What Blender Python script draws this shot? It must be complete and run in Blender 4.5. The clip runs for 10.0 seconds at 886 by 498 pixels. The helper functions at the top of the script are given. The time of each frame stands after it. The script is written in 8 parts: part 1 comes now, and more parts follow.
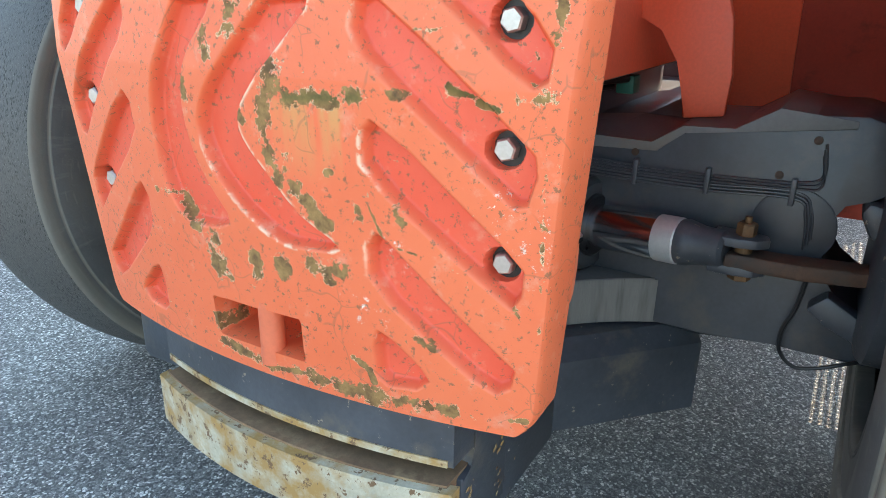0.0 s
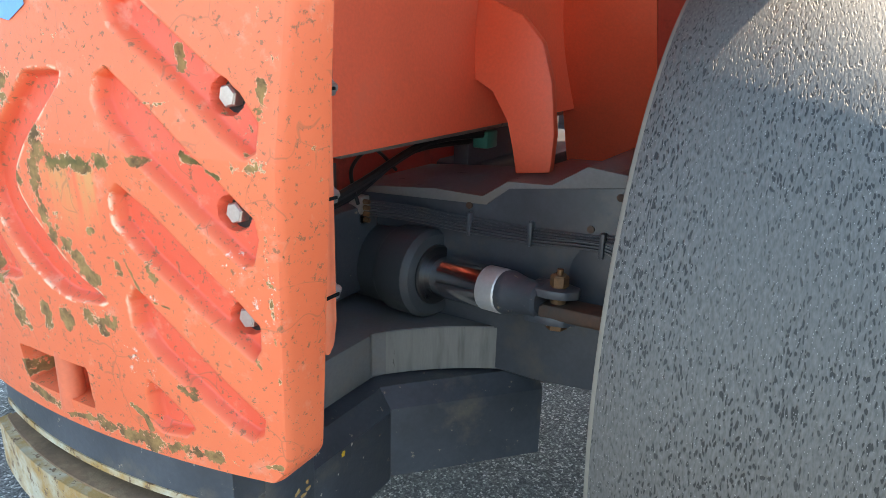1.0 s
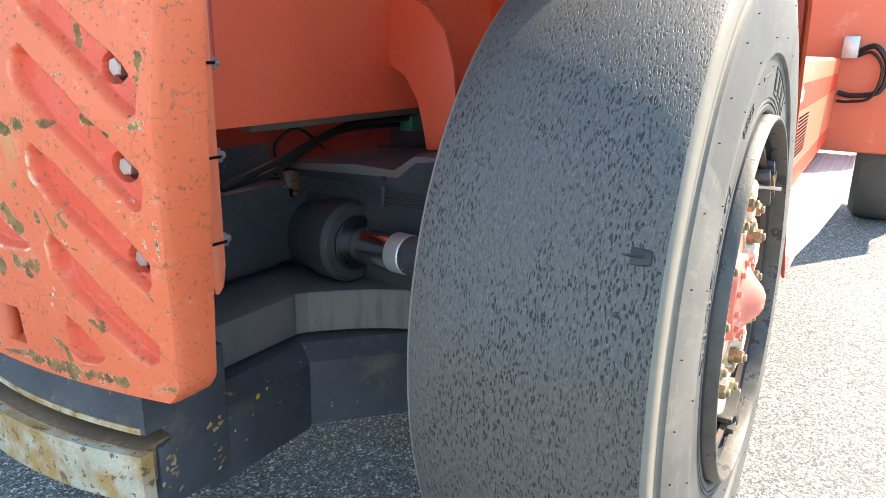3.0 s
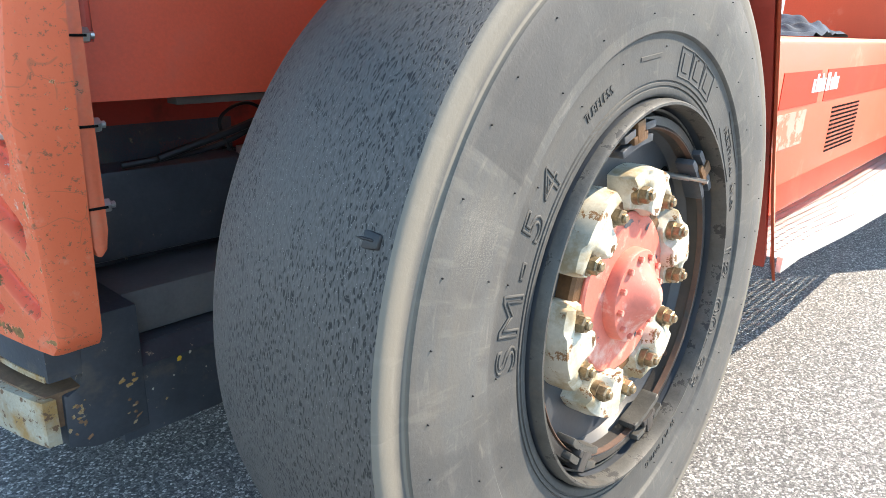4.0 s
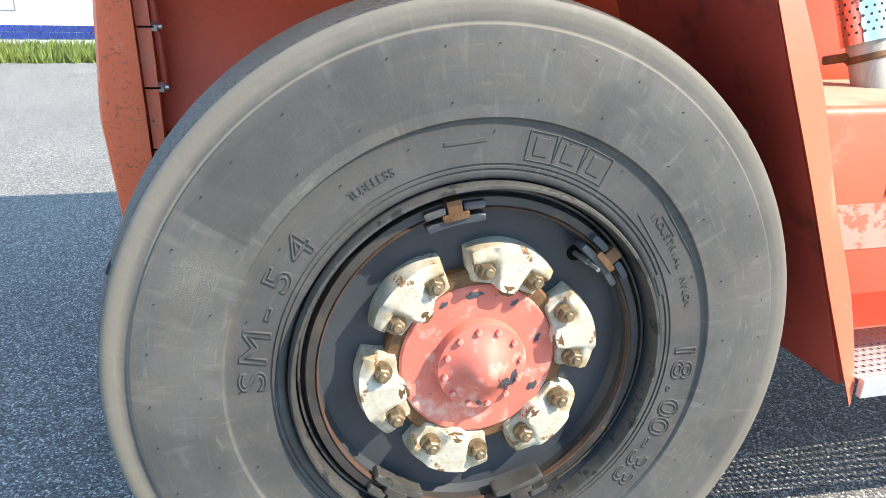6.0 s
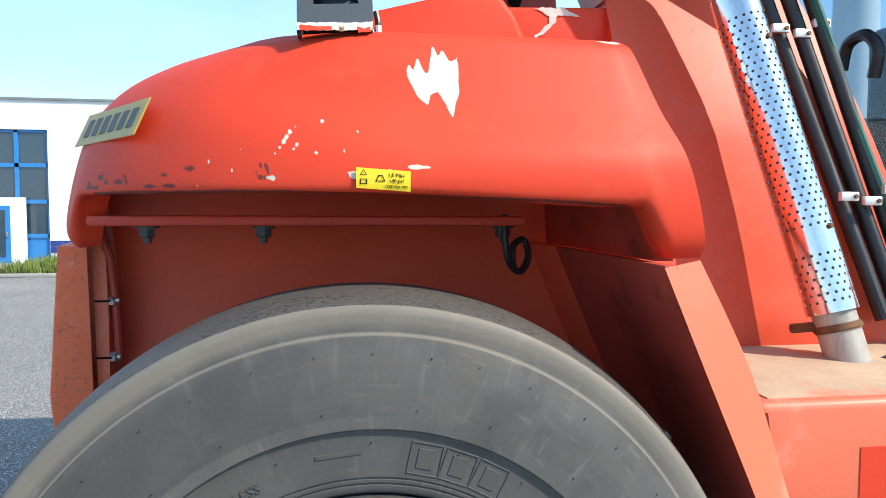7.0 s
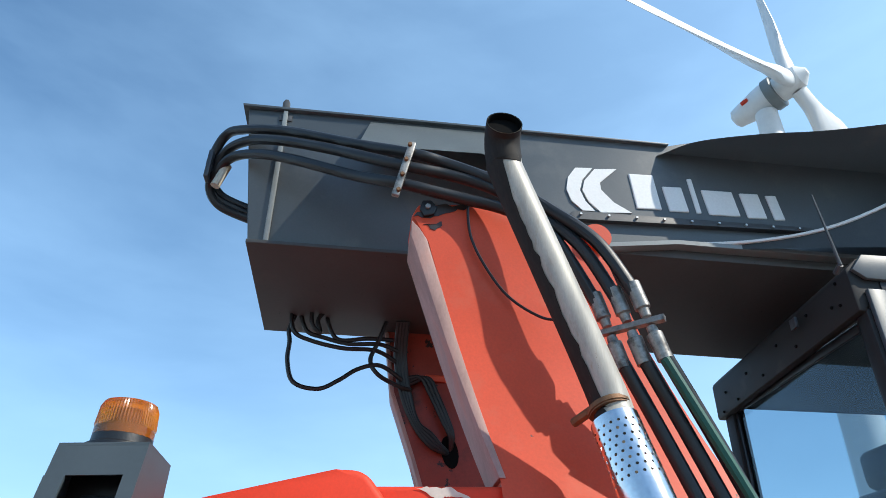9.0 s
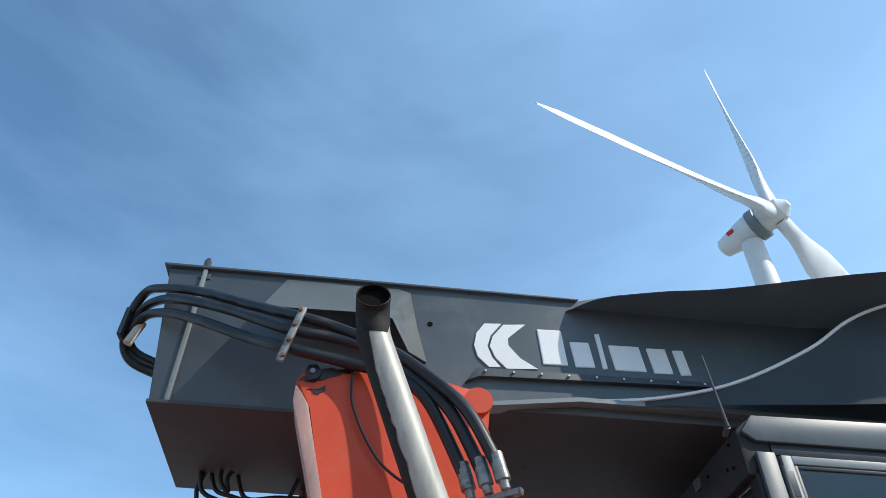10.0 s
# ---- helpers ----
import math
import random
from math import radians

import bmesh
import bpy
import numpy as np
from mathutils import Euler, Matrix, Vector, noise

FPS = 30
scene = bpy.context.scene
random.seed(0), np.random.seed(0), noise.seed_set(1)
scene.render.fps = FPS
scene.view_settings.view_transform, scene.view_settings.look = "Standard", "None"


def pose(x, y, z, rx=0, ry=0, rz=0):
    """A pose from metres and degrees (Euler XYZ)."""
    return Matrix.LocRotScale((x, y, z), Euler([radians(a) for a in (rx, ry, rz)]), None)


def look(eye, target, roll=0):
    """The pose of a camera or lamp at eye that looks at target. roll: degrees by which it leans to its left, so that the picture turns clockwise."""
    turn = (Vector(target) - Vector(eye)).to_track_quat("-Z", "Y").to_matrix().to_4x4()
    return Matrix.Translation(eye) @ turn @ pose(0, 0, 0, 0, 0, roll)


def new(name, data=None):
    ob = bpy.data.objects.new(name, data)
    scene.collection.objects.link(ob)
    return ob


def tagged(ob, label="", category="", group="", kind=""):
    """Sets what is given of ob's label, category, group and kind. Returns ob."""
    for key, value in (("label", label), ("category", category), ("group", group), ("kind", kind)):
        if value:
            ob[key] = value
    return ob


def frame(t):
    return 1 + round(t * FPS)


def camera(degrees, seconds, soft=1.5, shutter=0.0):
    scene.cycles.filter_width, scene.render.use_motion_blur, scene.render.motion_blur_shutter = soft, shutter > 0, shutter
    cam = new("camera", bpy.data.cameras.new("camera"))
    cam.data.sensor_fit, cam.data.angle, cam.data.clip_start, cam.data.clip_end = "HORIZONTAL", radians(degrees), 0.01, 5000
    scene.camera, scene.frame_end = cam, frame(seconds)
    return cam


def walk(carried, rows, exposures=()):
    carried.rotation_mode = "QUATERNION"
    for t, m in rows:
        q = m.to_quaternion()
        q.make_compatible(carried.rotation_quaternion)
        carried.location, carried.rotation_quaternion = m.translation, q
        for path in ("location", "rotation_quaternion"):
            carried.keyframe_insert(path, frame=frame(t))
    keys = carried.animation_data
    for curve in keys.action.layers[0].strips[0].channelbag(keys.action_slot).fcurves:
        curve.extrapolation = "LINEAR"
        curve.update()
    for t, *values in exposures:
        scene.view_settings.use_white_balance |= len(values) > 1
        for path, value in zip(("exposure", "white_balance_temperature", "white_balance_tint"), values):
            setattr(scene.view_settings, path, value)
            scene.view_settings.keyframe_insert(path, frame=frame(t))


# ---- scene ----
cam = camera(66.1, 10.0, soft=0.75)
PATH = [
    (0, (-2.033, 0.646, 1.479), (-0.411, 1.597, 0.797), 1.1),
    (0.5, (-1.981, 0.394, 1.545), (-0.343, 1.357, 0.921), 1.2),
    (1, (-1.851, 0.207, 1.549), (-0.196, 1.171, 0.972), 1.5),
    (1.5, (-1.83, 0.144, 1.532), (-0.176, 1.118, 0.968), 1.7),
    (2, (-1.825, 0.111, 1.496), (-0.179, 1.1, 0.936), 1.6),
    (2.5, (-1.875, -0.011, 1.488), (-0.237, 0.991, 0.929), 1.5),
    (3, (-1.88, -0.207, 1.505), (-0.249, 0.803, 0.941), 1.3),
    (3.2, (-1.828, -0.283, 1.506), (-0.201, 0.729, 0.932), 1.4),
    (4.3, (-1.383, -0.827, 1.513), (-0.097, 0.568, 0.881), 1.7),
    (4.5, (-1.289, -0.932, 1.539), (-0.103, 0.549, 0.907), 1.6),
    (5, (-0.953, -1.108, 1.523), (0.004, 0.529, 0.885), 1.6),
    (5.2, (-0.854, -1.184, 1.535), (-0.014, 0.51, 0.885), 1.6),
    (6.3, (-0.311, -1.466, 1.823), (0.058, 0.384, 1.159), 0.7),
    (6.5, (-0.197, -1.457, 1.86), (0.138, 0.452, 1.367), 0.1),
    (6.7, (-0.107, -1.421, 1.922), (0.208, 0.518, 1.547), 0.3),
    (7, (-0.045, -1.398, 1.975), (0.24, 0.579, 1.859), 0.2),
    (7.3, (-0.011, -1.362, 2.022), (0.226, 0.616, 2.196), 0.1),
    (7.5, (-0.038, -1.252, 2.054), (0.218, 0.704, 2.385), 0.7),
    (8, (0.009, -1.146, 2.118), (0.231, 0.734, 2.764), 1.0),
    (8.5, (0.233, -1.109, 2.179), (0.433, 0.68, 3.052), 1.1),
    (9, (0.482, -1.142, 2.226), (0.665, 0.547, 3.28), 1.2),
    (9.5, (0.698, -1.292, 2.254), (0.867, 0.277, 3.483), 1.3),
    (10, (0.955, -1.386, 2.303), (1.109, 0.082, 3.652), 1.3),
]
EXPOSURE = [(0.0, 2.05, 8800, 12), (0.5, 2.08, 8800, 12), (1.0, 2.18, 8750, 12), (1.5, 2.28, 8700, 12), (2.5, 2.4, 8650, 12), (3.0, 1.95, 8250, 12), (3.2, 1.8, 8100, 12), (4.3, 1.45, 7700, 11), (5.2, 1.3, 7600, 10), (6.3, 1.0, 7250, 10), (6.8, 0.7, 7150, 10), (7.5, 0.3, 7050, 9), (8.5, 0.13, 6800, 8), (9.4, 0.14, 6700, 7), (10.0, -0.04, 6600, 7)]
walk(cam, [(t, look(eye, target, roll)) for t, eye, target, roll in PATH], EXPOSURE)

# ---- sky, sun ----
SUN = Vector((0.87, -0.55, 1.0)).normalized()
world = bpy.data.worlds.new("sky")
scene.world = world
world.use_nodes = True
wn, wl = world.node_tree.nodes, world.node_tree.links
wn.clear()
w_out, w_bg = wn.new("ShaderNodeOutputWorld"), wn.new("ShaderNodeBackground")
w_sky = wn.new("ShaderNodeTexSky")
w_sky.sky_type, w_sky.sun_disc = "NISHITA", False
w_sky.sun_elevation, w_sky.sun_rotation = math.asin(SUN.z), math.atan2(SUN.x, SUN.y)
w_sky.air_density, w_sky.dust_density, w_sky.ozone_density = 1.0, 0.3, 2.5
w_co, w_map = wn.new("ShaderNodeTexCoord"), wn.new("ShaderNodeMapping")
w_map.inputs["Scale"].default_value = (1.1, 0.9, 3.4)
w_map.inputs["Rotation"].default_value = (0.2, 0.35, 0.5)
w_noise, w_ramp, w_mix = wn.new("ShaderNodeTexNoise"), wn.new("ShaderNodeValToRGB"), wn.new("ShaderNodeMixRGB")
w_noise.inputs["Scale"].default_value, w_noise.inputs["Detail"].default_value = 1.9, 9
w_noise.inputs["Roughness"].default_value, w_noise.inputs["Distortion"].default_value = 0.52, 0.2
w_ramp.color_ramp.elements[0].position, w_ramp.color_ramp.elements[1].position = 0.36, 0.82
w_ramp.color_ramp.elements[0].color = (0.10, 0.10, 0.10, 1)
w_ramp.color_ramp.elements[1].color = (0.29, 0.29, 0.29, 1)
w_mix.inputs[2].default_value = (5.0, 8.2, 12.2, 1)
wl.new(w_co.outputs["Generated"], w_map.inputs["Vector"])
wl.new(w_map.outputs["Vector"], w_noise.inputs["Vector"])
wl.new(w_noise.outputs["Fac"], w_ramp.inputs["Fac"])
# thin haze gathers low down and on the sun's side
w_sep, w_side, w_low, w_add, w_sum = wn.new("ShaderNodeSeparateXYZ"), wn.new("ShaderNodeMapRange"), wn.new("ShaderNodeMapRange"), wn.new("ShaderNodeMath"), wn.new("ShaderNodeMath")
wl.new(w_co.outputs["Generated"], w_sep.inputs[0])
w_side.inputs["From Min"].default_value, w_side.inputs["From Max"].default_value, w_side.inputs["To Max"].default_value = -0.25, 0.75, 0.34
w_low.inputs["From Min"].default_value, w_low.inputs["From Max"].default_value, w_low.inputs["To Max"].default_value = 0.6, 0.0, 0.22
wl.new(w_sep.outputs["X"], w_side.inputs["Value"]), wl.new(w_sep.outputs["Z"], w_low.inputs["Value"])
wl.new(w_side.outputs["Result"], w_add.inputs[0]), wl.new(w_low.outputs["Result"], w_add.inputs[1])
wl.new(w_add.outputs[0], w_sum.inputs[0]), wl.new(w_ramp.outputs["Color"], w_sum.inputs[1])
wl.new(w_sum.outputs[0], w_mix.inputs[0])
w_hue = wn.new("ShaderNodeHueSaturation")
w_hue.inputs["Saturation"].default_value = 1.25
wl.new(w_sky.outputs["Color"], w_hue.inputs["Color"])
wl.new(w_hue.outputs["Color"], w_mix.inputs[1])
wl.new(w_mix.outputs["Color"], w_bg.inputs["Color"])
w_bg.inputs["Strength"].default_value = 0.15
wl.new(w_bg.outputs["Background"], w_out.inputs["Surface"])

lamp = bpy.data.lights.new("sun", "SUN")
lamp.energy, lamp.angle, lamp.color = 4.35, radians(0.55), (1.0, 0.95, 0.88)
sun = new("sun", lamp)
sun.matrix_basis = look(SUN * 60, (0, 0, 0))


# ---- materials ----
def material(name, base, rough=0.5, metal=0.0, vary=0.12, scale=3.0, fine=60.0, bump=0.15, chips=None, dirt=None, spec=0.5, coat=0.0, stretch=(1, 1, 1)):
    """A surface with two scales of variation. chips: (colour, amount, scale) bare patches; dirt: (colour, amount, scale) stains."""
    m = bpy.data.materials.new(name)
    m.use_nodes = True
    n, l = m.node_tree.nodes, m.node_tree.links
    b = n["Principled BSDF"]
    b.inputs["Metallic"].default_value, b.inputs["Specular IOR Level"].default_value = metal, spec
    b.inputs["Coat Weight"].default_value, b.inputs["Coat Roughness"].default_value = coat, 0.2
    co, mp = n.new("ShaderNodeTexCoord"), n.new("ShaderNodeMapping")
    mp.inputs["Scale"].default_value = stretch
    l.new(co.outputs["Object"], mp.inputs["Vector"])

    def noise_at(s, detail=5.0, r=0.6):
        t = n.new("ShaderNodeTexNoise")
        t.inputs["Scale"].default_value, t.inputs["Detail"].default_value, t.inputs["Roughness"].default_value = s, detail, r
        l.new(mp.outputs["Vector"], t.inputs["Vector"])
        return t.outputs["Fac"]

    def ramp(src, lo, hi):
        r = n.new("ShaderNodeMapRange")
        r.inputs["From Min"].default_value, r.inputs["From Max"].default_value = lo, hi
        l.new(src, r.inputs["Value"])
        return r.outputs["Result"]

    def mix(fac, a, c, mode="MIX"):
        x = n.new("ShaderNodeMixRGB")
        x.blend_type = mode
        for sock, v in ((x.inputs[0], fac), (x.inputs[1], a), (x.inputs[2], c)):
            if isinstance(v, (tuple, float, int)):
                sock.default_value = (*v, 1) if isinstance(v, tuple) else v
            else:
                l.new(v, sock)
        return x.outputs[0]

    dark, light = tuple(c * (1 - vary) for c in base), tuple(min(1, c * (1 + vary)) for c in base)
    big, small = noise_at(scale), noise_at(fine, 3)
    col = mix(ramp(big, 0.3, 0.7), dark, light)
    col = mix(ramp(small, 0.3, 0.7), mix(0.06 + vary * 0.5, col, (0.02, 0.02, 0.02)), col)
    rg = n.new("ShaderNodeMapRange")
    rg.inputs["To Min"].default_value, rg.inputs["To Max"].default_value = max(0.03, rough - 0.1), min(1, rough + 0.1)
    l.new(big, rg.inputs["Value"])
    height = small
    if dirt:
        f = ramp(noise_at(dirt[2], 7, 0.65), 1 - dirt[1], 1 - dirt[1] + 0.18)
        col = mix(f, col, dirt[0])
    if chips:
        f = ramp(noise_at(chips[2], 8, 0.7), 1 - chips[1], 1 - chips[1] + 0.015)
        col = mix(f, col, chips[0])
        mt = n.new("ShaderNodeMath")
        mt.operation = "SUBTRACT"
        l.new(small, mt.inputs[0]), l.new(f, mt.inputs[1])
        height = mt.outputs[0]
    l.new(col, b.inputs["Base Color"]), l.new(rg.outputs["Result"], b.inputs["Roughness"])
    bp = n.new("ShaderNodeBump")
    bp.inputs["Strength"].default_value, bp.inputs["Distance"].default_value = bump, 0.003
    l.new(height, bp.inputs["Height"]), l.new(bp.outputs["Normal"], b.inputs["Normal"])
    return m


ORANGE = material("faded_orange_paint", (0.78, 0.16, 0.075), 0.5, vary=0.08, scale=2.5, fine=90, bump=0.12, chips=((0.13, 0.09, 0.045), 0.34, 7), dirt=((0.62, 0.24, 0.14), 0.45, 5))
RED = material("red_paint", (0.7, 0.055, 0.023), 0.55, vary=0.06, scale=1.6, fine=120, bump=0.06, dirt=((0.68, 0.075, 0.036), 0.45, 4), spec=0.22)
DEEP_RED = material("dusty_red_paint", (0.62, 0.055, 0.027), 0.5, vary=0.08, scale=2, fine=100, bump=0.06, dirt=((0.6, 0.08, 0.042), 0.42, 5))
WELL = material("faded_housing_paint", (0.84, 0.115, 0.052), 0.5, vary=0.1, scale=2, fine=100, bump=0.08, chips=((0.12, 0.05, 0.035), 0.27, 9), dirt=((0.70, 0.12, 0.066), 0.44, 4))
PINK = material("chalky_red_paint", (0.66, 0.17, 0.12), 0.55, vary=0.12, scale=8, fine=80, bump=0.1, chips=((0.1, 0.09, 0.09), 0.33, 18), dirt=((0.72, 0.46, 0.38), 0.46, 14))
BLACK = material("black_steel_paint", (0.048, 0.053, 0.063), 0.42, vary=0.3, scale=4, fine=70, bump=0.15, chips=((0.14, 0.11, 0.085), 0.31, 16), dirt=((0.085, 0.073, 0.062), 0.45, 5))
GRIME = material("greasy_black_steel", (0.060, 0.066, 0.077), 0.42, vary=0.3, scale=4, fine=60, bump=0.25, chips=((0.28, 0.22, 0.16), 0.355, 30), dirt=((0.14, 0.115, 0.09), 0.44, 5))
WORN_GREY = material("worn_grey_casting", (0.21, 0.2, 0.18), 0.5, vary=0.15, scale=5, fine=80, bump=0.15, chips=((0.09, 0.08, 0.07), 0.33, 12), dirt=((0.12, 0.11, 0.1), 0.5, 5), stretch=(4, 4, 0.5))
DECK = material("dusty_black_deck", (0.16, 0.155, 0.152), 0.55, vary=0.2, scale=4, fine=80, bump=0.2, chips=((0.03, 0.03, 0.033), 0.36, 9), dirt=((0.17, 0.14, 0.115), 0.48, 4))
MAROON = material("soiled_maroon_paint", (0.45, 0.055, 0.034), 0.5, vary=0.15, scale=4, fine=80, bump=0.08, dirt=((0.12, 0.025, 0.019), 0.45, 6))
RIM_BLUE = material("blue_black_rim_paint", (0.045, 0.051, 0.060), 0.36, vary=0.25, scale=5, fine=90, bump=0.08, chips=((0.16, 0.16, 0.16), 0.28, 26), dirt=((0.042, 0.044, 0.05), 0.45, 5))
RING = material("rusty_black_lock_ring", (0.05, 0.043, 0.038), 0.5, vary=0.3, scale=8, fine=90, bump=0.2, chips=((0.15, 0.08, 0.05), 0.38, 14), dirt=((0.1, 0.07, 0.05), 0.46, 7))
RIM_WORN = material("worn_rim_edge", (0.085, 0.08, 0.07), 0.5, metal=0.2, vary=0.3, scale=14, fine=120, bump=0.2, chips=((0.03, 0.028, 0.026), 0.45, 14), dirt=((0.12, 0.085, 0.06), 0.40, 8))
RUST = material("rusty_white_paint", (0.5, 0.44, 0.33), 0.65, vary=0.2, scale=10, fine=110, bump=0.3, chips=((0.17, 0.09, 0.045), 0.43, 34), dirt=((0.38, 0.21, 0.07), 0.6, 9))
RUST_BROWN = material("brown_rust", (0.24, 0.13, 0.07), 0.85, vary=0.3, scale=9, fine=90, bump=0.4, dirt=((0.4, 0.26, 0.14), 0.45, 8))
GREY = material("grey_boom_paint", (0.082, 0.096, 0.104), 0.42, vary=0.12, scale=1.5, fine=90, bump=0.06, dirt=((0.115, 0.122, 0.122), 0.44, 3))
DARK_GREY = material("dark_grey_paint", (0.05, 0.055, 0.06), 0.5, vary=0.15, scale=3, fine=90, bump=0.1, dirt=((0.1, 0.1, 0.095), 0.4, 4))
RUBBER = material("tyre_rubber", (0.105, 0.102, 0.096), 0.7, vary=0.16, scale=4, fine=140, bump=0.2, chips=((0.12, 0.115, 0.105), 0.37, 34), dirt=((0.115, 0.103, 0.09), 0.5, 3), spec=0.35)
HOSE = material("black_hose_rubber", (0.011, 0.011, 0.012), 0.42, vary=0.2, scale=9, fine=120, bump=0.15)
CREAM = material("cream_wheel_paint", (0.56, 0.52, 0.42), 0.55, vary=0.16, scale=9, fine=90, bump=0.2, chips=((0.22, 0.11, 0.045), 0.40, 26), dirt=((0.36, 0.28, 0.17), 0.52, 12))
BRASS_RUST = material("rusty_steel", (0.2, 0.1, 0.045), 0.6, metal=0.4, vary=0.35, scale=20, fine=150, bump=0.3)
CHROME = material("chromed_steel", (0.75, 0.75, 0.76), 0.16, metal=1.0, vary=0.05, scale=6, fine=80, bump=0.03)
STEEL = material("zinc_plated_steel", (0.5, 0.5, 0.49), 0.38, metal=0.85, vary=0.15, scale=14, fine=120, bump=0.1)
EXHAUST = material("sooty_stainless_pipe", (0.43, 0.40, 0.345), 0.45, metal=0.1, vary=0.2, scale=5, fine=60, bump=0.1, chips=((0.10, 0.075, 0.05), 0.335, 9), dirt=((0.30, 0.24, 0.17), 0.45, 6), stretch=(5, 5, 0.4))
SMOKE = material("smoke_blackened_steel", (0.022, 0.018, 0.015), 0.7, vary=0.4, scale=10, fine=60, bump=0.1, chips=((0.13, 0.105, 0.08), 0.33, 9), stretch=(7, 7, 0.35), spec=0.25)
FERRULE = material("greasy_steel_ferrule", (0.3, 0.29, 0.27), 0.45, metal=0.6, vary=0.3, scale=20, fine=120, bump=0.15, dirt=((0.06, 0.055, 0.05), 0.5, 18))
DARK_RUST = material("dark_rust", (0.10, 0.045, 0.025), 0.7, vary=0.4, scale=18, fine=120, bump=0.2, dirt=((0.04, 0.035, 0.03), 0.5, 9))
NUT = material("brassy_rusted_nut", (0.3, 0.22, 0.13), 0.4, metal=0.6, vary=0.35, scale=40, fine=150, bump=0.25)
WHITE = material("white_paint", (0.78, 0.78, 0.76), 0.55, vary=0.04, scale=2, fine=80, bump=0.05)
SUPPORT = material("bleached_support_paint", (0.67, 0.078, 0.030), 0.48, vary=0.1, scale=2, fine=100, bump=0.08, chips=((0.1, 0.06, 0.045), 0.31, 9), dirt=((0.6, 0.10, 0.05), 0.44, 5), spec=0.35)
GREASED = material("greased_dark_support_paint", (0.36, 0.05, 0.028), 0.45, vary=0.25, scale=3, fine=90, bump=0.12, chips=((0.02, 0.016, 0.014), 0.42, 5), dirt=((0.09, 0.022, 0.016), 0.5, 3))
CHALK = material("chalky_weathered_paint", (0.44, 0.27, 0.235), 0.7, vary=0.2, scale=6, fine=80, bump=0.12, chips=((0.16, 0.09, 0.08), 0.32, 10), dirt=((0.46, 0.2, 0.15), 0.46, 3), stretch=(2, 2, 0.6))
CAB_DARK = material("dull_dark_cab_paint", (0.026, 0.025, 0.024), 0.6, vary=0.15, scale=3, fine=80, bump=0.08, dirt=((0.05, 0.046, 0.042), 0.42, 4), spec=0.3)
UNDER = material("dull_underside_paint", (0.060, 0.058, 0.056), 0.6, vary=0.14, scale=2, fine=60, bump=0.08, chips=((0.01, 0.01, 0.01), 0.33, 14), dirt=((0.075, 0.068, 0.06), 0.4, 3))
PALE = material("pale_grey_paint", (0.2, 0.225, 0.225), 0.45, vary=0.08, scale=2, fine=80, bump=0.06, dirt=((0.13, 0.14, 0.14), 0.4, 4))
BOXRED = material("bleached_red_box_paint", (0.74, 0.15, 0.075), 0.45, vary=0.06, scale=2, fine=100, bump=0.05, dirt=((0.76, 0.3, 0.2), 0.42, 4))
DUSTY = material("dusty_box_top", (0.5, 0.36, 0.24), 0.8, vary=0.15, scale=4, fine=80, bump=0.1, dirt=((0.7, 0.2, 0.12), 0.45, 5))
FADED = material("scraped_decal", (0.74, 0.33, 0.25), 0.6, vary=0.1, scale=6, fine=120, bump=0.08, chips=((0.72, 0.16, 0.09), 0.48, 14))
ALU = material("pale_aluminium", (0.72, 0.71, 0.69), 0.45, metal=0.6, vary=0.08, scale=5, fine=90, bump=0.1, dirt=((0.4, 0.36, 0.3), 0.4, 6))
BEACON_GREY = material("beacon_grey_paint", (0.048, 0.062, 0.07), 0.5, vary=0.08, scale=6, fine=90, bump=0.05, chips=((0.3, 0.28, 0.25), 0.3, 20))
CONC = material("concrete_paving", (0.3, 0.29, 0.27), 0.8, vary=0.15, scale=1.5, fine=40, bump=0.2)
GRASS = material("grass_blades", (0.16, 0.22, 0.04), 0.7, vary=0.4, scale=2, fine=30, bump=0.0)
TILE = material("blue_glazed_tile", (0.03, 0.06, 0.3), 0.25, vary=0.25, scale=5, fine=20, bump=0.02)
SOOT = material("soot", (0.006, 0.006, 0.006), 0.95, vary=0.2, bump=0.1, spec=0.05)


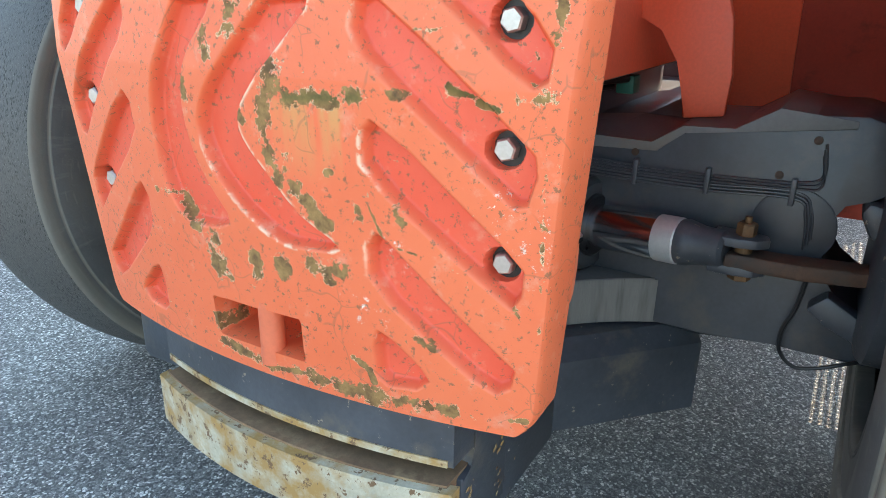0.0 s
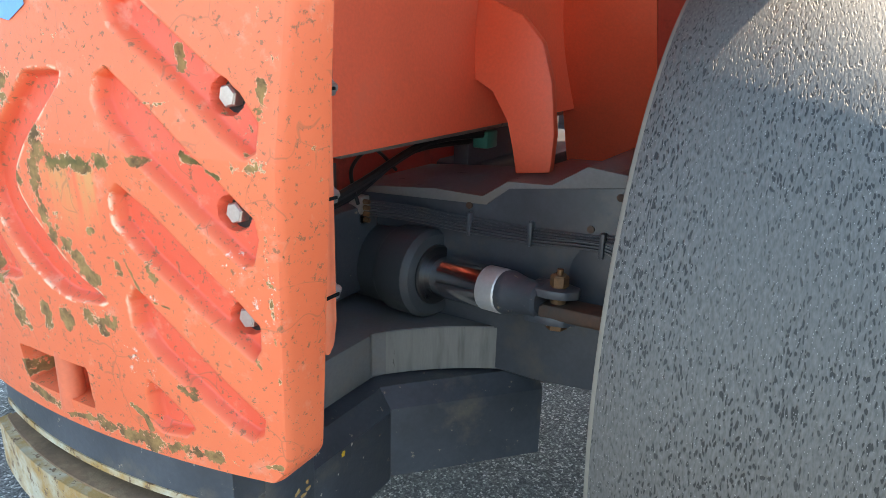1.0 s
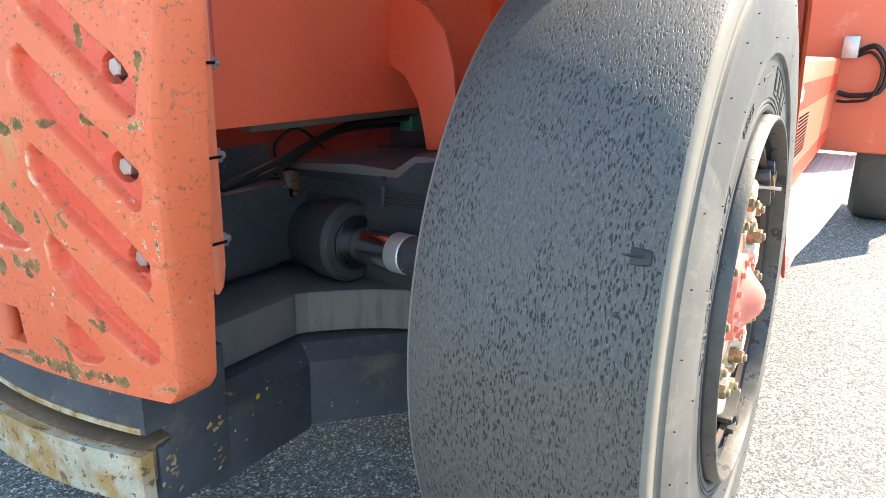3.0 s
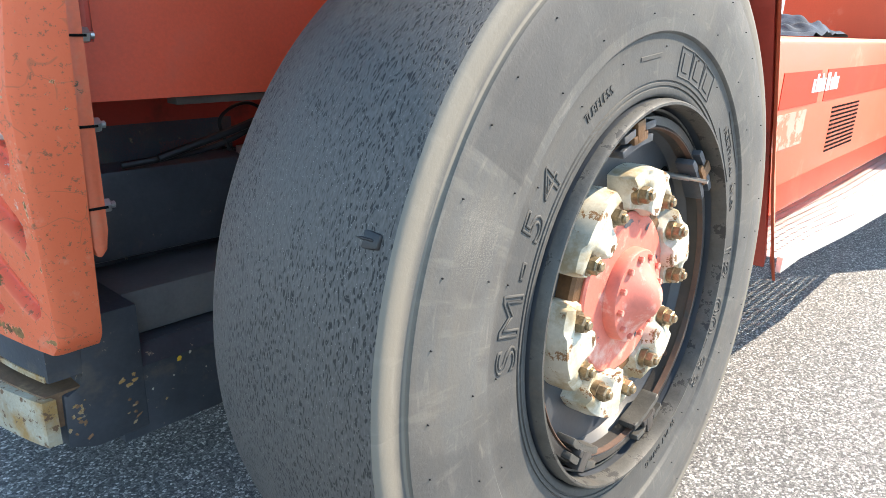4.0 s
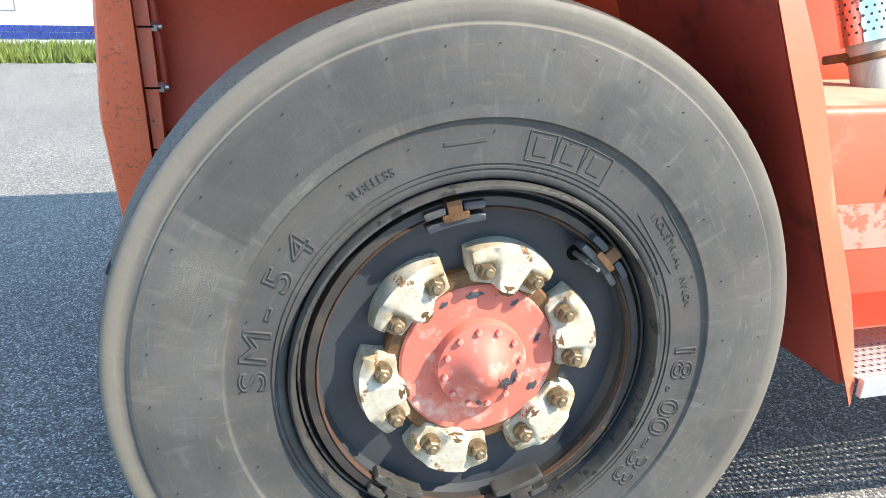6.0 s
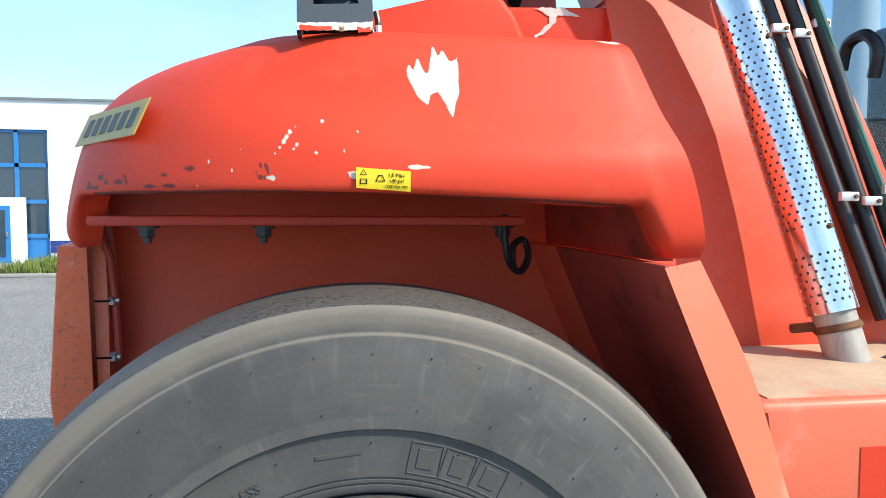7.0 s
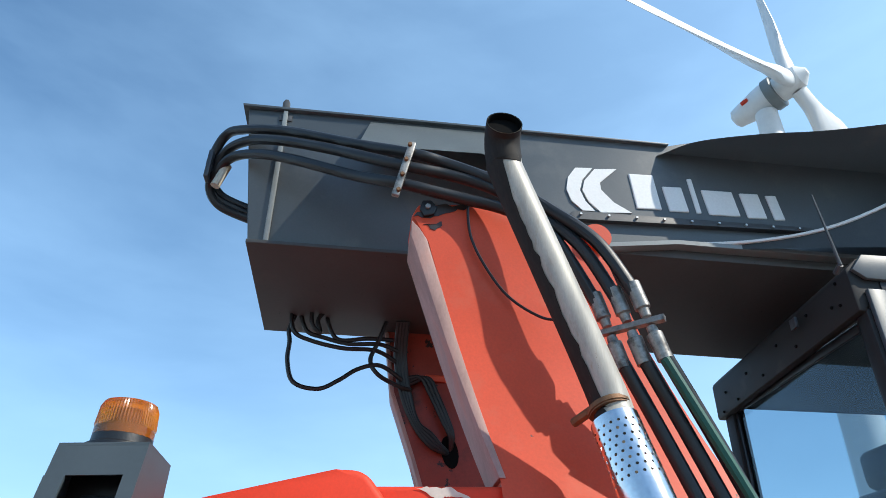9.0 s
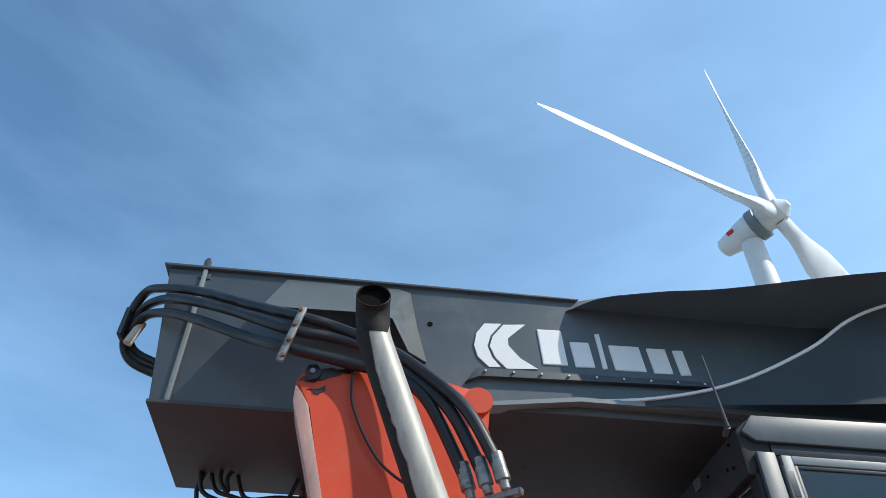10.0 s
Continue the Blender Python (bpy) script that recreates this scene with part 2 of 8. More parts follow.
def asphalt():
    m = bpy.data.materials.new("asphalt")
    m.use_nodes = True
    n, l = m.node_tree.nodes, m.node_tree.links
    b = n["Principled BSDF"]
    co = n.new("ShaderNodeTexCoord")
    v, v2, big, fine = n.new("ShaderNodeTexVoronoi"), n.new("ShaderNodeTexVoronoi"), n.new("ShaderNodeTexNoise"), n.new("ShaderNodeTexNoise")
    v.inputs["Scale"].default_value, v2.inputs["Scale"].default_value = 112, 112
    v2.feature = "DISTANCE_TO_EDGE"
    big.inputs["Scale"].default_value, big.inputs["Detail"].default_value = 0.5, 6
    fine.inputs["Scale"].default_value = 300
    for t in (v, v2, big, fine):
        l.new(co.outputs["Object"], t.inputs["Vector"])
    r = n.new("ShaderNodeValToRGB")
    e = r.color_ramp.elements
    e[0].position, e[0].color, e[1].position, e[1].color = 0.0, (0.09, 0.089, 0.087, 1), 1.0, (0.86, 0.83, 0.77, 1)
    e2 = e.new(0.72)
    e2.color = (0.33, 0.32, 0.305, 1)
    s = n.new("ShaderNodeSeparateColor")
    l.new(v.outputs["Color"], s.inputs["Color"]), l.new(s.outputs[0], r.inputs["Fac"])
    edge = n.new("ShaderNodeMapRange")
    edge.inputs["From Max"].default_value = 0.12
    l.new(v2.outputs["Distance"], edge.inputs["Value"])
    x, y = n.new("ShaderNodeMixRGB"), n.new("ShaderNodeMixRGB")
    x.inputs[1].default_value = (0.045, 0.045, 0.048, 1)
    l.new(edge.outputs["Result"], x.inputs[0]), l.new(r.outputs["Color"], x.inputs[2])
    y.blend_type, y.inputs[0].default_value = "MULTIPLY", 0.5
    rb = n.new("ShaderNodeValToRGB")
    rb.color_ramp.elements[0].position, rb.color_ramp.elements[1].position = 0.3, 0.7
    rb.color_ramp.elements[0].color = (0.55, 0.55, 0.56, 1)
    l.new(big.outputs["Fac"], rb.inputs["Fac"]), l.new(x.outputs[0], y.inputs[1]), l.new(rb.outputs["Color"], y.inputs[2])
    l.new(y.outputs[0], b.inputs["Base Color"])
    b.inputs["Roughness"].default_value = 0.8
    bp = n.new("ShaderNodeBump")
    bp.inputs["Strength"].default_value, bp.inputs["Distance"].default_value = 0.7, 0.004
    l.new(edge.outputs["Result"], bp.inputs["Height"]), l.new(bp.outputs["Normal"], b.inputs["Normal"])
    return m


def glass(name, tint):
    m = bpy.data.materials.new(name)
    m.use_nodes = True
    b = m.node_tree.nodes["Principled BSDF"]
    b.inputs["Base Color"].default_value = (*tint, 1)
    b.inputs["Transmission Weight"].default_value, b.inputs["Roughness"].default_value, b.inputs["IOR"].default_value = 1.0, 0.02, 1.45
    return m


def tread_rubber():
    """Slick tread with short worn grooves and nicks that run round the tyre."""
    m = bpy.data.materials.new("worn_slick_tread")
    m.use_nodes = True
    n, l = m.node_tree.nodes, m.node_tree.links
    b = n["Principled BSDF"]
    co, mp = n.new("ShaderNodeTexCoord"), n.new("ShaderNodeMapping")
    mp.inputs["Scale"].default_value, mp.inputs["Rotation"].default_value = (0.8, 1.5, 1), (0, 0, 0.45)
    l.new(co.outputs["UV"], mp.inputs["Vector"])
    v, big, fine = n.new("ShaderNodeTexVoronoi"), n.new("ShaderNodeTexNoise"), n.new("ShaderNodeTexNoise")
    v.inputs["Scale"].default_value, v.inputs["Randomness"].default_value = 132, 1
    big.inputs["Scale"].default_value, big.inputs["Detail"].default_value = 6, 6
    fine.inputs["Scale"].default_value, fine.inputs["Detail"].default_value = 170, 4
    wob, wmix = n.new("ShaderNodeTexNoise"), n.new("ShaderNodeMixRGB")
    wob.inputs["Scale"].default_value, wob.inputs["Detail"].default_value, wmix.inputs[0].default_value = 55, 3, 0.022
    l.new(mp.outputs["Vector"], wob.inputs["Vector"]), l.new(mp.outputs["Vector"], wmix.inputs[1]), l.new(wob.outputs["Color"], wmix.inputs[2])
    for t in (big, fine):
        l.new(mp.outputs["Vector"], t.inputs["Vector"])
    l.new(wmix.outputs[0], v.inputs["Vector"])
    patch, sparse = n.new("ShaderNodeMapRange"), n.new("ShaderNodeMath")
    patch.inputs["From Min"].default_value, patch.inputs["From Max"].default_value, patch.inputs["To Max"].default_value = 0.46, 0.70, 0.14
    l.new(big.outputs["Fac"], patch.inputs["Value"]), l.new(patch.outputs["Result"], sparse.inputs[1]), l.new(v.outputs["Distance"], sparse.inputs[0])
    nick, wear = n.new("ShaderNodeMapRange"), n.new("ShaderNodeMapRange")
    nick.inputs["From Min"].default_value, nick.inputs["From Max"].default_value = 0.30, 0.39
    l.new(sparse.outputs[0], nick.inputs["Value"])
    c = n.new("ShaderNodeMixRGB")
    c.inputs[1].default_value, c.inputs[2].default_value = (0.010, 0.0095, 0.009, 1), (0.076, 0.071, 0.065, 1)
    l.new(nick.outputs["Result"], c.inputs[0])
    d = n.new("ShaderNodeMixRGB")
    d.inputs[2].default_value = (0.07, 0.066, 0.06, 1)
    wear.inputs["From Min"].default_value, wear.inputs["From Max"].default_value, wear.inputs["To Max"].default_value = 0.45, 0.7, 0.6
    l.new(big.outputs["Fac"], wear.inputs["Value"]), l.new(wear.outputs["Result"], d.inputs[0]), l.new(c.outputs[0], d.inputs[1])
    g = n.new("ShaderNodeMixRGB")
    g.blend_type, g.inputs[0].default_value = "OVERLAY", 0.8
    l.new(d.outputs[0], g.inputs[1]), l.new(fine.outputs["Fac"], g.inputs[2])
    grit, gr, gm = n.new("ShaderNodeTexVoronoi"), n.new("ShaderNodeMapRange"), n.new("ShaderNodeMixRGB")
    grit.inputs["Scale"].default_value = 230
    l.new(co.outputs["UV"], grit.inputs["Vector"])
    gr.inputs["From Min"].default_value, gr.inputs["From Max"].default_value = 0.17, 0.10
    l.new(grit.outputs["Distance"], gr.inputs["Value"]), l.new(gr.outputs["Result"], gm.inputs[0]), l.new(g.outputs[0], gm.inputs[1])
    gm.inputs[2].default_value = (0.2, 0.19, 0.175, 1)
    l.new(gm.outputs[0], b.inputs["Base Color"])
    b.inputs["Roughness"].default_value, b.inputs["Specular IOR Level"].default_value = 0.6, 0.48
    add = n.new("ShaderNodeMath")
    l.new(nick.outputs["Result"], add.inputs[0]), l.new(fine.outputs["Fac"], add.inputs[1])
    bp = n.new("ShaderNodeBump")
    bp.inputs["Strength"].default_value, bp.inputs["Distance"].default_value = 0.55, 0.0018
    l.new(add.outputs[0], bp.inputs["Height"]), l.new(bp.outputs["Normal"], b.inputs["Normal"])
    return m


ASPHALT, TREAD = asphalt(), tread_rubber()
CAB_GLASS = glass("tinted_cab_glass", (0.32, 0.45, 0.53))


# ---- mesh helpers ----
def world_of(ob):
    m = ob.matrix_basis.copy()
    while ob.parent:
        m = ob.parent.matrix_basis @ ob.matrix_parent_inverse @ m
        ob = ob.parent
    return m


def link(name, bm, mat, smooth=30):
    me = bpy.data.meshes.new(name)
    bmesh.ops.recalc_face_normals(bm, faces=bm.faces[:])
    bm.to_mesh(me)
    bm.free()
    me.materials.append(mat)
    if smooth:
        for p in me.polygons:
            p.use_smooth = True
        me.set_sharp_from_angle(angle=radians(smooth))
    return new(name, me)


def part(name, bm, mat, parent, label="", smooth=30, local=False):
    ob = link(name, bm, mat, smooth)
    ob.parent = parent
    if not local:
        ob.matrix_parent_inverse = world_of(parent).inverted()
    return tagged(ob, label)


def thing(name, at, label, category, group="", kind=""):
    ob = new(name)
    ob.location = at
    return tagged(ob, label, category, group, kind)


def box(bm, lo, hi, bevel=0.0, segments=2, m=None):
    lo, hi = Vector(lo), Vector(hi)
    mat = Matrix.LocRotScale((lo + hi) / 2, None, hi - lo)
    r = bmesh.ops.create_cube(bm, size=1, matrix=(m @ mat) if m else mat)
    if bevel:
        es = list({e for v in r["verts"] for e in v.link_edges})
        bmesh.ops.bevel(bm, geom=es, offset=bevel, segments=segments, affect="EDGES", profile=0.5)
    return bm


def prism(bm, outline, axis, a, b, bevel=0.0, segments=2):
    """A plate: an outline in the other two axes, drawn out along one axis from a to b."""
    def at(p, d):
        return {"x": (d, p[0], p[1]), "y": (p[0], d, p[1]), "z": (p[0], p[1], d)}[axis]
    va, vb = [bm.verts.new(at(p, a)) for p in outline], [bm.verts.new(at(p, b)) for p in outline]
    k = len(outline)
    fs = [bm.faces.new(va), bm.faces.new(vb[::-1])] + [bm.faces.new((va[i], vb[i], vb[(i + 1) % k], va[(i + 1) % k])) for i in range(k)]
    if bevel:
        es = list({e for f in fs for e in f.edges})
        bmesh.ops.bevel(bm, geom=es, offset=bevel, segments=segments, affect="EDGES", profile=0.5, clamp_overlap=True)
    return bm


def lathe(bm, profile, steps=64, closed=False, uv=False):
    """Turns (radius, y) pairs about the y axis."""
    rows = []
    for r, y in profile:
        rows.append([bm.verts.new((r * math.cos(2 * math.pi * i / steps), y, r * math.sin(2 * math.pi * i / steps))) for i in range(steps)] if r > 1e-5 else [bm.verts.new((0, y, 0))] * steps)
    pairs = list(zip(rows, rows[1:])) + ([(rows[-1], rows[0])] if closed else [])
    lay = bm.loops.layers.uv.verify() if uv else None
    along = [0.0]
    for p, q in zip(profile, profile[1:]):
        along.append(along[-1] + math.hypot(q[0] - p[0], q[1] - p[1]))
    for j, (p, q) in enumerate(pairs):
        for i in range(steps):
            k = (i + 1) % steps
            vs = []
            for v in (p[i], p[k], q[k], q[i]):
                if v not in vs:
                    vs.append(v)
            if len(vs) > 2:
                f = bm.faces.new(vs)
                if uv and len(vs) == 4:
                    c = 5.6
                    for lp, (s, w) in zip(f.loops, ((i, j), (i + 1, j), (i + 1, j + 1), (i, j + 1))):
                        lp[lay].uv = (s / steps * c * 0.62, along[w % len(along)])
    return bm


def smooth_path(pts, k=8):
    pts = [Vector(p) for p in pts]
    out = []
    for i in range(len(pts) - 1):
        p0, p1, p2, p3 = pts[max(i - 1, 0)], pts[i], pts[i + 1], pts[min(i + 2, len(pts) - 1)]
        for j in range(k):
            t = j / k
            out.append(0.5 * (2 * p1 + (p2 - p0) * t + (2 * p0 - 5 * p1 + 4 * p2 - p3) * t * t + (3 * p1 - p0 - 3 * p2 + p3) * t ** 3))
    return out + [pts[-1]]


def tube(bm, pts, r, sides=10, k=8, cap=True, straight=False):
    path = [Vector(p) for p in pts] if straight else smooth_path(pts, k)
    rads = r if isinstance(r, (list, tuple)) else [r] * len(path)
    rings, up = [], None
    for i, p in enumerate(path):
        d = (path[min(i + 1, len(path) - 1)] - path[max(i - 1, 0)]).normalized()
        up = up or d.orthogonal().normalized()
        up = (up - d * up.dot(d)).normalized()
        side = d.cross(up)
        rings.append([bm.verts.new(p + rads[i] * (math.cos(a) * up + math.sin(a) * side)) for a in (2 * math.pi * j / sides for j in range(sides))])
    for a, b in zip(rings, rings[1:]):
        for j in range(sides):
            bm.faces.new((a[j], a[(j + 1) % sides], b[(j + 1) % sides], b[j]))
    if cap:
        bm.faces.new(rings[0][::-1]), bm.faces.new(rings[-1])
    return bm


def grid(bm, f, us, vs):
    rows = [[bm.verts.new(f(u, v)) for v in vs] for u in us]
    for a, b in zip(rows, rows[1:]):
        for j in range(len(vs) - 1):
            bm.faces.new((a[j], b[j], b[j + 1], a[j + 1]))
    return rows


def cyl(bm, a, b, r, sides=16):
    return tube(bm, [a, b], r, sides, straight=True)


def hex_bolt(bm, at, d, r, h):
    """A six-sided head at a place, standing out along d."""
    at, d = Vector(at), Vector(d).normalized()
    tube(bm, [at, at + d * h * 0.85, at + d * h], [r, r, r * 0.85], 6, straight=True)
    return bm


def smoothstep(a, b, x):
    t = max(0.0, min(1.0, (x - a) / (b - a)))
    return t * t * (3 - 2 * t)


def lerp_table(table, x):
    if x <= table[0][0]:
        return table[0][1]
    for (a, p), (b, q) in zip(table, table[1:]):
        if x <= b:
            return p + (q - p) * (x - a) / (b - a)
    return table[-1][1]


# ---- ground ----
def build_ground():
    bm = bmesh.new()
    cuts = [-1500, -300, -60, -12, -6, 0, 6, 12, 60, 300, 1500]
    grid(bm, lambda x, y: (x, y, 0), cuts, cuts)
    return tagged(link("ground", bm, ASPHALT, 0), "grey worn asphalt yard with pale stone chips", "ground", kind="structure")


build_ground()

# ---- the machine ----
machine = thing("reach_stacker", (0.6, 1.7, 0), "worn orange-red container reach stacker with grey boom, parked on asphalt", "reach stacker")


def font_mesh(text, size, depth):
    cu = bpy.data.curves.new("t", "FONT")
    cu.body, cu.size, cu.align_x, cu.resolution_u = text, size, "CENTER", 3
    if depth > 0:
        cu.extrude = depth
    else:
        cu.fill_mode, cu.bevel_depth, cu.bevel_resolution = "NONE", -depth, 1
    ob = bpy.data.objects.new("t", cu)
    scene.collection.objects.link(ob)
    me = bpy.data.meshes.new_from_object(ob.evaluated_get(bpy.context.evaluated_depsgraph_get()))
    bpy.data.objects.remove(ob)
    bpy.data.curves.remove(cu)
    return me


def arc_text(bm, text, size, depth, radius, start, end, wide=1.0):
    """Raised letters round the wheel, tops outwards, read clockwise as seen from outside."""
    k = max(1, len(text) - 1)
    for i, ch in enumerate(text):
        me = font_mesh(ch, size, depth)
        a = radians(start + (end - start) * i / k)
        out, right = Vector((math.cos(a), 0, math.sin(a))), Vector((math.sin(a), 0, -math.cos(a)))
        m = Matrix((right, out, right.cross(out))).transposed().to_4x4()
        m.translation = out * radius
        n0 = len(bm.verts)
        bm.from_mesh(me)
        bm.verts.ensure_lookup_table()
        for v in bm.verts[n0:]:
            v.co = m @ Vector((v.co.x * wide, v.co.y, v.co.z))
            v.co.y += tyre_y(math.hypot(v.co.x, v.co.z)) - 0.0005
        bpy.data.meshes.remove(me)


LETTER = material("raised_letter_rubber", (0.075, 0.072, 0.067), 0.75, vary=0.1, scale=20, fine=150, bump=0.1, spec=0.3)
TYRE_SIDE = [(0.482, 0.055), (0.484, 0.025), (0.488, 0.012), (0.494, 0.007), (0.506, 0.007), (0.5075, 0.0105), (0.5105, 0.0105), (0.512, 0.0065), (0.518, 0.006), (0.5195, 0.0095), (0.5225, 0.0095), (0.524, 0.006), (0.54, 0.0055), (0.56, 0.006), (0.60, 0.005), (0.6215, 0.004), (0.6245, 0.003), (0.627, -0.003), (0.630, -0.006), (0.66, -0.008), (0.70, -0.009), (0.77, -0.006), (0.821, 0.001),
             (0.8245, 0.002), (0.827, 0.009), (0.831, 0.011), (0.85, 0.010), (0.868, 0.009), (0.880, 0.011), (0.886, 0.015), (0.889, 0.021)]


def sidewall_rubber():
    """Dusty rubber with rings of wear and scuffs that run round and across the wall."""
    m = RUBBER.copy()
    m.name = "tyre_sidewall"
    n, l = m.node_tree.nodes, m.node_tree.links
    b = n["Principled BSDF"]
    old = b.inputs["Base Color"].links[0].from_socket
    co, sep = n.new("ShaderNodeTexCoord"), n.new("ShaderNodeSeparateXYZ")
    l.new(co.outputs["Object"], sep.inputs[0])

    def op(kind, p, q):
        x = n.new("ShaderNodeMath")
        x.operation = kind
        for sock, v in zip(x.inputs, (p, q)):
            if isinstance(v, float):
                sock.default_value = v
            else:
                l.new(v, sock)
        return x.outputs[0]

    ang = op("ARCTAN2", sep.outputs["Z"], sep.outputs["X"])
    rad = op("SQRT", op("ADD", op("MULTIPLY", sep.outputs["X"], sep.outputs["X"]), op("MULTIPLY", sep.outputs["Z"], sep.outputs["Z"])), 0.0)
    col = old
    for ka, kr, scale, lo, hi, tint, k in ((1.2, 34.0, 1.0, 0.45, 0.75, (0.13, 0.112, 0.09, 1), 0.5), (2.2, 5.0, 1.3, 0.50, 0.72, (0.055, 0.053, 0.05, 1), 0.6), (30.0, 7.0, 1.0, 0.58, 0.68, (0.19, 0.175, 0.15, 1), 0.3), (9.0, 60.0, 1.0, 0.60, 0.70, (0.2, 0.18, 0.155, 1), 0.35), (3.0, 3.0, 1.0, 0.52, 0.56, (0.05, 0.049, 0.05, 1), 0.3), (70.0, 16.0, 1.0, 0.66, 0.70, (0.24, 0.225, 0.2, 1), 0.15)):
        c = n.new("ShaderNodeCombineXYZ")
        l.new(op("MULTIPLY", ang, ka), c.inputs[0]), l.new(op("MULTIPLY", rad, kr), c.inputs[1])
        t, r, x = n.new("ShaderNodeTexNoise"), n.new("ShaderNodeMapRange"), n.new("ShaderNodeMixRGB")
        t.inputs["Scale"].default_value, t.inputs["Detail"].default_value = scale, 6
        l.new(c.outputs[0], t.inputs["Vector"])
        r.inputs["From Min"].default_value, r.inputs["From Max"].default_value, r.inputs["To Max"].default_value = lo, hi, k
        l.new(t.outputs["Fac"], r.inputs["Value"]), l.new(r.outputs["Result"], x.inputs[0])
        l.new(col, x.inputs[1])
        x.inputs[2].default_value = tint
        col = x.outputs[0]
    def band(src, lo, hi, soft_lo, soft_hi):
        p, q = n.new("ShaderNodeMapRange"), n.new("ShaderNodeMapRange")
        for r, u, w in ((p, lo, lo + soft_lo), (q, hi, hi - soft_hi)):
            r.inputs["From Min"].default_value, r.inputs["From Max"].default_value = u, w
            l.new(src, r.inputs["Value"])
        return op("MULTIPLY", p.outputs["Result"], q.outputs["Result"])

    wiped = op("MULTIPLY", band(ang, 1.2, 2.56, 0.9, 0.004), band(rad, 0.655, 0.83, 0.004, 0.03))
    scuffed = op("MULTIPLY", band(ang, 2.60, 2.86, 0.08, 0.08), band(rad, 0.655, 0.80, 0.03, 0.05))
    hatch, hr = n.new("ShaderNodeTexNoise"), n.new("ShaderNodeMapRange")
    hc = n.new("ShaderNodeCombineXYZ")
    l.new(op("MULTIPLY", op("ADD", sep.outputs["X"], sep.outputs["Z"]), 160.0), hc.inputs[0]), l.new(op("MULTIPLY", op("SUBTRACT", sep.outputs["X"], sep.outputs["Z"]), 30.0), hc.inputs[1])
    l.new(hc.outputs[0], hatch.inputs["Vector"])
    hr.inputs["From Min"].default_value, hr.inputs["From Max"].default_value = 0.5, 0.6
    l.new(hatch.outputs["Fac"], hr.inputs["Value"])
    ridge = op("ADD", op("MULTIPLY", band(rad, 0.824, 0.834, 0.003, 0.004), 0.55), op("MULTIPLY", band(rad, 0.835, 0.90, 0.02, 0.002), 0.5))
    inner = band(rad, 0.47, 0.628, 0.004, 0.01)
    for f, tint in ((op("MULTIPLY", inner, 0.42), (0.047, 0.046, 0.045, 1)), (ridge, (0.25, 0.22, 0.172, 1)), (op("MULTIPLY", wiped, 0.55), (0.05, 0.048, 0.047, 1)), (op("MULTIPLY", scuffed, op("MULTIPLY", hr.outputs["Result"], 0.5)), (0.24, 0.22, 0.19, 1))):
        x = n.new("ShaderNodeMixRGB")
        l.new(f, x.inputs[0]), l.new(col, x.inputs[1])
        x.inputs[2].default_value = tint
        col = x.outputs[0]
    l.new(col, b.inputs["Base Color"])
    return m


SIDEWALL = sidewall_rubber()


def tyre_y(r):
    return lerp_table(TYRE_SIDE, r)


def drape(bm):
    """Lays raised marks on the slope of the sidewall."""
    for v in bm.verts:
        v.co.y += tyre_y(math.hypot(v.co.x, v.co.z))


def clamp_bm():
    """A cast clamp that bears on the rim between two studs, about angle 0 and out along -y."""
    bm = bmesh.new()
    nr, na = 16, 28
    def f(i, j):
        s, a = i / nr, -23.5 + 47 * j / na
        end = abs(a) / 23.5
        r0, r1 = 0.208 - 0.012 * smoothstep(9, 3, abs(a)) + 0.012 * end ** 4, 0.324 - 0.022 * end ** 2
        r = r0 + (r1 - r0) * s
        rib = smoothstep(11.0, 5.5, abs(a) - 4.0 * s)
        wall = smoothstep(0.48, 0.66, s) * (1 - 0.55 * smoothstep(0.72, 1.0, s))
        edge = min(smoothstep(-0.02, 0.07, s), smoothstep(1.02, 0.95, s), smoothstep(1.01, 0.95, end))
        rise = max(0.032 * rib * (1 - 0.25 * s), 0.026 * wall * (1 - 0.3 * end))
        y = 0.068 - 0.022 * edge - rise * edge
        b = radians(a)
        return (r * math.cos(b), y, r * math.sin(b))
    rows = grid(bm, f, range(nr + 1), range(na + 1))
    back = []
    ring = [rows[0][j] for j in range(na + 1)] + [rows[i][na] for i in range(1, nr + 1)] + [rows[nr][j] for j in range(na - 1, -1, -1)] + [rows[i][0] for i in range(nr - 1, 0, -1)]
    for v in ring:
        back.append(bm.verts.new((v.co.x, 0.125, v.co.z)))
    for i in range(len(ring)):
        k = (i + 1) % len(ring)
        bm.faces.new((ring[i], ring[k], back[k], back[i]))
    return bm


def ragged_disc(bm, at, w, h, rnd, turn):
    """A thin torn patch facing -y."""
    c = bm.verts.new((at[0], at[1] - 0.0008, at[2]))
    t0 = radians(turn)
    ring = []
    for i in range(14):
        t = 2 * math.pi * i / 14
        k = rnd.uniform(0.6, 1.1)
        dx, dz = h * k * math.cos(t), w * k * math.sin(t)
        ring.append(bm.verts.new((at[0] + dx * math.cos(t0) + dz * math.sin(t0), at[1], at[2] - dx * math.sin(t0) + dz * math.cos(t0))))
    for i in range(14):
        bm.faces.new((ring[i], ring[(i + 1) % 14], c))
    return bm


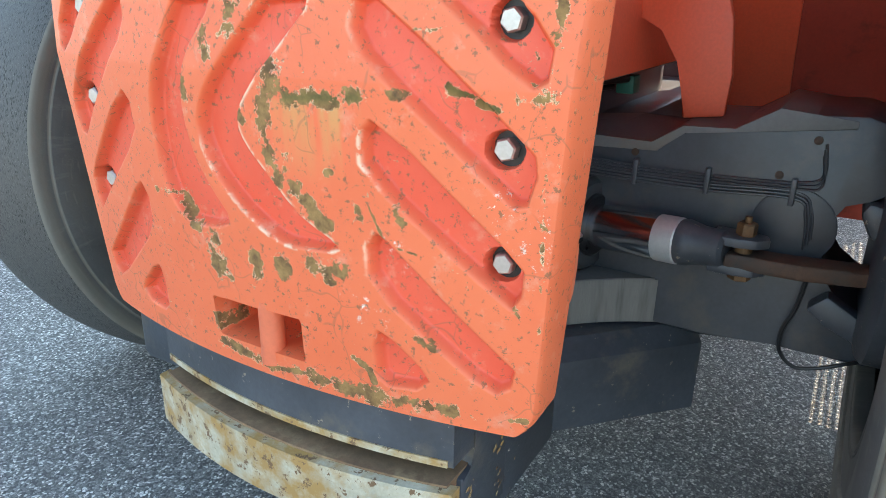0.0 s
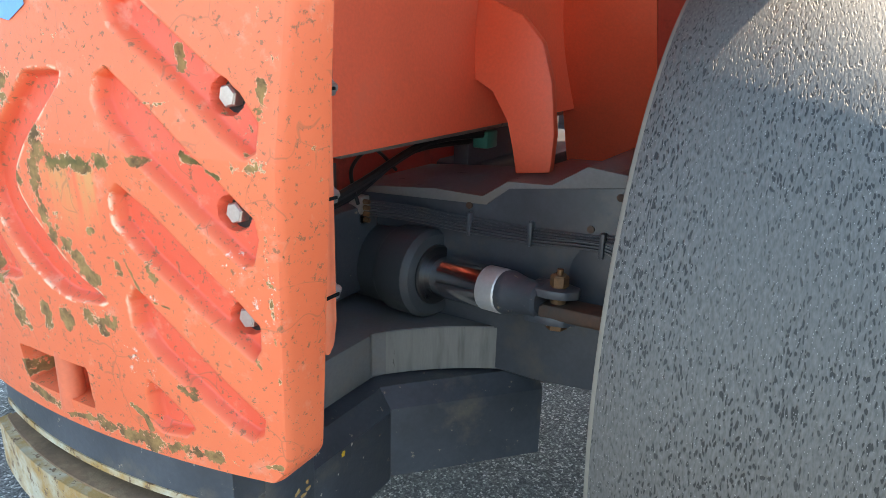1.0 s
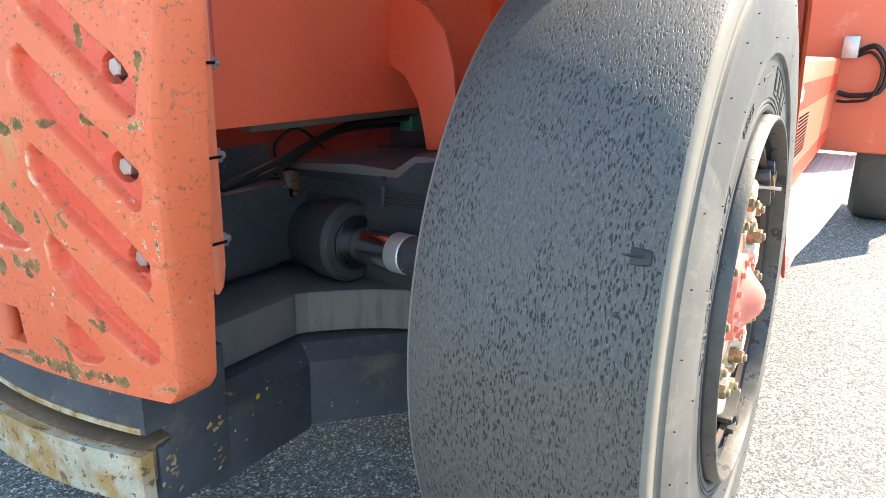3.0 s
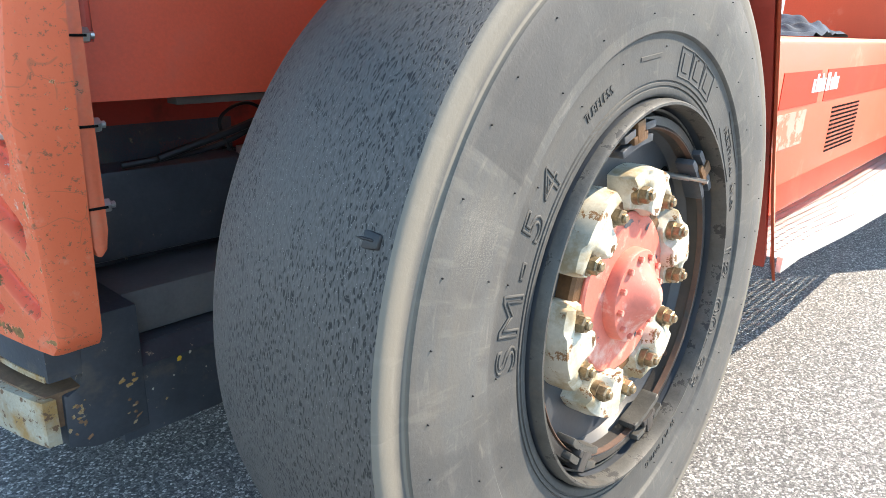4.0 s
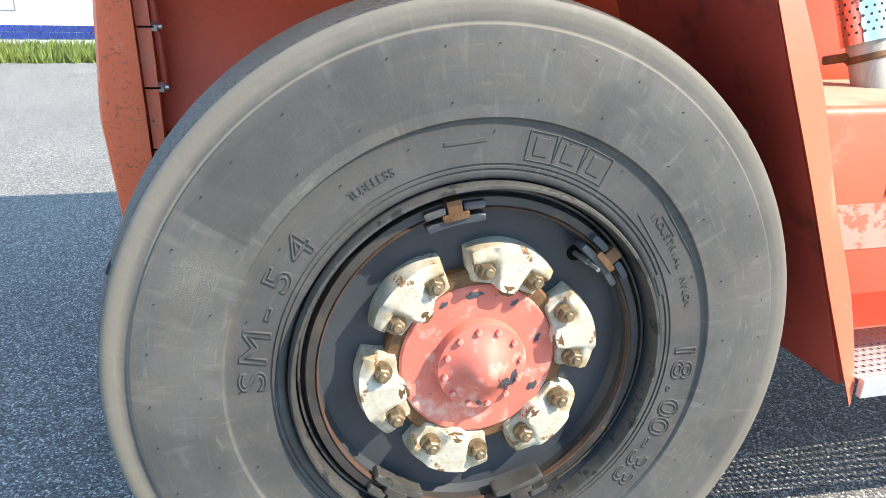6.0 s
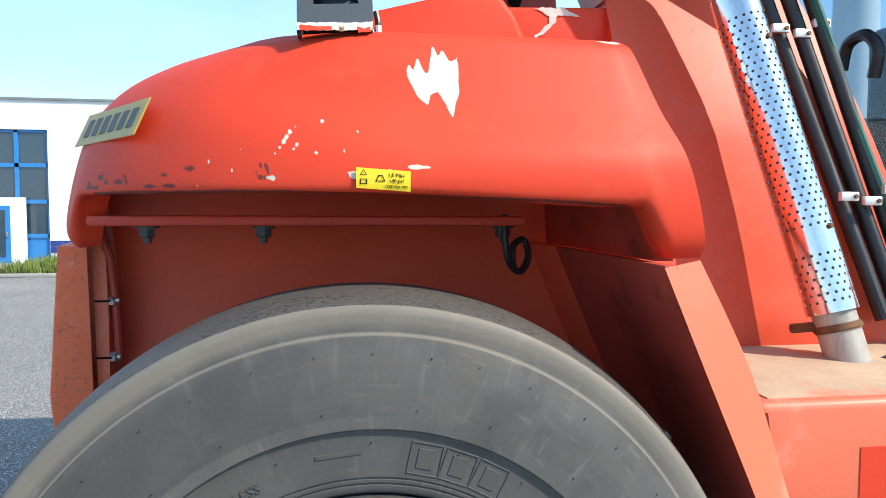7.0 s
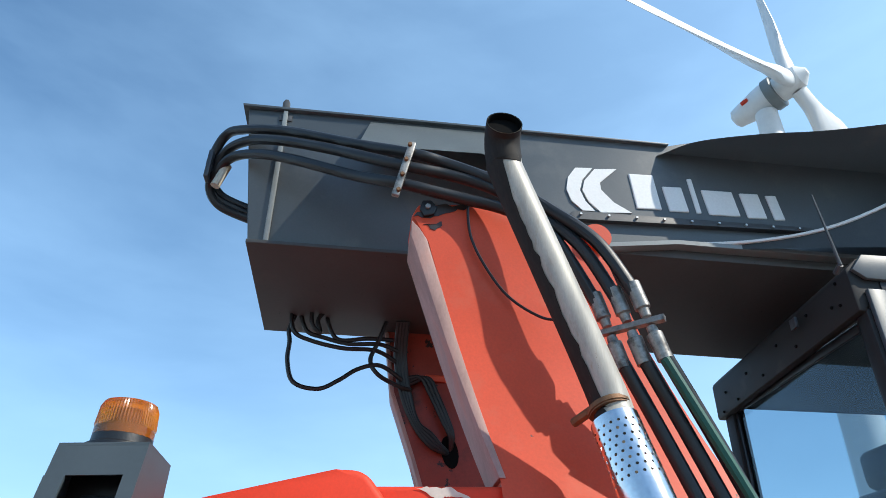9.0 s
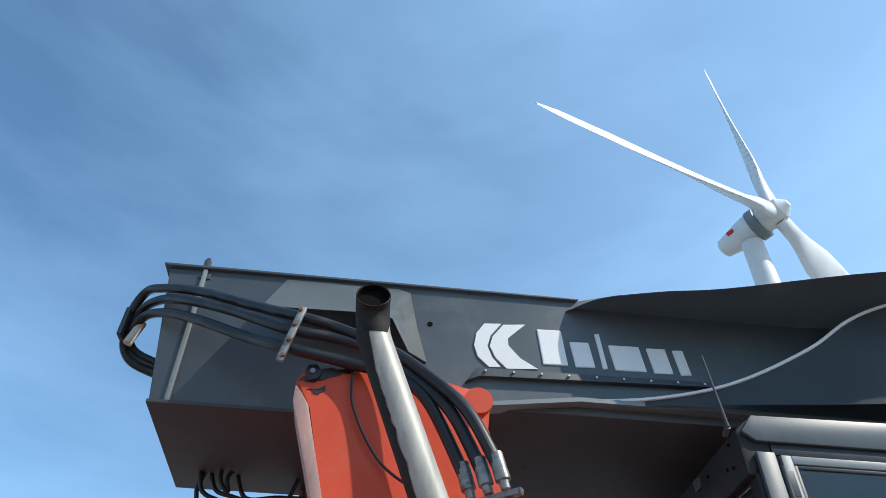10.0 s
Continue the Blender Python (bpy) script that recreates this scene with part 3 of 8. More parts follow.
def build_wheel(m, label):
    """A big slick tyre on a demountable rim with six clamps. The outer face looks along -y."""
    bm = bmesh.new()
    lathe(bm, [(0.486, 0.42), (0.483, 0.03), (0.482, 0.004), (0.479, -0.012), (0.472, -0.012), (0.468, 0.006), (0.464, 0.06), (0.456, 0.07), (0.446, 0.06), (0.440, 0.055), (0.430, 0.055), (0.428, 0.062), (0.418, 0.068), (0.404, 0.096), (0.30, 0.104), (0.24, 0.104), (0.236, 0.42), (0.486, 0.42)], 96)
    wheel = part("wheel", bm, RIM_BLUE, machine, label, local=True)
    wheel.matrix_parent_inverse = world_of(machine).inverted()
    wheel.matrix_basis = m

    def sub(name, b, mat, lab="", smooth=30):
        return part(name, b, mat, wheel, lab, smooth, local=True)

    bm = bmesh.new()
    prof = TYRE_SIDE + [(0.893, 0.030), (0.902, 0.07), (0.912, 0.13), (0.917, 0.19), (0.918, 0.25)]
    prof = prof + [(r, 0.5 - y) for r, y in reversed(prof[:-1])]
    lathe(bm, prof[:len(TYRE_SIDE)], 160)
    lathe(bm, prof[-len(TYRE_SIDE):], 160)
    tyre = sub("tyre", bm, SIDEWALL, "dusty black slick tyre sidewall", 40)
    bm = bmesh.new()
    lathe(bm, prof[len(TYRE_SIDE) - 1:len(prof) - len(TYRE_SIDE) + 1], 160, uv=True)
    sub("tread", bm, TREAD, "worn smooth black tread with short nicks", 40)
    bm = bmesh.new()
    lathe(bm, [(0.443, 0.06), (0.443, 0.034), (0.440, 0.028), (0.420, 0.026), (0.416, 0.03), (0.414, 0.07)], 96)
    sub("lock_ring", bm, RING, "scuffed black lock ring")
    bm = bmesh.new()
    lathe(bm, [(0.4835, 0.004), (0.480, -0.016), (0.476, -0.022), (0.470, -0.022), (0.466, -0.010), (0.464, 0.02)], 96)
    sub("rim_edge", bm, RIM_WORN, "bare worn rim edge")
    bm = bmesh.new()
    lathe(bm, [(0.4165, 0.03), (0.4145, 0.0235), (0.412, 0.024), (0.410, 0.034), (0.409, 0.038)], 96)
    sub("rust_line", bm, DARK_RUST, "rusty edge of the lock ring")
    bm = bmesh.new()
    lathe(bm, [(0.4615, 0.05), (0.459, 0.036), (0.453, 0.036), (0.451, 0.055)], 96)
    sub("seat_band", bm, RIM_WORN, "scuffed bead seat band")
    bm = bmesh.new()
    lathe(bm, [(0.245, 0.2), (0.245, 0.07), (0.238, 0.062), (0.205, 0.06)], 64)
    sub("hub_ring", bm, BRASS_RUST, "rusty hub flange")
    bm = bmesh.new()
    lathe(bm, [(0.208, 0.09), (0.208, 0.055), (0.202, 0.05), (0.121, 0.046), (0.119, 0.020), (0.116, 0.015), (0.1, 0.012), (0.085, 0.006), (0.062, -0.010), (0.038, -0.032), (0.02, -0.041), (0.0, -0.043)], 64)
    hub = sub("hub_cap", bm, PINK, "faded red hub cap with flaked paint")
    first = None
    for i in range(12):
        a = radians(30 * i + 8)
        if first is None:
            bm = bmesh.new()
            hex_bolt(bm, (0, 0, 0), (0, -1, 0), 0.0085, 0.012)
            first = cbolt = sub("cap_bolt", bm, PINK)
        else:
            cbolt = first.copy()
            scene.collection.objects.link(cbolt)
        cbolt.matrix_basis = pose(0.101 * math.cos(a), 0.013, 0.101 * math.sin(a))
    for a, r, w, h in ((-38, 0.066, 0.042, 0.019), (-20, 0.088, 0.012, 0.02), (-95, 0.098, 0.012, 0.008), (18, 0.165, 0.01, 0.016), (-30, 0.175, 0.018, 0.016), (95, 0.185, 0.03, 0.01), (120, 0.19, 0.012, 0.01), (60, 0.178, 0.016, 0.01)):
        bm = bmesh.new()
        b = radians(a)
        rnd = random.Random(int(a * 7 + 900))
        pts = []
        for i in range(14):
            t = 2 * math.pi * i / 14
            k = rnd.uniform(0.55, 1.15)
            dx, dz = w * k * math.cos(t), h * k * math.sin(t)
            px, pz = r * math.cos(b) + dx * 0.8 + dz * 0.5, r * math.sin(b) + dz - dx * 0.6 * (r < 0.1)
            rr = math.hypot(px, pz)
            y = lerp_table([(0.0, -0.043), (0.02, -0.041), (0.038, -0.032), (0.062, -0.010), (0.085, 0.006), (0.1, 0.012), (0.116, 0.015), (0.121, 0.046), (0.202, 0.05)], rr)
            pts.append(bm.verts.new((px, y - 0.0015, pz)))
        c = bm.verts.new(sum((v.co for v in pts), Vector()) / 14 + Vector((0, -0.001, 0)))
        for i in range(14):
            bm.faces.new((pts[i], pts[(i + 1) % 14], c))
        sub("bare_patch", bm, BLACK if r < 0.1 else GRIME, "flaked bare patch on the hub", 0)
    one = clamp_bm()
    me_ob = None
    for i in range(6):
        a = 13.5 + 60 * i
        if me_ob is None:
            me_ob = sub("clamp", one, CREAM, "cream painted cast clamp with rust chips", 45)
            c = me_ob
        else:
            c = me_ob.copy()
            scene.collection.objects.link(c)
        c.matrix_basis = pose(0, 0, 0, 0, -a, 0)
        b = radians(a)
        rnd = random.Random(i + 40)
        for r in (0.203, 0.214):
            bm = bmesh.new()
            ragged_disc(bm, (r * math.cos(b), 0.0145 + (0.216 - r) * 0.5, r * math.sin(b)), 0.022, 0.011, rnd, -a)
            sub("rust_patch", bm, BRASS_RUST, "bare rusty nose of the clamp", 0)
    nut = None
    for i in range(12):
        a = -2 + 30.2 * i
        if nut is None:
            bm = bmesh.new()
            tube(bm, [(0, 0.05, 0), (0, 0.026, 0)], 0.027, 16, straight=True)
            hex_bolt(bm, (0, 0.028, 0), (0, -1, 0), 0.021, 0.024)
            tube(bm, [(0, 0.01, 0), (0, -0.002, 0), (0, -0.005, 0)], [0.0115, 0.0115, 0.009], 10, straight=True)
            nut = n = sub("nut", bm, NUT, "rusty hexagon nut on its stud")
        else:
            n = nut.copy()
            scene.collection.objects.link(n)
        b = radians(a)
        n.matrix_basis = pose(0.255 * math.cos(b), 0.004, 0.255 * math.sin(b), 0, -a, 0)
    def arc_plate(b, r0, r1, a0, a1, y0, y1, bevel=0.003):
        k = 8
        ring = [(r1 * math.cos(radians(a0 + (a1 - a0) * i / k)), r1 * math.sin(radians(a0 + (a1 - a0) * i / k))) for i in range(k + 1)]
        ring += [(r0 * math.cos(radians(a1 + (a0 - a1) * i / k)), r0 * math.sin(radians(a1 + (a0 - a1) * i / k))) for i in range(k + 1)]
        prism(b, ring, "y", y0, y1, bevel)

    for a, mat in ((101, BRASS_RUST), (40, BRASS_RUST), (236, RING), (287, RING)):
        bm = bmesh.new()
        arc_plate(bm, 0.386, 0.404, a - 10.5, a + 10.5, 0.010, 0.06)
        arc_plate(bm, 0.420, 0.437, a - 10.0, a - 3.0, 0.004, 0.04)
        arc_plate(bm, 0.420, 0.437, a + 3.0, a + 10.0, 0.004, 0.04)
        sub("ring_stop", bm, RIM_WORN if mat is RING else GRIME, "worn steel lock ring stop")
        bm = bmesh.new()
        arc_plate(bm, 0.400, 0.448, a - 2.4, a + 2.4, 0.002, 0.05)
        arc_plate(bm, 0.400, 0.418, a - 4.6, a + 4.6, 0.003, 0.05)
        sub("stop_block", bm, mat, "rusty block in the lock ring")
    bm = bmesh.new()
    b = radians(44)
    p = Vector((0.375 * math.cos(b), 0.0985, 0.375 * math.sin(b)))
    tube(bm, [p, p + Vector((0.006, -0.07, -0.004))], 0.008, 10, straight=True)
    tube(bm, [p + Vector((0.006, -0.07, -0.004)), p + Vector((0.01, -0.12, -0.008))], 0.0055, 10, straight=True)
    sub("valve", bm, STEEL, "metal tyre valve")
    bm = bmesh.new()
    tube(bm, [p + Vector((0, 0.001, 0)), p + Vector((0, -0.003, 0))], 0.022, 18, straight=True)
    sub("valve_hole", bm, SOOT)
    for a in (159.5, 39.5, 279.5):
        bm = bmesh.new()
        mm = pose(0, 0, 0, 0, -a, 0)
        prism(bm, [(0.04, -0.012), (0.115, -0.021), (0.13, -0.014), (0.136, 0.0), (0.13, 0.014), (0.115, 0.021), (0.04, 0.012)], "x", 0.888, 0.9025, 0.003)
        box(bm, (0.895, 0.05, -0.003), (0.905, 0.12, 0.002), 0.002, 1)
        bmesh.ops.transform(bm, matrix=mm, verts=bm.verts[:])
        sub("wear_mark", bm, HOSE, "moulded wear mark in the tread edge")
    # raised writing on the sidewall
    for word, size, depth, r, a0, a1 in (("SM-54", 0.088, -0.0022, 0.532, 177, 141.5), ("18.00-33", 0.088, -0.0022, 0.544, -1, -42.5), ("TUBELESS", 0.030, 0.0018, 0.55, 124.5, 114), ("INDUSTRIAL", 0.026, 0.0018, 0.566, 41, 24.5), ("NYLON", 0.026, 0.0018, 0.566, 20, 13), ("40 PLY RATING", 0.026, 0.0018, 0.556, -58, -76)):
        for i, ch in enumerate(word):
            if ch == " ":
                continue
            bm = bmesh.new()
            a = a0 + (a1 - a0) * i / (len(word) - 1)
            arc_text(bm, ch, size, depth, r, a, a, 1.4 if size > 0.05 else 1.0)
            sub("letter", bm, LETTER, "raised rubber letter", 0)
    for a in (77.5, 70, 62.5):
        bm = bmesh.new()
        y = 0.0
        for r0, r1, w0, w1 in ((0.534, 0.537, -0.034, 0.034), (0.602, 0.605, -0.034, 0.034), (0.534, 0.605, -0.036, -0.033), (0.534, 0.605, 0.033, 0.036), (0.548, 0.592, -0.018, 0.018)):
            box(bm, (r0, y - 0.002, w0), (r1, y + 0.004, w1), 0.001, 1, pose(0, 0, 0, 0, -a, 0))
        drape(bm)
        sub("maker_mark", bm, LETTER, "raised blank maker's mark", 0)
    for r0, r1, a, w in ((0.572, 0.582, 96, 0.05), (0.604, 0.607, 34, 0.1), (0.588, 0.6, 36, 0.035), (0.535, 0.538, 34, 0.1), (0.50, 0.515, 21.6, 0.03)):
        bm = bmesh.new()
        y = 0.0
        box(bm, (r0, y - 0.002, -w), (r1, y + 0.004, w), 0.001, 1, pose(0, 0, 0, 0, -a, 0))
        drape(bm)
        sub("raised_bar", bm, LETTER, "raised bar of small moulded writing", 0)
    bm = bmesh.new()
    for r, k in ((0.672, 22), (0.79, 40), (0.595, 20)):
        for i in range(k):
            a = 2 * math.pi * (i + random.uniform(-0.12, 0.12)) / k
            rr = r + random.uniform(-0.004, 0.004)
            q = Vector((rr * math.cos(a), tyre_y(rr), rr * math.sin(a)))
            tube(bm, [q + Vector((0, 0.002, 0)), q + Vector((random.uniform(-0.001, 0.001), -0.0035, random.uniform(-0.001, 0.001)))], [0.002, 0.0012], 5, straight=True)
    tagged(sub("vent_spew", bm, HOSE, "short moulding hairs on the sidewall"), kind="stuff")
    return wheel


wheel_right = build_wheel(pose(0, 0, 0.884, -2.0, 0, 0), "steer wheel with black rim and cream clamps")
# the same wheel on the other side
def copy_part(ob, m):
    made = {}
    for o in (ob, *ob.children_recursive):
        made[o] = o.copy()
        scene.collection.objects.link(made[o])
        made[o].parent = made.get(o.parent, o.parent)
        made[o].matrix_parent_inverse = o.matrix_parent_inverse
    made[ob].matrix_basis = m
    return made[ob]


copy_part(wheel_right, pose(0, 3.31, 0.884, 2.0, 0, 180))


# ---- counterweight ----
CY = 1.68


def cw_x(y, z):
    return -1.098 + 0.22 * (y - CY) ** 2 - 0.07 * (np.minimum(z, 1.35) - 1.0) + 0.08 * np.maximum(0.0, z - 1.35)


def poly_dist(py, pz, poly):
    """Signed distance to a polygon, negative inside, for arrays."""
    d, inside = np.full(py.shape, 9.0), np.zeros(py.shape, bool)
    for (ay, az), (by, bz) in zip(poly, poly[1:] + poly[:1]):
        ey, ez = by - ay, bz - az
        t = np.clip(((py - ay) * ey + (pz - az) * ez) / (ey * ey + ez * ez + 1e-9), 0, 1)
        d = np.minimum(d, np.hypot(py - ay - t * ey, pz - az - t * ez))
        inside ^= ((az > pz) != (bz > pz)) & (py < ey * (pz - az) / (ez + 1e-9) + ay)
    return np.where(inside, -d, d)


def line_dist(py, pz, line):
    d = np.full(py.shape, 9.0)
    for (ay, az), (by, bz) in zip(line, line[1:]):
        ey, ez = by - ay, bz - az
        t = np.clip(((py - ay) * ey + (pz - az) * ez) / (ey * ey + ez * ez + 1e-9), 0, 1)
        d = np.minimum(d, np.hypot(py - ay - t * ey, pz - az - t * ez))
    return d


SLOTS = [
    [(1.352, 1.492), (1.376, 1.478), (1.382, 1.437), (1.358, 1.395), (1.205, 1.257), (1.098, 1.158), (1.078, 1.164), (1.064, 1.212), (1.068, 1.247), (1.150, 1.33), (1.259, 1.423)],
    [(1.347, 1.284), (1.366, 1.264), (1.368, 1.21), (1.32, 1.153), (1.16, 1.02), (1.098, 0.969), (1.083, 0.993), (1.080, 1.04), (1.116, 1.082), (1.279, 1.236)],
    [(1.350, 1.077), (1.368, 1.047), (1.367, 0.992), (1.327, 0.937), (1.168, 0.807), (1.123, 0.783), (1.098, 0.80), (1.091, 0.837), (1.190, 0.928), (1.325, 1.06)],
    [(1.357, 0.87), (1.368, 0.833), (1.365, 0.77), (1.343, 0.752), (1.282, 0.757), (1.257, 0.78), (1.274, 0.807), (1.327, 0.854)],
    [(1.338, 1.57), (1.255, 1.508), (1.172, 1.44), (1.12, 1.39), (1.073, 1.357), (1.054, 1.367), (1.050, 1.415), (1.083, 1.462), (1.154, 1.513), (1.30, 1.625), (1.35, 1.61)],
    [(1.34, 1.80), (1.16, 1.63), (1.20, 1.62), (1.38, 1.78)],
]
SLOTS += [[(2 * CY - y, z) for y, z in p] for p in SLOTS]
BANDS = [
    [(1.571, 1.477), (1.472, 1.481), (1.52, 1.418), (1.60, 1.336), (1.643, 1.278), (1.639, 1.226), (1.587, 1.161), (1.515, 1.086), (1.436, 1.035), (1.537, 1.024), (1.595, 1.038), (1.661, 1.082), (1.721, 1.142), (1.752, 1.202), (1.755, 1.248), (1.728, 1.305), (1.655, 1.387)],
    [(1.80, 1.472), (1.70, 1.474), (1.762, 1.392), (1.793, 1.327), (1.803, 1.259), (1.788, 1.18), (1.753, 1.113), (1.71, 1.042), (1.821, 1.021), (1.873, 1.05), (1.904, 1.113), (1.911, 1.212), (1.897, 1.296), (1.85, 1.39)],
]
BANDS = [[(q.x, q.y) for q in smooth_path([(*p, 0) for p in band + band[:1]], 3)[:-1]] for band in BANDS]
POCKET = [(1.792, 0.842), (1.551, 0.848), (1.549, 0.762), (1.786, 0.763)]
CW_BOLTS = [(y, z) for y in (1.126, 2 * CY - 1.126) for z in (1.455, 1.25, 1.042, 1.66)]


def scatter_noise(py, pz, f, seed):
    return np.array([noise.noise(Vector((a * f + seed, b * f, seed * 1.7))) for a, b in zip(py.ravel(), pz.ravel())]).reshape(py.shape)


def worn_paint():
    """Sun-bleached orange paint; sheltered grooves keep more red; bare rust and moss by attribute."""
    m = bpy.data.materials.new("bleached_orange_paint")
    m.use_nodes = True
    n, l = m.node_tree.nodes, m.node_tree.links
    b = n["Principled BSDF"]
    co = n.new("ShaderNodeTexCoord")

    def tex(s, d=6, r=0.65):
        t = n.new("ShaderNodeTexNoise")
        t.inputs["Scale"].default_value, t.inputs["Detail"].default_value, t.inputs["Roughness"].default_value = s, d, r
        l.new(co.outputs["Object"], t.inputs["Vector"])
        return t.outputs["Fac"]

    def rng(src, lo, hi):
        r = n.new("ShaderNodeMapRange")
        r.inputs["From Min"].default_value, r.inputs["From Max"].default_value = lo, hi
        l.new(src, r.inputs["Value"])
        return r.outputs["Result"]

    def mix(f, a, c):
        x = n.new("ShaderNodeMixRGB")
        for sock, v in zip(x.inputs, (f, a, c)):
            if isinstance(v, tuple):
                sock.default_value = (*v, 1)
            elif isinstance(v, float):
                sock.default_value = v
            else:
                l.new(v, sock)
        return x.outputs[0]

    def attr(name):
        a = n.new("ShaderNodeAttribute")
        a.attribute_name = name
        return a.outputs["Fac"]

    def math2(op, p, q):
        x = n.new("ShaderNodeMath")
        x.operation = op
        for sock, v in zip(x.inputs, (p, q)):
            if isinstance(v, float):
                sock.default_value = v
            else:
                l.new(v, sock)
        return x.outputs[0]

    fade = mix(rng(tex(3), 0.3, 0.7), (0.77, 0.132, 0.050), (0.82, 0.162, 0.066))
    red = mix(rng(tex(5), 0.3, 0.7), (0.76, 0.088, 0.042), (0.80, 0.115, 0.06))
    col = mix(attr("groove"), fade, red)
    col = mix(math2("MULTIPLY", rng(tex(16, 8), 0.58, 0.72), 0.45), col, (0.78, 0.36, 0.24))
    speck = rng(tex(70, 5, 0.75), 0.60, 0.615)
    col = mix(math2("MULTIPLY", speck, 0.8), col, (0.22, 0.10, 0.045))
    white = math2("MULTIPLY", rng(tex(46, 7, 0.8), 0.585, 0.60), attr("scuff"))
    col = mix(white, col, (0.75, 0.64, 0.55))
    # pale highlight painted into the colour along groove rims, broken up by noise
    nick = math2("MULTIPLY", attr("rim_highlight"), rng(tex(30, 5, 0.7), 0.46, 0.52))
    col = mix(math2("MULTIPLY", nick, 0.8), col, (0.78, 0.58, 0.4))
    streak = n.new("ShaderNodeMapping")
    streak.inputs["Scale"].default_value = (30, 30, 3)
    l.new(co.outputs["Object"], streak.inputs["Vector"])
    st = n.new("ShaderNodeTexNoise")
    st.inputs["Scale"].default_value = 1.0
    l.new(streak.outputs["Vector"], st.inputs["Vector"])
    col = mix(math2("MULTIPLY", attr("stain"), rng(st.outputs["Fac"], 0.4, 0.75)), col, (0.55, 0.36, 0.12))
    warp = n.new("ShaderNodeMixRGB")
    warp.inputs[0].default_value = 0.12
    wn_t = n.new("ShaderNodeTexNoise")
    wn_t.inputs["Scale"].default_value = 6
    l.new(co.outputs["Object"], wn_t.inputs["Vector"]), l.new(co.outputs["Object"], warp.inputs[1]), l.new(wn_t.outputs["Color"], warp.inputs[2])
    vor = n.new("ShaderNodeTexVoronoi")
    vor.feature = "DISTANCE_TO_EDGE"
    vor.inputs["Scale"].default_value = 9
    l.new(warp.outputs[0], vor.inputs["Vector"])
    crack = math2("MULTIPLY", rng(vor.outputs["Distance"], 0.014, 0.005), rng(tex(5, 4), 0.50, 0.54))
    col = mix(math2("MULTIPLY", crack, 0.32), col, (0.2, 0.1, 0.05))
    near = math2("MINIMUM", math2("MULTIPLY", attr("wear"), 3.0), 1.0)
    jag = math2("ADD", math2("MULTIPLY", math2("SUBTRACT", tex(20, 3, 0.6), 0.5), 2.2), math2("MULTIPLY", math2("SUBTRACT", tex(75, 6, 0.75), 0.5), 1.9))
    w = math2("ADD", attr("wear"), math2("MULTIPLY", near, jag))
    loose = rng(tex(26, 8, 0.72), 0.662, 0.667)
    bare = math2("MAXIMUM", rng(w, 0.52, 0.56), loose)
    rim = math2("SUBTRACT", math2("MAXIMUM", rng(w, 0.46, 0.49), rng(tex(26, 8, 0.72), 0.652, 0.657)), bare)
    rust = mix(rng(tex(30, 6), 0.35, 0.65), (0.12, 0.058, 0.022), (0.36, 0.195, 0.07))
    rust = mix(math2("MULTIPLY", attr("moss"), 0.6), rust, (0.07, 0.08, 0.018))
    col = mix(math2("MULTIPLY", rim, rng(tex(18, 4), 0.42, 0.62)), col, (0.80, 0.62, 0.38))
    col = mix(bare, col, rust)
    l.new(col, b.inputs["Base Color"])
    l.new(mix(bare, (0.52, 0.52, 0.52), (0.9, 0.9, 0.9)), b.inputs["Roughness"])
    bp = n.new("ShaderNodeBump")
    bp.inputs["Strength"].default_value, bp.inputs["Distance"].default_value = 0.5, 0.004
    h = math2("SUBTRACT", math2("MULTIPLY", tex(110, 4), 0.25), math2("MULTIPLY", bare, 0.6))
    l.new(math2("SUBTRACT", h, math2("MULTIPLY", speck, 0.4)), bp.inputs["Height"])
    l.new(bp.outputs["Normal"], b.inputs["Normal"])
    return m


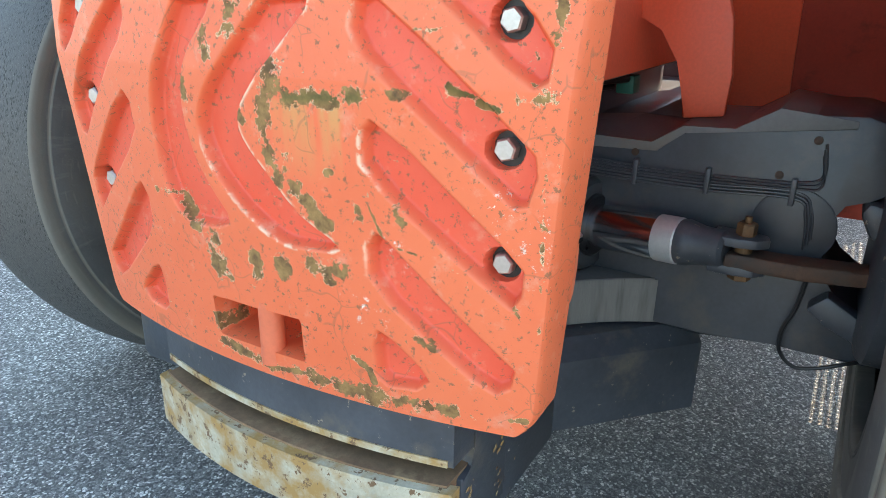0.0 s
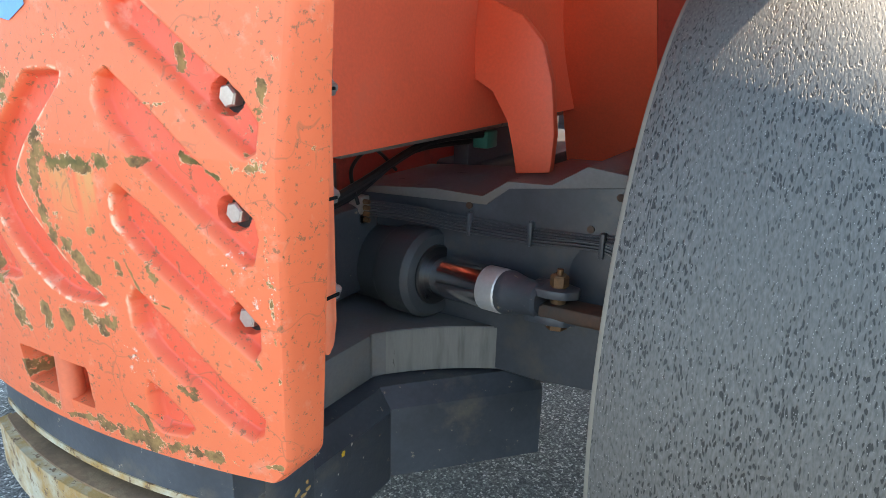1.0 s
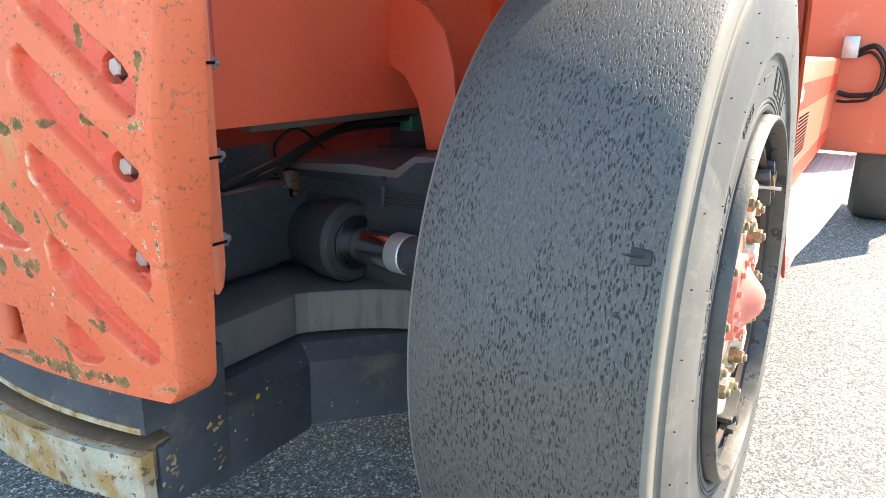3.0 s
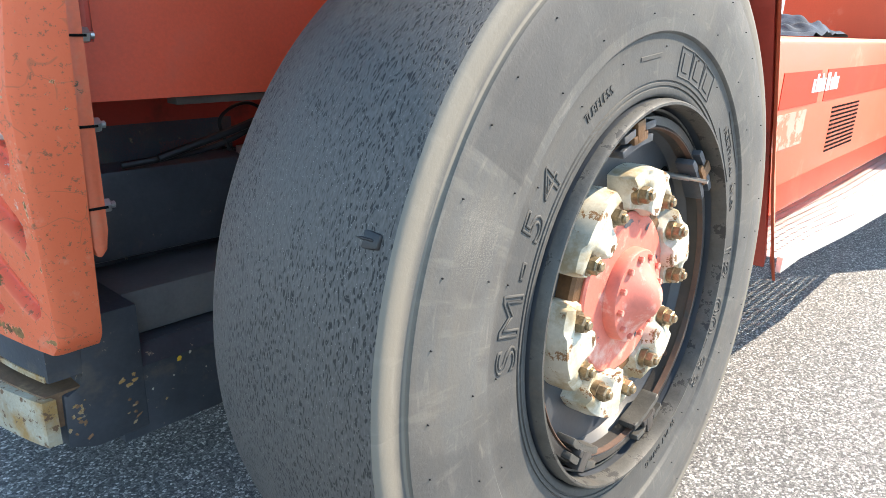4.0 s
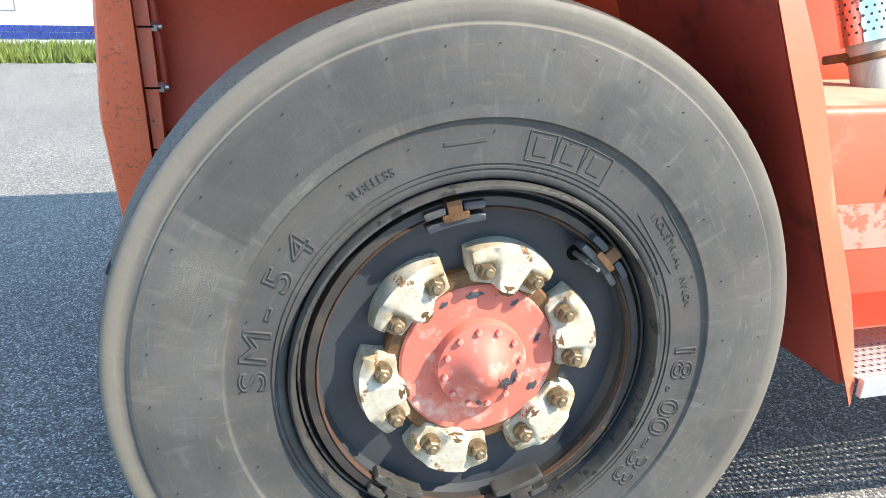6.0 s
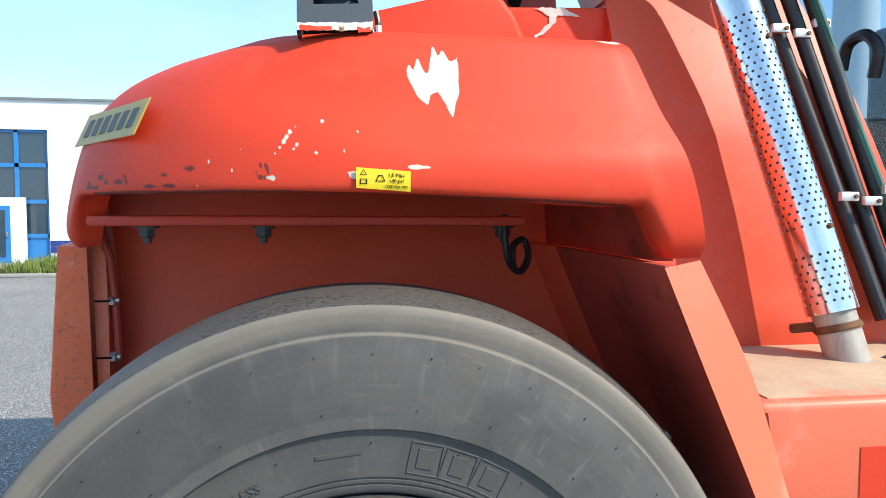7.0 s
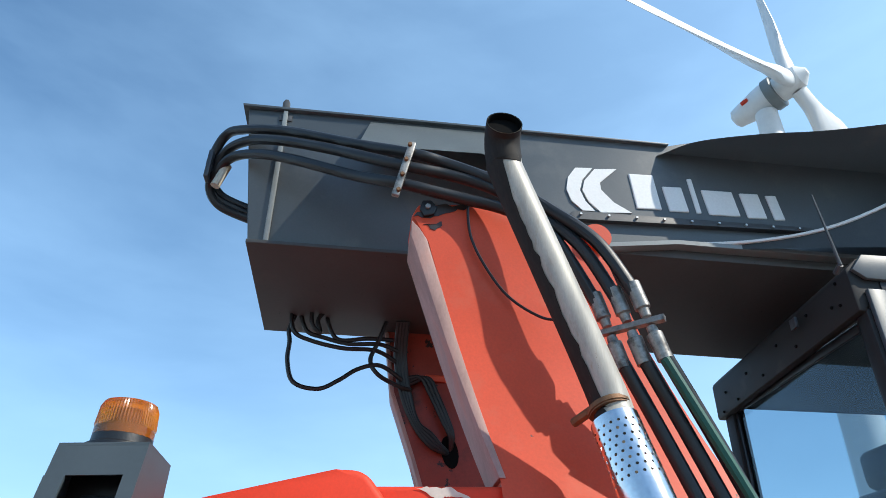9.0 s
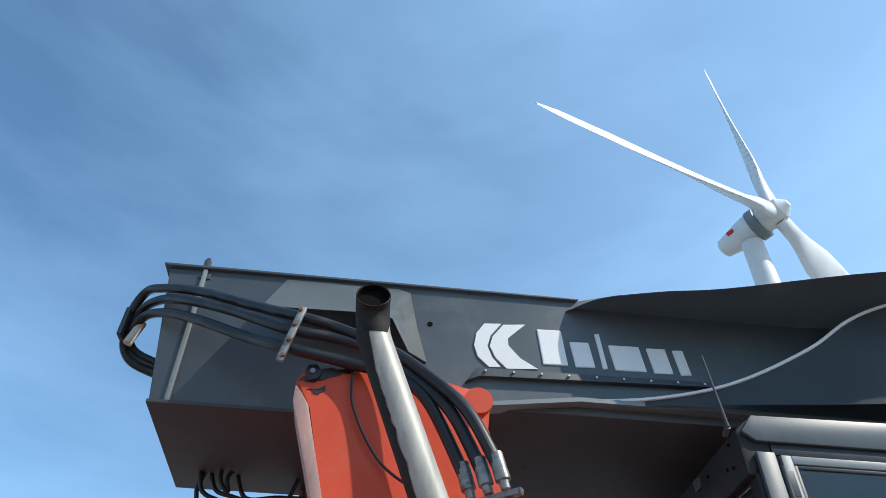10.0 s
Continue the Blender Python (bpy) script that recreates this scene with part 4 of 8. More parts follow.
def build_counterweight():
    ny, nz = 460, 420
    s, t = np.meshgrid(np.linspace(0, 1, ny), np.linspace(0, 1, nz), indexing="ij")
    z = 0.69 + 1.16 * t
    half = 0.625 + 0.06 * (z - 0.7)
    half = half - 0.03 * np.clip((0.745 - z) / 0.055, 0, 1) ** 2
    y = CY + (2 * s - 1) * half
    depth = np.zeros_like(y)
    groove = np.zeros_like(y)
    for p in SLOTS + BANDS:
        d = poly_dist(y, z, p)
        g = np.clip((0.006 - d) / 0.016, 0, 1)
        g = g * g * (3 - 2 * g)
        depth = np.maximum(depth, 0.03 * g)
        groove = np.maximum(groove, np.clip((0.004 - d) / 0.012, 0, 1))
    d = poly_dist(y, z, POCKET)
    depth = np.maximum(depth, 0.16 * np.clip((0.008 - d) / 0.012, 0, 1))
    for by, bz in CW_BOLTS:
        d = np.hypot(y - by, z - bz) - 0.034
        depth = np.maximum(depth, 0.058 * np.clip((0.003 - d) / 0.007, 0, 1))
        groove = np.maximum(groove, np.clip((0.004 - d) / 0.006, 0, 1))
    x = cw_x(y, z) + depth
    # bare patches and moss follow the bands, seams and the lower edge
    wear = np.zeros_like(y)
    for line, r in (([(1.55, 1.36), (1.555, 1.33)], 0.018), ([(1.517, 1.314), (1.438, 1.316), (1.37, 1.324)], 0.011), ([(1.306, 1.333), (1.29, 1.332)], 0.007), ([(1.577, 1.30), (1.577, 1.228), (1.564, 1.175), (1.558, 1.15)], 0.010),
                    ([(1.53, 1.20), (1.533, 1.185)], 0.009), ([(1.52, 1.147), (1.492, 1.112), (1.455, 1.08)], 0.011), ([(1.38, 1.125), (1.382, 1.10)], 0.007), ([(1.307, 1.124), (1.296, 1.108)], 0.009), ([(1.218, 1.346), (1.162, 1.327), (1.126, 1.32)], 0.006), ([(1.095, 1.336), (1.045, 1.344)], 0.008),
                    ([(1.94, 1.08), (1.876, 1.073), (1.84, 1.021), (1.81, 1.012)], 0.007), ([(1.762, 0.99), (1.758, 0.938)], 0.020), ([(1.643, 0.982), (1.644, 0.942)], 0.011), ([(1.573, 0.978), (1.567, 0.957)], 0.012), ([(1.505, 0.993), (1.43, 0.987)], 0.014), ([(1.46, 0.985), (1.452, 0.962)], 0.012),
                    ([(1.80, 0.735), (1.745, 0.731), (1.641, 0.718), (1.538, 0.724)], 0.009), ([(1.538, 0.72), (1.46, 0.713), (1.352, 0.717)], 0.013), ([(1.352, 0.717), (1.253, 0.722), (1.207, 0.724)], 0.010), ([(1.418, 0.80), (1.38, 0.778), (1.372, 0.75)], 0.004), ([(1.272, 0.874), (1.246, 0.856)], 0.006),
                    ([(1.642, 1.461), (1.661, 1.422)], 0.014), ([(1.718, 1.42), (1.71, 1.372)], 0.010), ([(1.783, 1.328), (1.786, 1.295)], 0.008), ([(1.04, 1.482), (1.04, 1.455)], 0.006), ([(1.045, 1.437), (1.045, 1.432)], 0.009), ([(1.634, 1.275), (1.628, 1.256)], 0.007), ([(1.09, 0.729), (1.062, 0.732)], 0.004),
                    ([(1.265, 1.438), (1.24, 1.436), (1.205, 1.445)], 0.003), ([(1.589, 0.852), (1.524, 0.842)], 0.004), ([(1.446, 1.184), (1.434, 1.182)], 0.005), ([(1.77, 0.919), (1.727, 0.91)], 0.005), ([(1.36, 1.13), (1.33, 1.06), (1.27, 1.05)], 0.002), ([(1.80, 0.80), (1.797, 0.77)], 0.006), ([(1.22, 1.53), (1.215, 1.50)], 0.006), ([(1.62, 0.79), (1.625, 0.77)], 0.006), ([(1.70, 1.60), (1.69, 1.56)], 0.010)):
        d = line_dist(y, z, line)
        wear = np.maximum(wear, np.clip(0.85 - d / (3.4 * r), 0, 1))
    wear = np.maximum(wear, 0.30 * np.clip(1.3 - np.abs(y - 1.048) / 0.007, 0, 1) * (z > 0.9))
    moss = np.zeros_like(y)
    for line in ([(1.517, 1.314), (1.37, 1.324)], [(1.218, 1.346), (1.126, 1.32)]):
        moss = np.maximum(moss, np.clip(1.2 - line_dist(y, z, line) / 0.012, 0, 1))
    scuff = np.zeros_like(y)
    for line in ([(1.05, 1.12), (1.07, 1.04)], [(1.12, 1.16), (1.12, 1.13)], [(1.40, 0.93), (1.36, 0.88), (1.38, 0.92)], [(1.33, 1.07), (1.31, 1.03)]):
        scuff = np.maximum(scuff, np.clip(1.2 - line_dist(y, z, line) / 0.035, 0, 1))
    # mask of the highlight painted on groove rims, in patches
    rim_highlight = np.zeros_like(y)
    patchy = np.clip(-1.2 + 9 * scatter_noise(y[::6, ::6], z[::6, ::6], 3.0, 7.0).repeat(6, 0).repeat(6, 1)[:ny, :nz], 0, 1)
    for p in SLOTS + BANDS:
        d = np.abs(poly_dist(y, z, p) - 0.006)
        rim_highlight = np.maximum(rim_highlight, np.clip(1.2 - d / 0.0045, 0, 1) * patchy)
    stain = np.clip((y - 1.36) / 0.03, 0, 1) * np.clip((1.56 - y) / 0.03, 0, 1) * np.clip((1.315 - z) / 0.01, 0, 1) * np.clip(1 - (1.315 - z) / 0.16, 0, 1)
    verts = [tuple(v) for v in np.stack([x, y, z], -1).reshape(-1, 3)]
    faces = [(i * nz + j, (i + 1) * nz + j, (i + 1) * nz + j + 1, i * nz + j + 1) for i in range(ny - 1) for j in range(nz - 1)]
    # bevelled sides, bottom and top run back from the rim of the face
    rim = [i * nz for i in range(ny)] + [(ny - 1) * nz + j for j in range(1, nz)] + [i * nz + nz - 1 for i in range(ny - 2, -1, -1)] + [j for j in range(nz - 2, 0, -1)]
    vals = [a.reshape(-1) for a in (groove, wear, moss, scuff, stain, rim_highlight)]
    vals = [np.concatenate([a, np.zeros(3 * len(rim))]) for a in vals]
    prev = rim
    for step, (dx, dn) in enumerate(((0.006, 0.003), (0.022, 0.006), (0.0, 0.004))):
        cur = []
        for v in rim:
            px, py, pz = verts[v]
            sy = -1 if py < CY - 0.55 else 1 if py > CY + 0.55 else 0
            sz = -1 if pz < 0.70 else 0
            cur.append(len(verts))
            verts.append((px + dx if step < 2 else -0.887, py + sy * dn, pz + sz * dn * 0.4))
        for i in range(len(rim)):
            k = (i + 1) % len(rim)
            faces.append((prev[i], prev[k], cur[k], cur[i]))
        prev = cur
    me = bpy.data.meshes.new("counterweight")
    me.from_pydata(verts, [], faces)
    for name, a in zip(("groove", "wear", "moss", "scuff", "stain", "rim_highlight"), vals):
        me.attributes.new(name, "FLOAT", "POINT").data.foreach_set("value", a.astype(np.float32))
    me.materials.append(worn_paint())
    for p in me.polygons:
        p.use_smooth = True
    me.set_sharp_from_angle(angle=radians(50))
    ob = new("counterweight", me)
    ob.parent, ob.matrix_parent_inverse = machine, world_of(machine).inverted()
    tagged(ob, "bleached orange counterweight with pressed grooves and flaking paint")
    for by, bz in CW_BOLTS:
        bx = cw_x(by, bz) + 0.056
        bm = bmesh.new()
        tube(bm, [(bx + 0.002, by, bz), (bx - 0.006, by, bz)], 0.033, 20, straight=True)
        part("washer", bm, HOSE, ob)
        bm = bmesh.new()
        hex_bolt(bm, (bx - 0.005, by, bz), (-1, 0, 0), 0.021, 0.024)
        part("bolt", bm, STEEL, ob, "zinc plated hexagon bolt head")
    bm = bmesh.new()
    cyl(bm, (-1.062, 1.645, 0.72), (-1.062, 1.645, 0.87), 0.028)
    part("tow_pin", bm, ORANGE, ob, "orange towing pin in its pocket")
    return ob


counterweight = build_counterweight()
# torn sticker near the top
def on_weight(y, z, off):
    return (float(cw_x(np.array(y), np.array(z))) - off, y, z)


for pts, mat, off, lab in (([(1.92, 1.585), (1.88, 1.57), (1.86, 1.58), (1.83, 1.56), (1.796, 1.58), (1.764, 1.566), (1.717, 1.549), (1.675, 1.57), (1.638, 1.578), (1.60, 1.571), (1.55, 1.60), (1.57, 1.70), (1.88, 1.71)], material("faded_blue_sticker", (0.08, 0.3, 0.72), 0.5, vary=0.06, scale=20, fine=120), 0.0025, "torn blue sticker on the counterweight"), ([(1.76, 1.588), (1.735, 1.582), (1.71, 1.59), (1.70, 1.61), (1.72, 1.63), (1.75, 1.63), (1.77, 1.61)], WHITE, 0.004, "white spot on the sticker")):
    bm = bmesh.new()
    c = bm.verts.new(on_weight(sum(p[0] for p in pts) / len(pts), sum(p[1] for p in pts) / len(pts), off))
    vs = [bm.verts.new(on_weight(*p, off)) for p in pts]
    for i in range(len(vs)):
        bm.faces.new((vs[i], vs[(i + 1) % len(vs)], c))
    part("sticker", bm, mat, counterweight, lab, 0)


def mpart(name, bm, mat, label="", smooth=30, parent=None):
    return part(name, bm, mat, parent or machine, label, smooth)


# flange behind the counterweight, with its seams and bolts
for side in (1, -1):
    yy = lambda v: CY + side * (v - CY)
    bm = bmesh.new()
    lo, hi = sorted((yy(1.042), yy(1.09)))
    prism(bm, [(-0.893, 1.96), (-0.893, 1.85), (-0.883, 1.4), (-0.883, 0.96), (-0.876, 0.935), (-0.865, 0.93), (-0.848, 0.95), (-0.843, 1.0), (-0.843, 1.62), (-0.848, 1.8), (-0.855, 1.96)], "y", lo, hi, 0.006)
    flange = mpart("flange", bm, ORANGE, "orange flange bolted behind the counterweight")
    for z in (1.465, 1.258, 1.058, 1.66):
        bm = bmesh.new()
        box(bm, (-0.886, yy(1.041) - 0.003, z - 0.003), (-0.836, yy(1.041) + 0.003, z + 0.003))
        part("seam", bm, SOOT, flange)
        bm = bmesh.new()
        hex_bolt(bm, (-0.844, yy(1.06), z), (1, 0, 0), 0.019, 0.02)
        tube(bm, [(-0.826, yy(1.06), z), (-0.812, yy(1.06), z)], 0.009, 10, straight=True)
        part("bolt", bm, STEEL, flange, "zinc plated bolt and nut")

# bumper under the counterweight: black plate above a rusty lip, both bowed
def bow(x0, k):
    return lambda y: x0 + k * (y - CY) ** 2


def bowed_bar(bm, f, y0, y1, z0, z1, thick, n=24, lip=0.0):
    ys = [y0 + (y1 - y0) * i / n for i in range(n + 1)]
    prof = [(0, z1), (0, z0), (thick, z0), (thick, z1)]
    rows = [[bm.verts.new((f(y) + dx, y, z + lip * 0)) for dx, z in prof] for y in ys]
    for a, b in zip(rows, rows[1:]):
        for j in range(4):
            bm.faces.new((a[j], b[j], b[(j + 1) % 4], a[(j + 1) % 4]))
    bm.faces.new(rows[0][::-1]), bm.faces.new(rows[-1])
    bmesh.ops.bevel(bm, geom=[e for e in bm.edges if e.calc_face_angle(0) > 0.8], offset=0.006, segments=2, affect="EDGES")
    return bm


bm = bmesh.new()
bowed_bar(bm, bow(-1.036, 0.28), 1.228, 2.132, 0.545, 0.715, 0.12)
plate_b = mpart("bumper_plate", bm, GRIME, "scraped black plate under the counterweight")
bm = bmesh.new()
bowed_bar(bm, bow(-1.040, 0.28), 1.24, 2.12, 0.545, 0.562, 0.03)
part("scraped_edge", bm, RUST, plate_b, "scraped pale lower edge of the plate")
bm = bmesh.new()
bowed_bar(bm, bow(-1.06, 0.34), 1.235, 2.125, 0.40, 0.506, 0.20)
mpart("bumper_ledge", bm, RUST_BROWN, "brown rusty ledge of the bumper")
bm = bmesh.new()
bowed_bar(bm, bow(-1.085, 0.36), 1.215, 2.145, 0.36, 0.500, 0.035)
mpart("bumper_lip", bm, RUST, "rusty white-painted bumper lip")
bm = bmesh.new()
prism(bm, [(-0.955, 0.33), (-0.95, 0.497), (-0.90, 0.50), (-0.885, 0.545), (-0.885, 0.71), (-0.72, 0.71), (-0.72, 0.30), (-0.88, 0.30)], "y", 1.222, 2.138, 0.008)
mpart("bumper_bracket", bm, GRIME, "greasy black bracket with rusty scrapes")
for i in range(26):
    rnd = random.Random(i)
    bm = bmesh.new()
    ragged_disc(bm, (rnd.choice((-0.93, -0.9, -0.78, -0.765)) + rnd.uniform(-0.02, 0.02), 1.2205, 0.32 + 0.18 * rnd.random()), 0.004 + 0.01 * rnd.random(), 0.003 + 0.006 * rnd.random(), rnd, rnd.uniform(0, 90))
    mpart("paint_flake", bm, RUST if i % 3 else RUST_BROWN, "flaked rusty spot", 0)

# rear frame and steer axle
def yoke_outline(side_y, x0, corner, end, sag):
    cx, cy = corner
    ex, ey = end
    nx, ny = ey - cy, cx - ex
    ln = math.hypot(nx, ny)
    pts = [(x0, side_y), (cx - 0.02, side_y), (cx, cy)]
    for i in range(1, 12):
        t = i / 12
        k = 4 * t * (1 - t) * sag
        pts.append((cx + (ex - cx) * t + nx / ln * k, cy + (ey - cy) * t + ny / ln * k))
    return pts + [(ex, ey)]


def chamfered(bm, rim, z0, z1, z2, inset, inner=2.0):
    """A block with a sloping upper edge; the rim runs along the outside."""
    n = len(rim)
    up = []
    for i, (x, y) in enumerate(rim):
        ax, ay = rim[max(i - 1, 0)]
        bx, by = rim[min(i + 1, n - 1)]
        dx, dy = bx - ax, by - ay
        d = math.hypot(dx, dy)
        up.append((x - dy / d * inset, y + dx / d * inset))
    lo, mid, hi = [[bm.verts.new((x, y, z)) for x, y in ring] for ring, z in ((rim, z0), (rim, z1), (up, z2))]
    far_lo, far_mid, far_hi = [[bm.verts.new((x, inner, z)) for x in (rim[0][0], rim[-1][0])] for z in (z0, z1, z2)]
    for i in range(n - 1):
        bm.faces.new((lo[i], lo[i + 1], mid[i + 1], mid[i]))
        bm.faces.new((mid[i], mid[i + 1], hi[i + 1], hi[i]))
    bm.faces.new(hi + [far_hi[1], far_hi[0]])
    bm.faces.new((lo + [far_lo[1], far_lo[0]])[::-1])
    bm.faces.new((lo[-1], far_lo[1], far_mid[1], mid[-1])), bm.faces.new((mid[-1], far_mid[1], far_hi[1], hi[-1]))
    bm.faces.new((lo[0], mid[0], far_mid[0], far_lo[0])), bm.faces.new((mid[0], hi[0], far_hi[0], far_mid[0]))
    return bm


bm = bmesh.new()
chamfered(bm, yoke_outline(1.225, -0.80, (-0.37, 1.235), (0.0, 0.905), 0.0), 0.275, 0.505, 0.555, 0.055)
mpart("lower_yoke", bm, GRIME, "greasy black lower axle casting")
bm = bmesh.new()
prism(bm, yoke_outline(1.335, -0.80, (-0.315, 1.345), (0.0, 0.925), -0.04) + [(0.2, 0.925), (0.2, 2.0), (-0.8, 2.0)], "z", 0.56, 0.705, 0.006)
upper = mpart("upper_yoke", bm, DECK, "dusty black upper axle casting")
arc = yoke_outline(1.335, -0.80, (-0.315, 1.345), (0.0, 0.925), -0.04)
bm = bmesh.new()
face = arc[3:]
rows = [[bm.verts.new((x - 0.004, y - 0.003, z)) for z in (0.562, 0.57, 0.69, 0.703)] for x, y in face]
for a, b in zip(rows, rows[1:]):
    for j in range(3):
        bm.faces.new((a[j], b[j], b[j + 1], a[j + 1]))
part("worn_face", bm, WORN_GREY, upper, "worn grey face of the casting", 30)
for (x, y, z, s), mt in zip(((-0.607, 1.2235, 0.49, 0.011), (-0.57, 1.2235, 0.50, 0.006), (-0.63, 1.2235, 0.44, 0.004), (-0.66, 1.2235, 0.37, 0.006), (-0.70, 1.2235, 0.42, 0.005), (-0.52, 1.2235, 0.43, 0.004), (-0.44, 1.2235, 0.46, 0.004)), (material("yellow_paint_spot", (0.7, 0.4, 0.03), 0.6), CREAM, CREAM, RUST, CREAM, CREAM, RUST)):
    bm = bmesh.new()
    ragged_disc(bm, (x, y, z), s, s * 0.8, random.Random(int(z * 900)), 20)
    mpart("paint_spot", bm, mt, "spot of old paint", 0)
bm = bmesh.new()
prism(bm, [(-0.78, 1.40), (-0.30, 1.42), (0.12, 1.0), (0.3, 1.0), (0.3, 2.0), (-0.78, 2.0)], "z", 0.47, 0.57, 0.01)
mpart("yoke_web", bm, GRIME, "greasy black web between the castings")
bm = bmesh.new()
prism(bm, [(0.48, 1.20), (0.60, 1.235), (0.80, 1.225), (0.90, 1.16), (1.036, 1.158), (1.116, 1.10), (1.281, 1.105), (1.7, 1.07), (2.5, 1.07), (2.5, 0.60), (1.3, 0.57), (0.91, 0.553), (0.80, 0.572), (0.716, 0.580), (0.62, 0.578), (0.48, 0.572), (0.48, 0.69), (0.555, 0.735), (0.59, 0.76), (0.627, 0.79), (0.637, 0.84), (0.64, 0.94), (0.635, 0.985), (0.61, 1.005), (0.565, 1.035), (0.48, 1.06)], "x", -0.06, 0.40, 0.012)
mpart("axle_beam", bm, BLACK, "dusty black steer axle beam")
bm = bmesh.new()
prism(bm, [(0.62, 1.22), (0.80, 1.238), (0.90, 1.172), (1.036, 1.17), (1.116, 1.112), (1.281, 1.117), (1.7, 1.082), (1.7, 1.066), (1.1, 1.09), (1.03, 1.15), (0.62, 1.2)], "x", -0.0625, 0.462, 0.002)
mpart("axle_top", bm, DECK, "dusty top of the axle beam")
bm = bmesh.new()
tube(bm, [(-0.052, 0.72, 0.93), (-0.066, 0.72, 0.93), (-0.068, 0.72, 0.93)], [0.105, 0.105, 0.098], 32, straight=True)
mpart("king_pin_boss", bm, BLACK, "round greasy king pin boss on the axle beam")
for yy, zz in ((0.70, 1.165), (0.775, 1.065), (1.16, 1.08)):
    bm = bmesh.new()
    tube(bm, [(-0.058, yy, zz), (-0.0645, yy, zz), (-0.066, yy, zz)], [0.011, 0.011, 0.006], 12, straight=True)
    mpart("plug", bm, DARK_RUST, "rusty plug in the axle beam")
bm = bmesh.new()
box(bm, (-0.75, 1.5, 0.75), (-0.05, 2.4, 1.05), 0.03)
mpart("axle_pivot", bm, GRIME, "greasy black axle pivot block")
bm = bmesh.new()
box(bm, (-0.75, 1.62, 0.3), (-0.1, 2.6, 1.2), 0.03)
mpart("rear_frame", bm, GRIME, "greasy black rear frame")
bm = bmesh.new()
tube(bm, [(0.0, 0.36, 0.884), (0.0, 0.50, 0.884), (0.0, 0.515, 0.884), (0.0, 0.53, 0.884)], [0.30, 0.30, 0.285, 0.24], 32, straight=True)
prism(bm, [(0.50, 1.02), (0.56, 1.03), (0.575, 1.0), (0.545, 0.94), (0.50, 0.92)], "x", -0.10, 0.10, 0.012)
prism(bm, [(0.65, 0.73), (0.605, 0.775), (0.50, 0.715), (0.46, 0.66), (0.52, 0.655), (0.60, 0.69)], "x", -0.12, -0.055, 0.01)
mpart("knuckle", bm, GRIME, "greasy black steering knuckle")
# steering cylinder across the axle
ca, cb = Vector((-0.155, 0.98, 0.866)), Vector((-0.10, 1.25, 0.851))
cd = (cb - ca).normalized()
bm = bmesh.new()
tube(bm, [cb, cb + cd * 0.012, cb + cd * 0.02, cb + cd * 0.13, cb + cd * 0.14, cb + cd * 0.16, cb + cd * 1.0], [0.128, 0.138, 0.143, 0.143, 0.138, 0.13, 0.13], 36, straight=True)
cylinder = mpart("steering_cylinder", bm, DARK_GREY, "black hydraulic steering cylinder")
bm = bmesh.new()
tube(bm, [cb + cd * 0.02, cb - cd * 0.006, cb - cd * 0.010, cb - cd * 0.010, cb + cd * 0.004], [0.096, 0.096, 0.09, 0.076, 0.07], 28, straight=True)
part("gland", bm, HOSE, cylinder, "dark gland nut")
bm = bmesh.new()
tube(bm, [cb + cd * 0.03, ca + cd * 0.06], 0.066, 28, straight=True)
part("rod", bm, CHROME, cylinder, "chromed piston rod")
bm = bmesh.new()
tube(bm, [ca + cd * 0.07, ca + cd * 0.065, ca + cd * 0.005, ca], [0.060, 0.0665, 0.0665, 0.062], 28, straight=True)
part("collar", bm, ALU, cylinder, "bare bright steel collar")
bm = bmesh.new()
tube(bm, [ca + cd * 0.006, ca - cd * 0.015, ca - cd * 0.03, ca - cd * 0.06, ca - cd * 0.115, ca - cd * 0.125], [0.062, 0.066, 0.062, 0.054, 0.05, 0.04], 24, straight=True)
for dz in (0.036, -0.042):
    prism(bm, [(ca.x - 0.048, ca.y - 0.08), (ca.x - 0.05, ca.y - 0.15), (ca.x - 0.04, ca.y - 0.195), (ca.x - 0.01, ca.y - 0.222), (ca.x + 0.025, ca.y - 0.215), (ca.x + 0.045, ca.y - 0.17), (ca.x + 0.05, ca.y - 0.08)], "z", ca.z + dz - 0.013, ca.z + dz + 0.013, 0.006)
part("rod_eye", bm, GRIME, cylinder, "black forked rod eye")
bm = bmesh.new()
cyl(bm, (ca.x, ca.y - 0.16, ca.z - 0.065), (ca.x, ca.y - 0.16, ca.z + 0.06), 0.022)
hex_bolt(bm, (ca.x, ca.y - 0.16, ca.z + 0.052), (0, 0, 1), 0.026, 0.032)
cyl(bm, (ca.x, ca.y - 0.16, ca.z + 0.08), (ca.x, ca.y - 0.16, ca.z + 0.10), 0.009)
hex_bolt(bm, (ca.x, ca.y - 0.16, ca.z - 0.06), (0, 0, -1), 0.03, 0.016)
part("pin", bm, BRASS_RUST, cylinder, "rusty clevis pin")
bm = bmesh.new()
prism(bm, [(-0.205, 0.86), (-0.105, 0.86), (-0.11, 0.70), (-0.10, 0.60), (-0.05, 0.44), (-0.12, 0.43), (-0.17, 0.56), (-0.19, 0.68)], "z", 0.828, 0.868, 0.01)
mpart("steering_arm", bm, DARK_RUST, "dark rusty steering link")
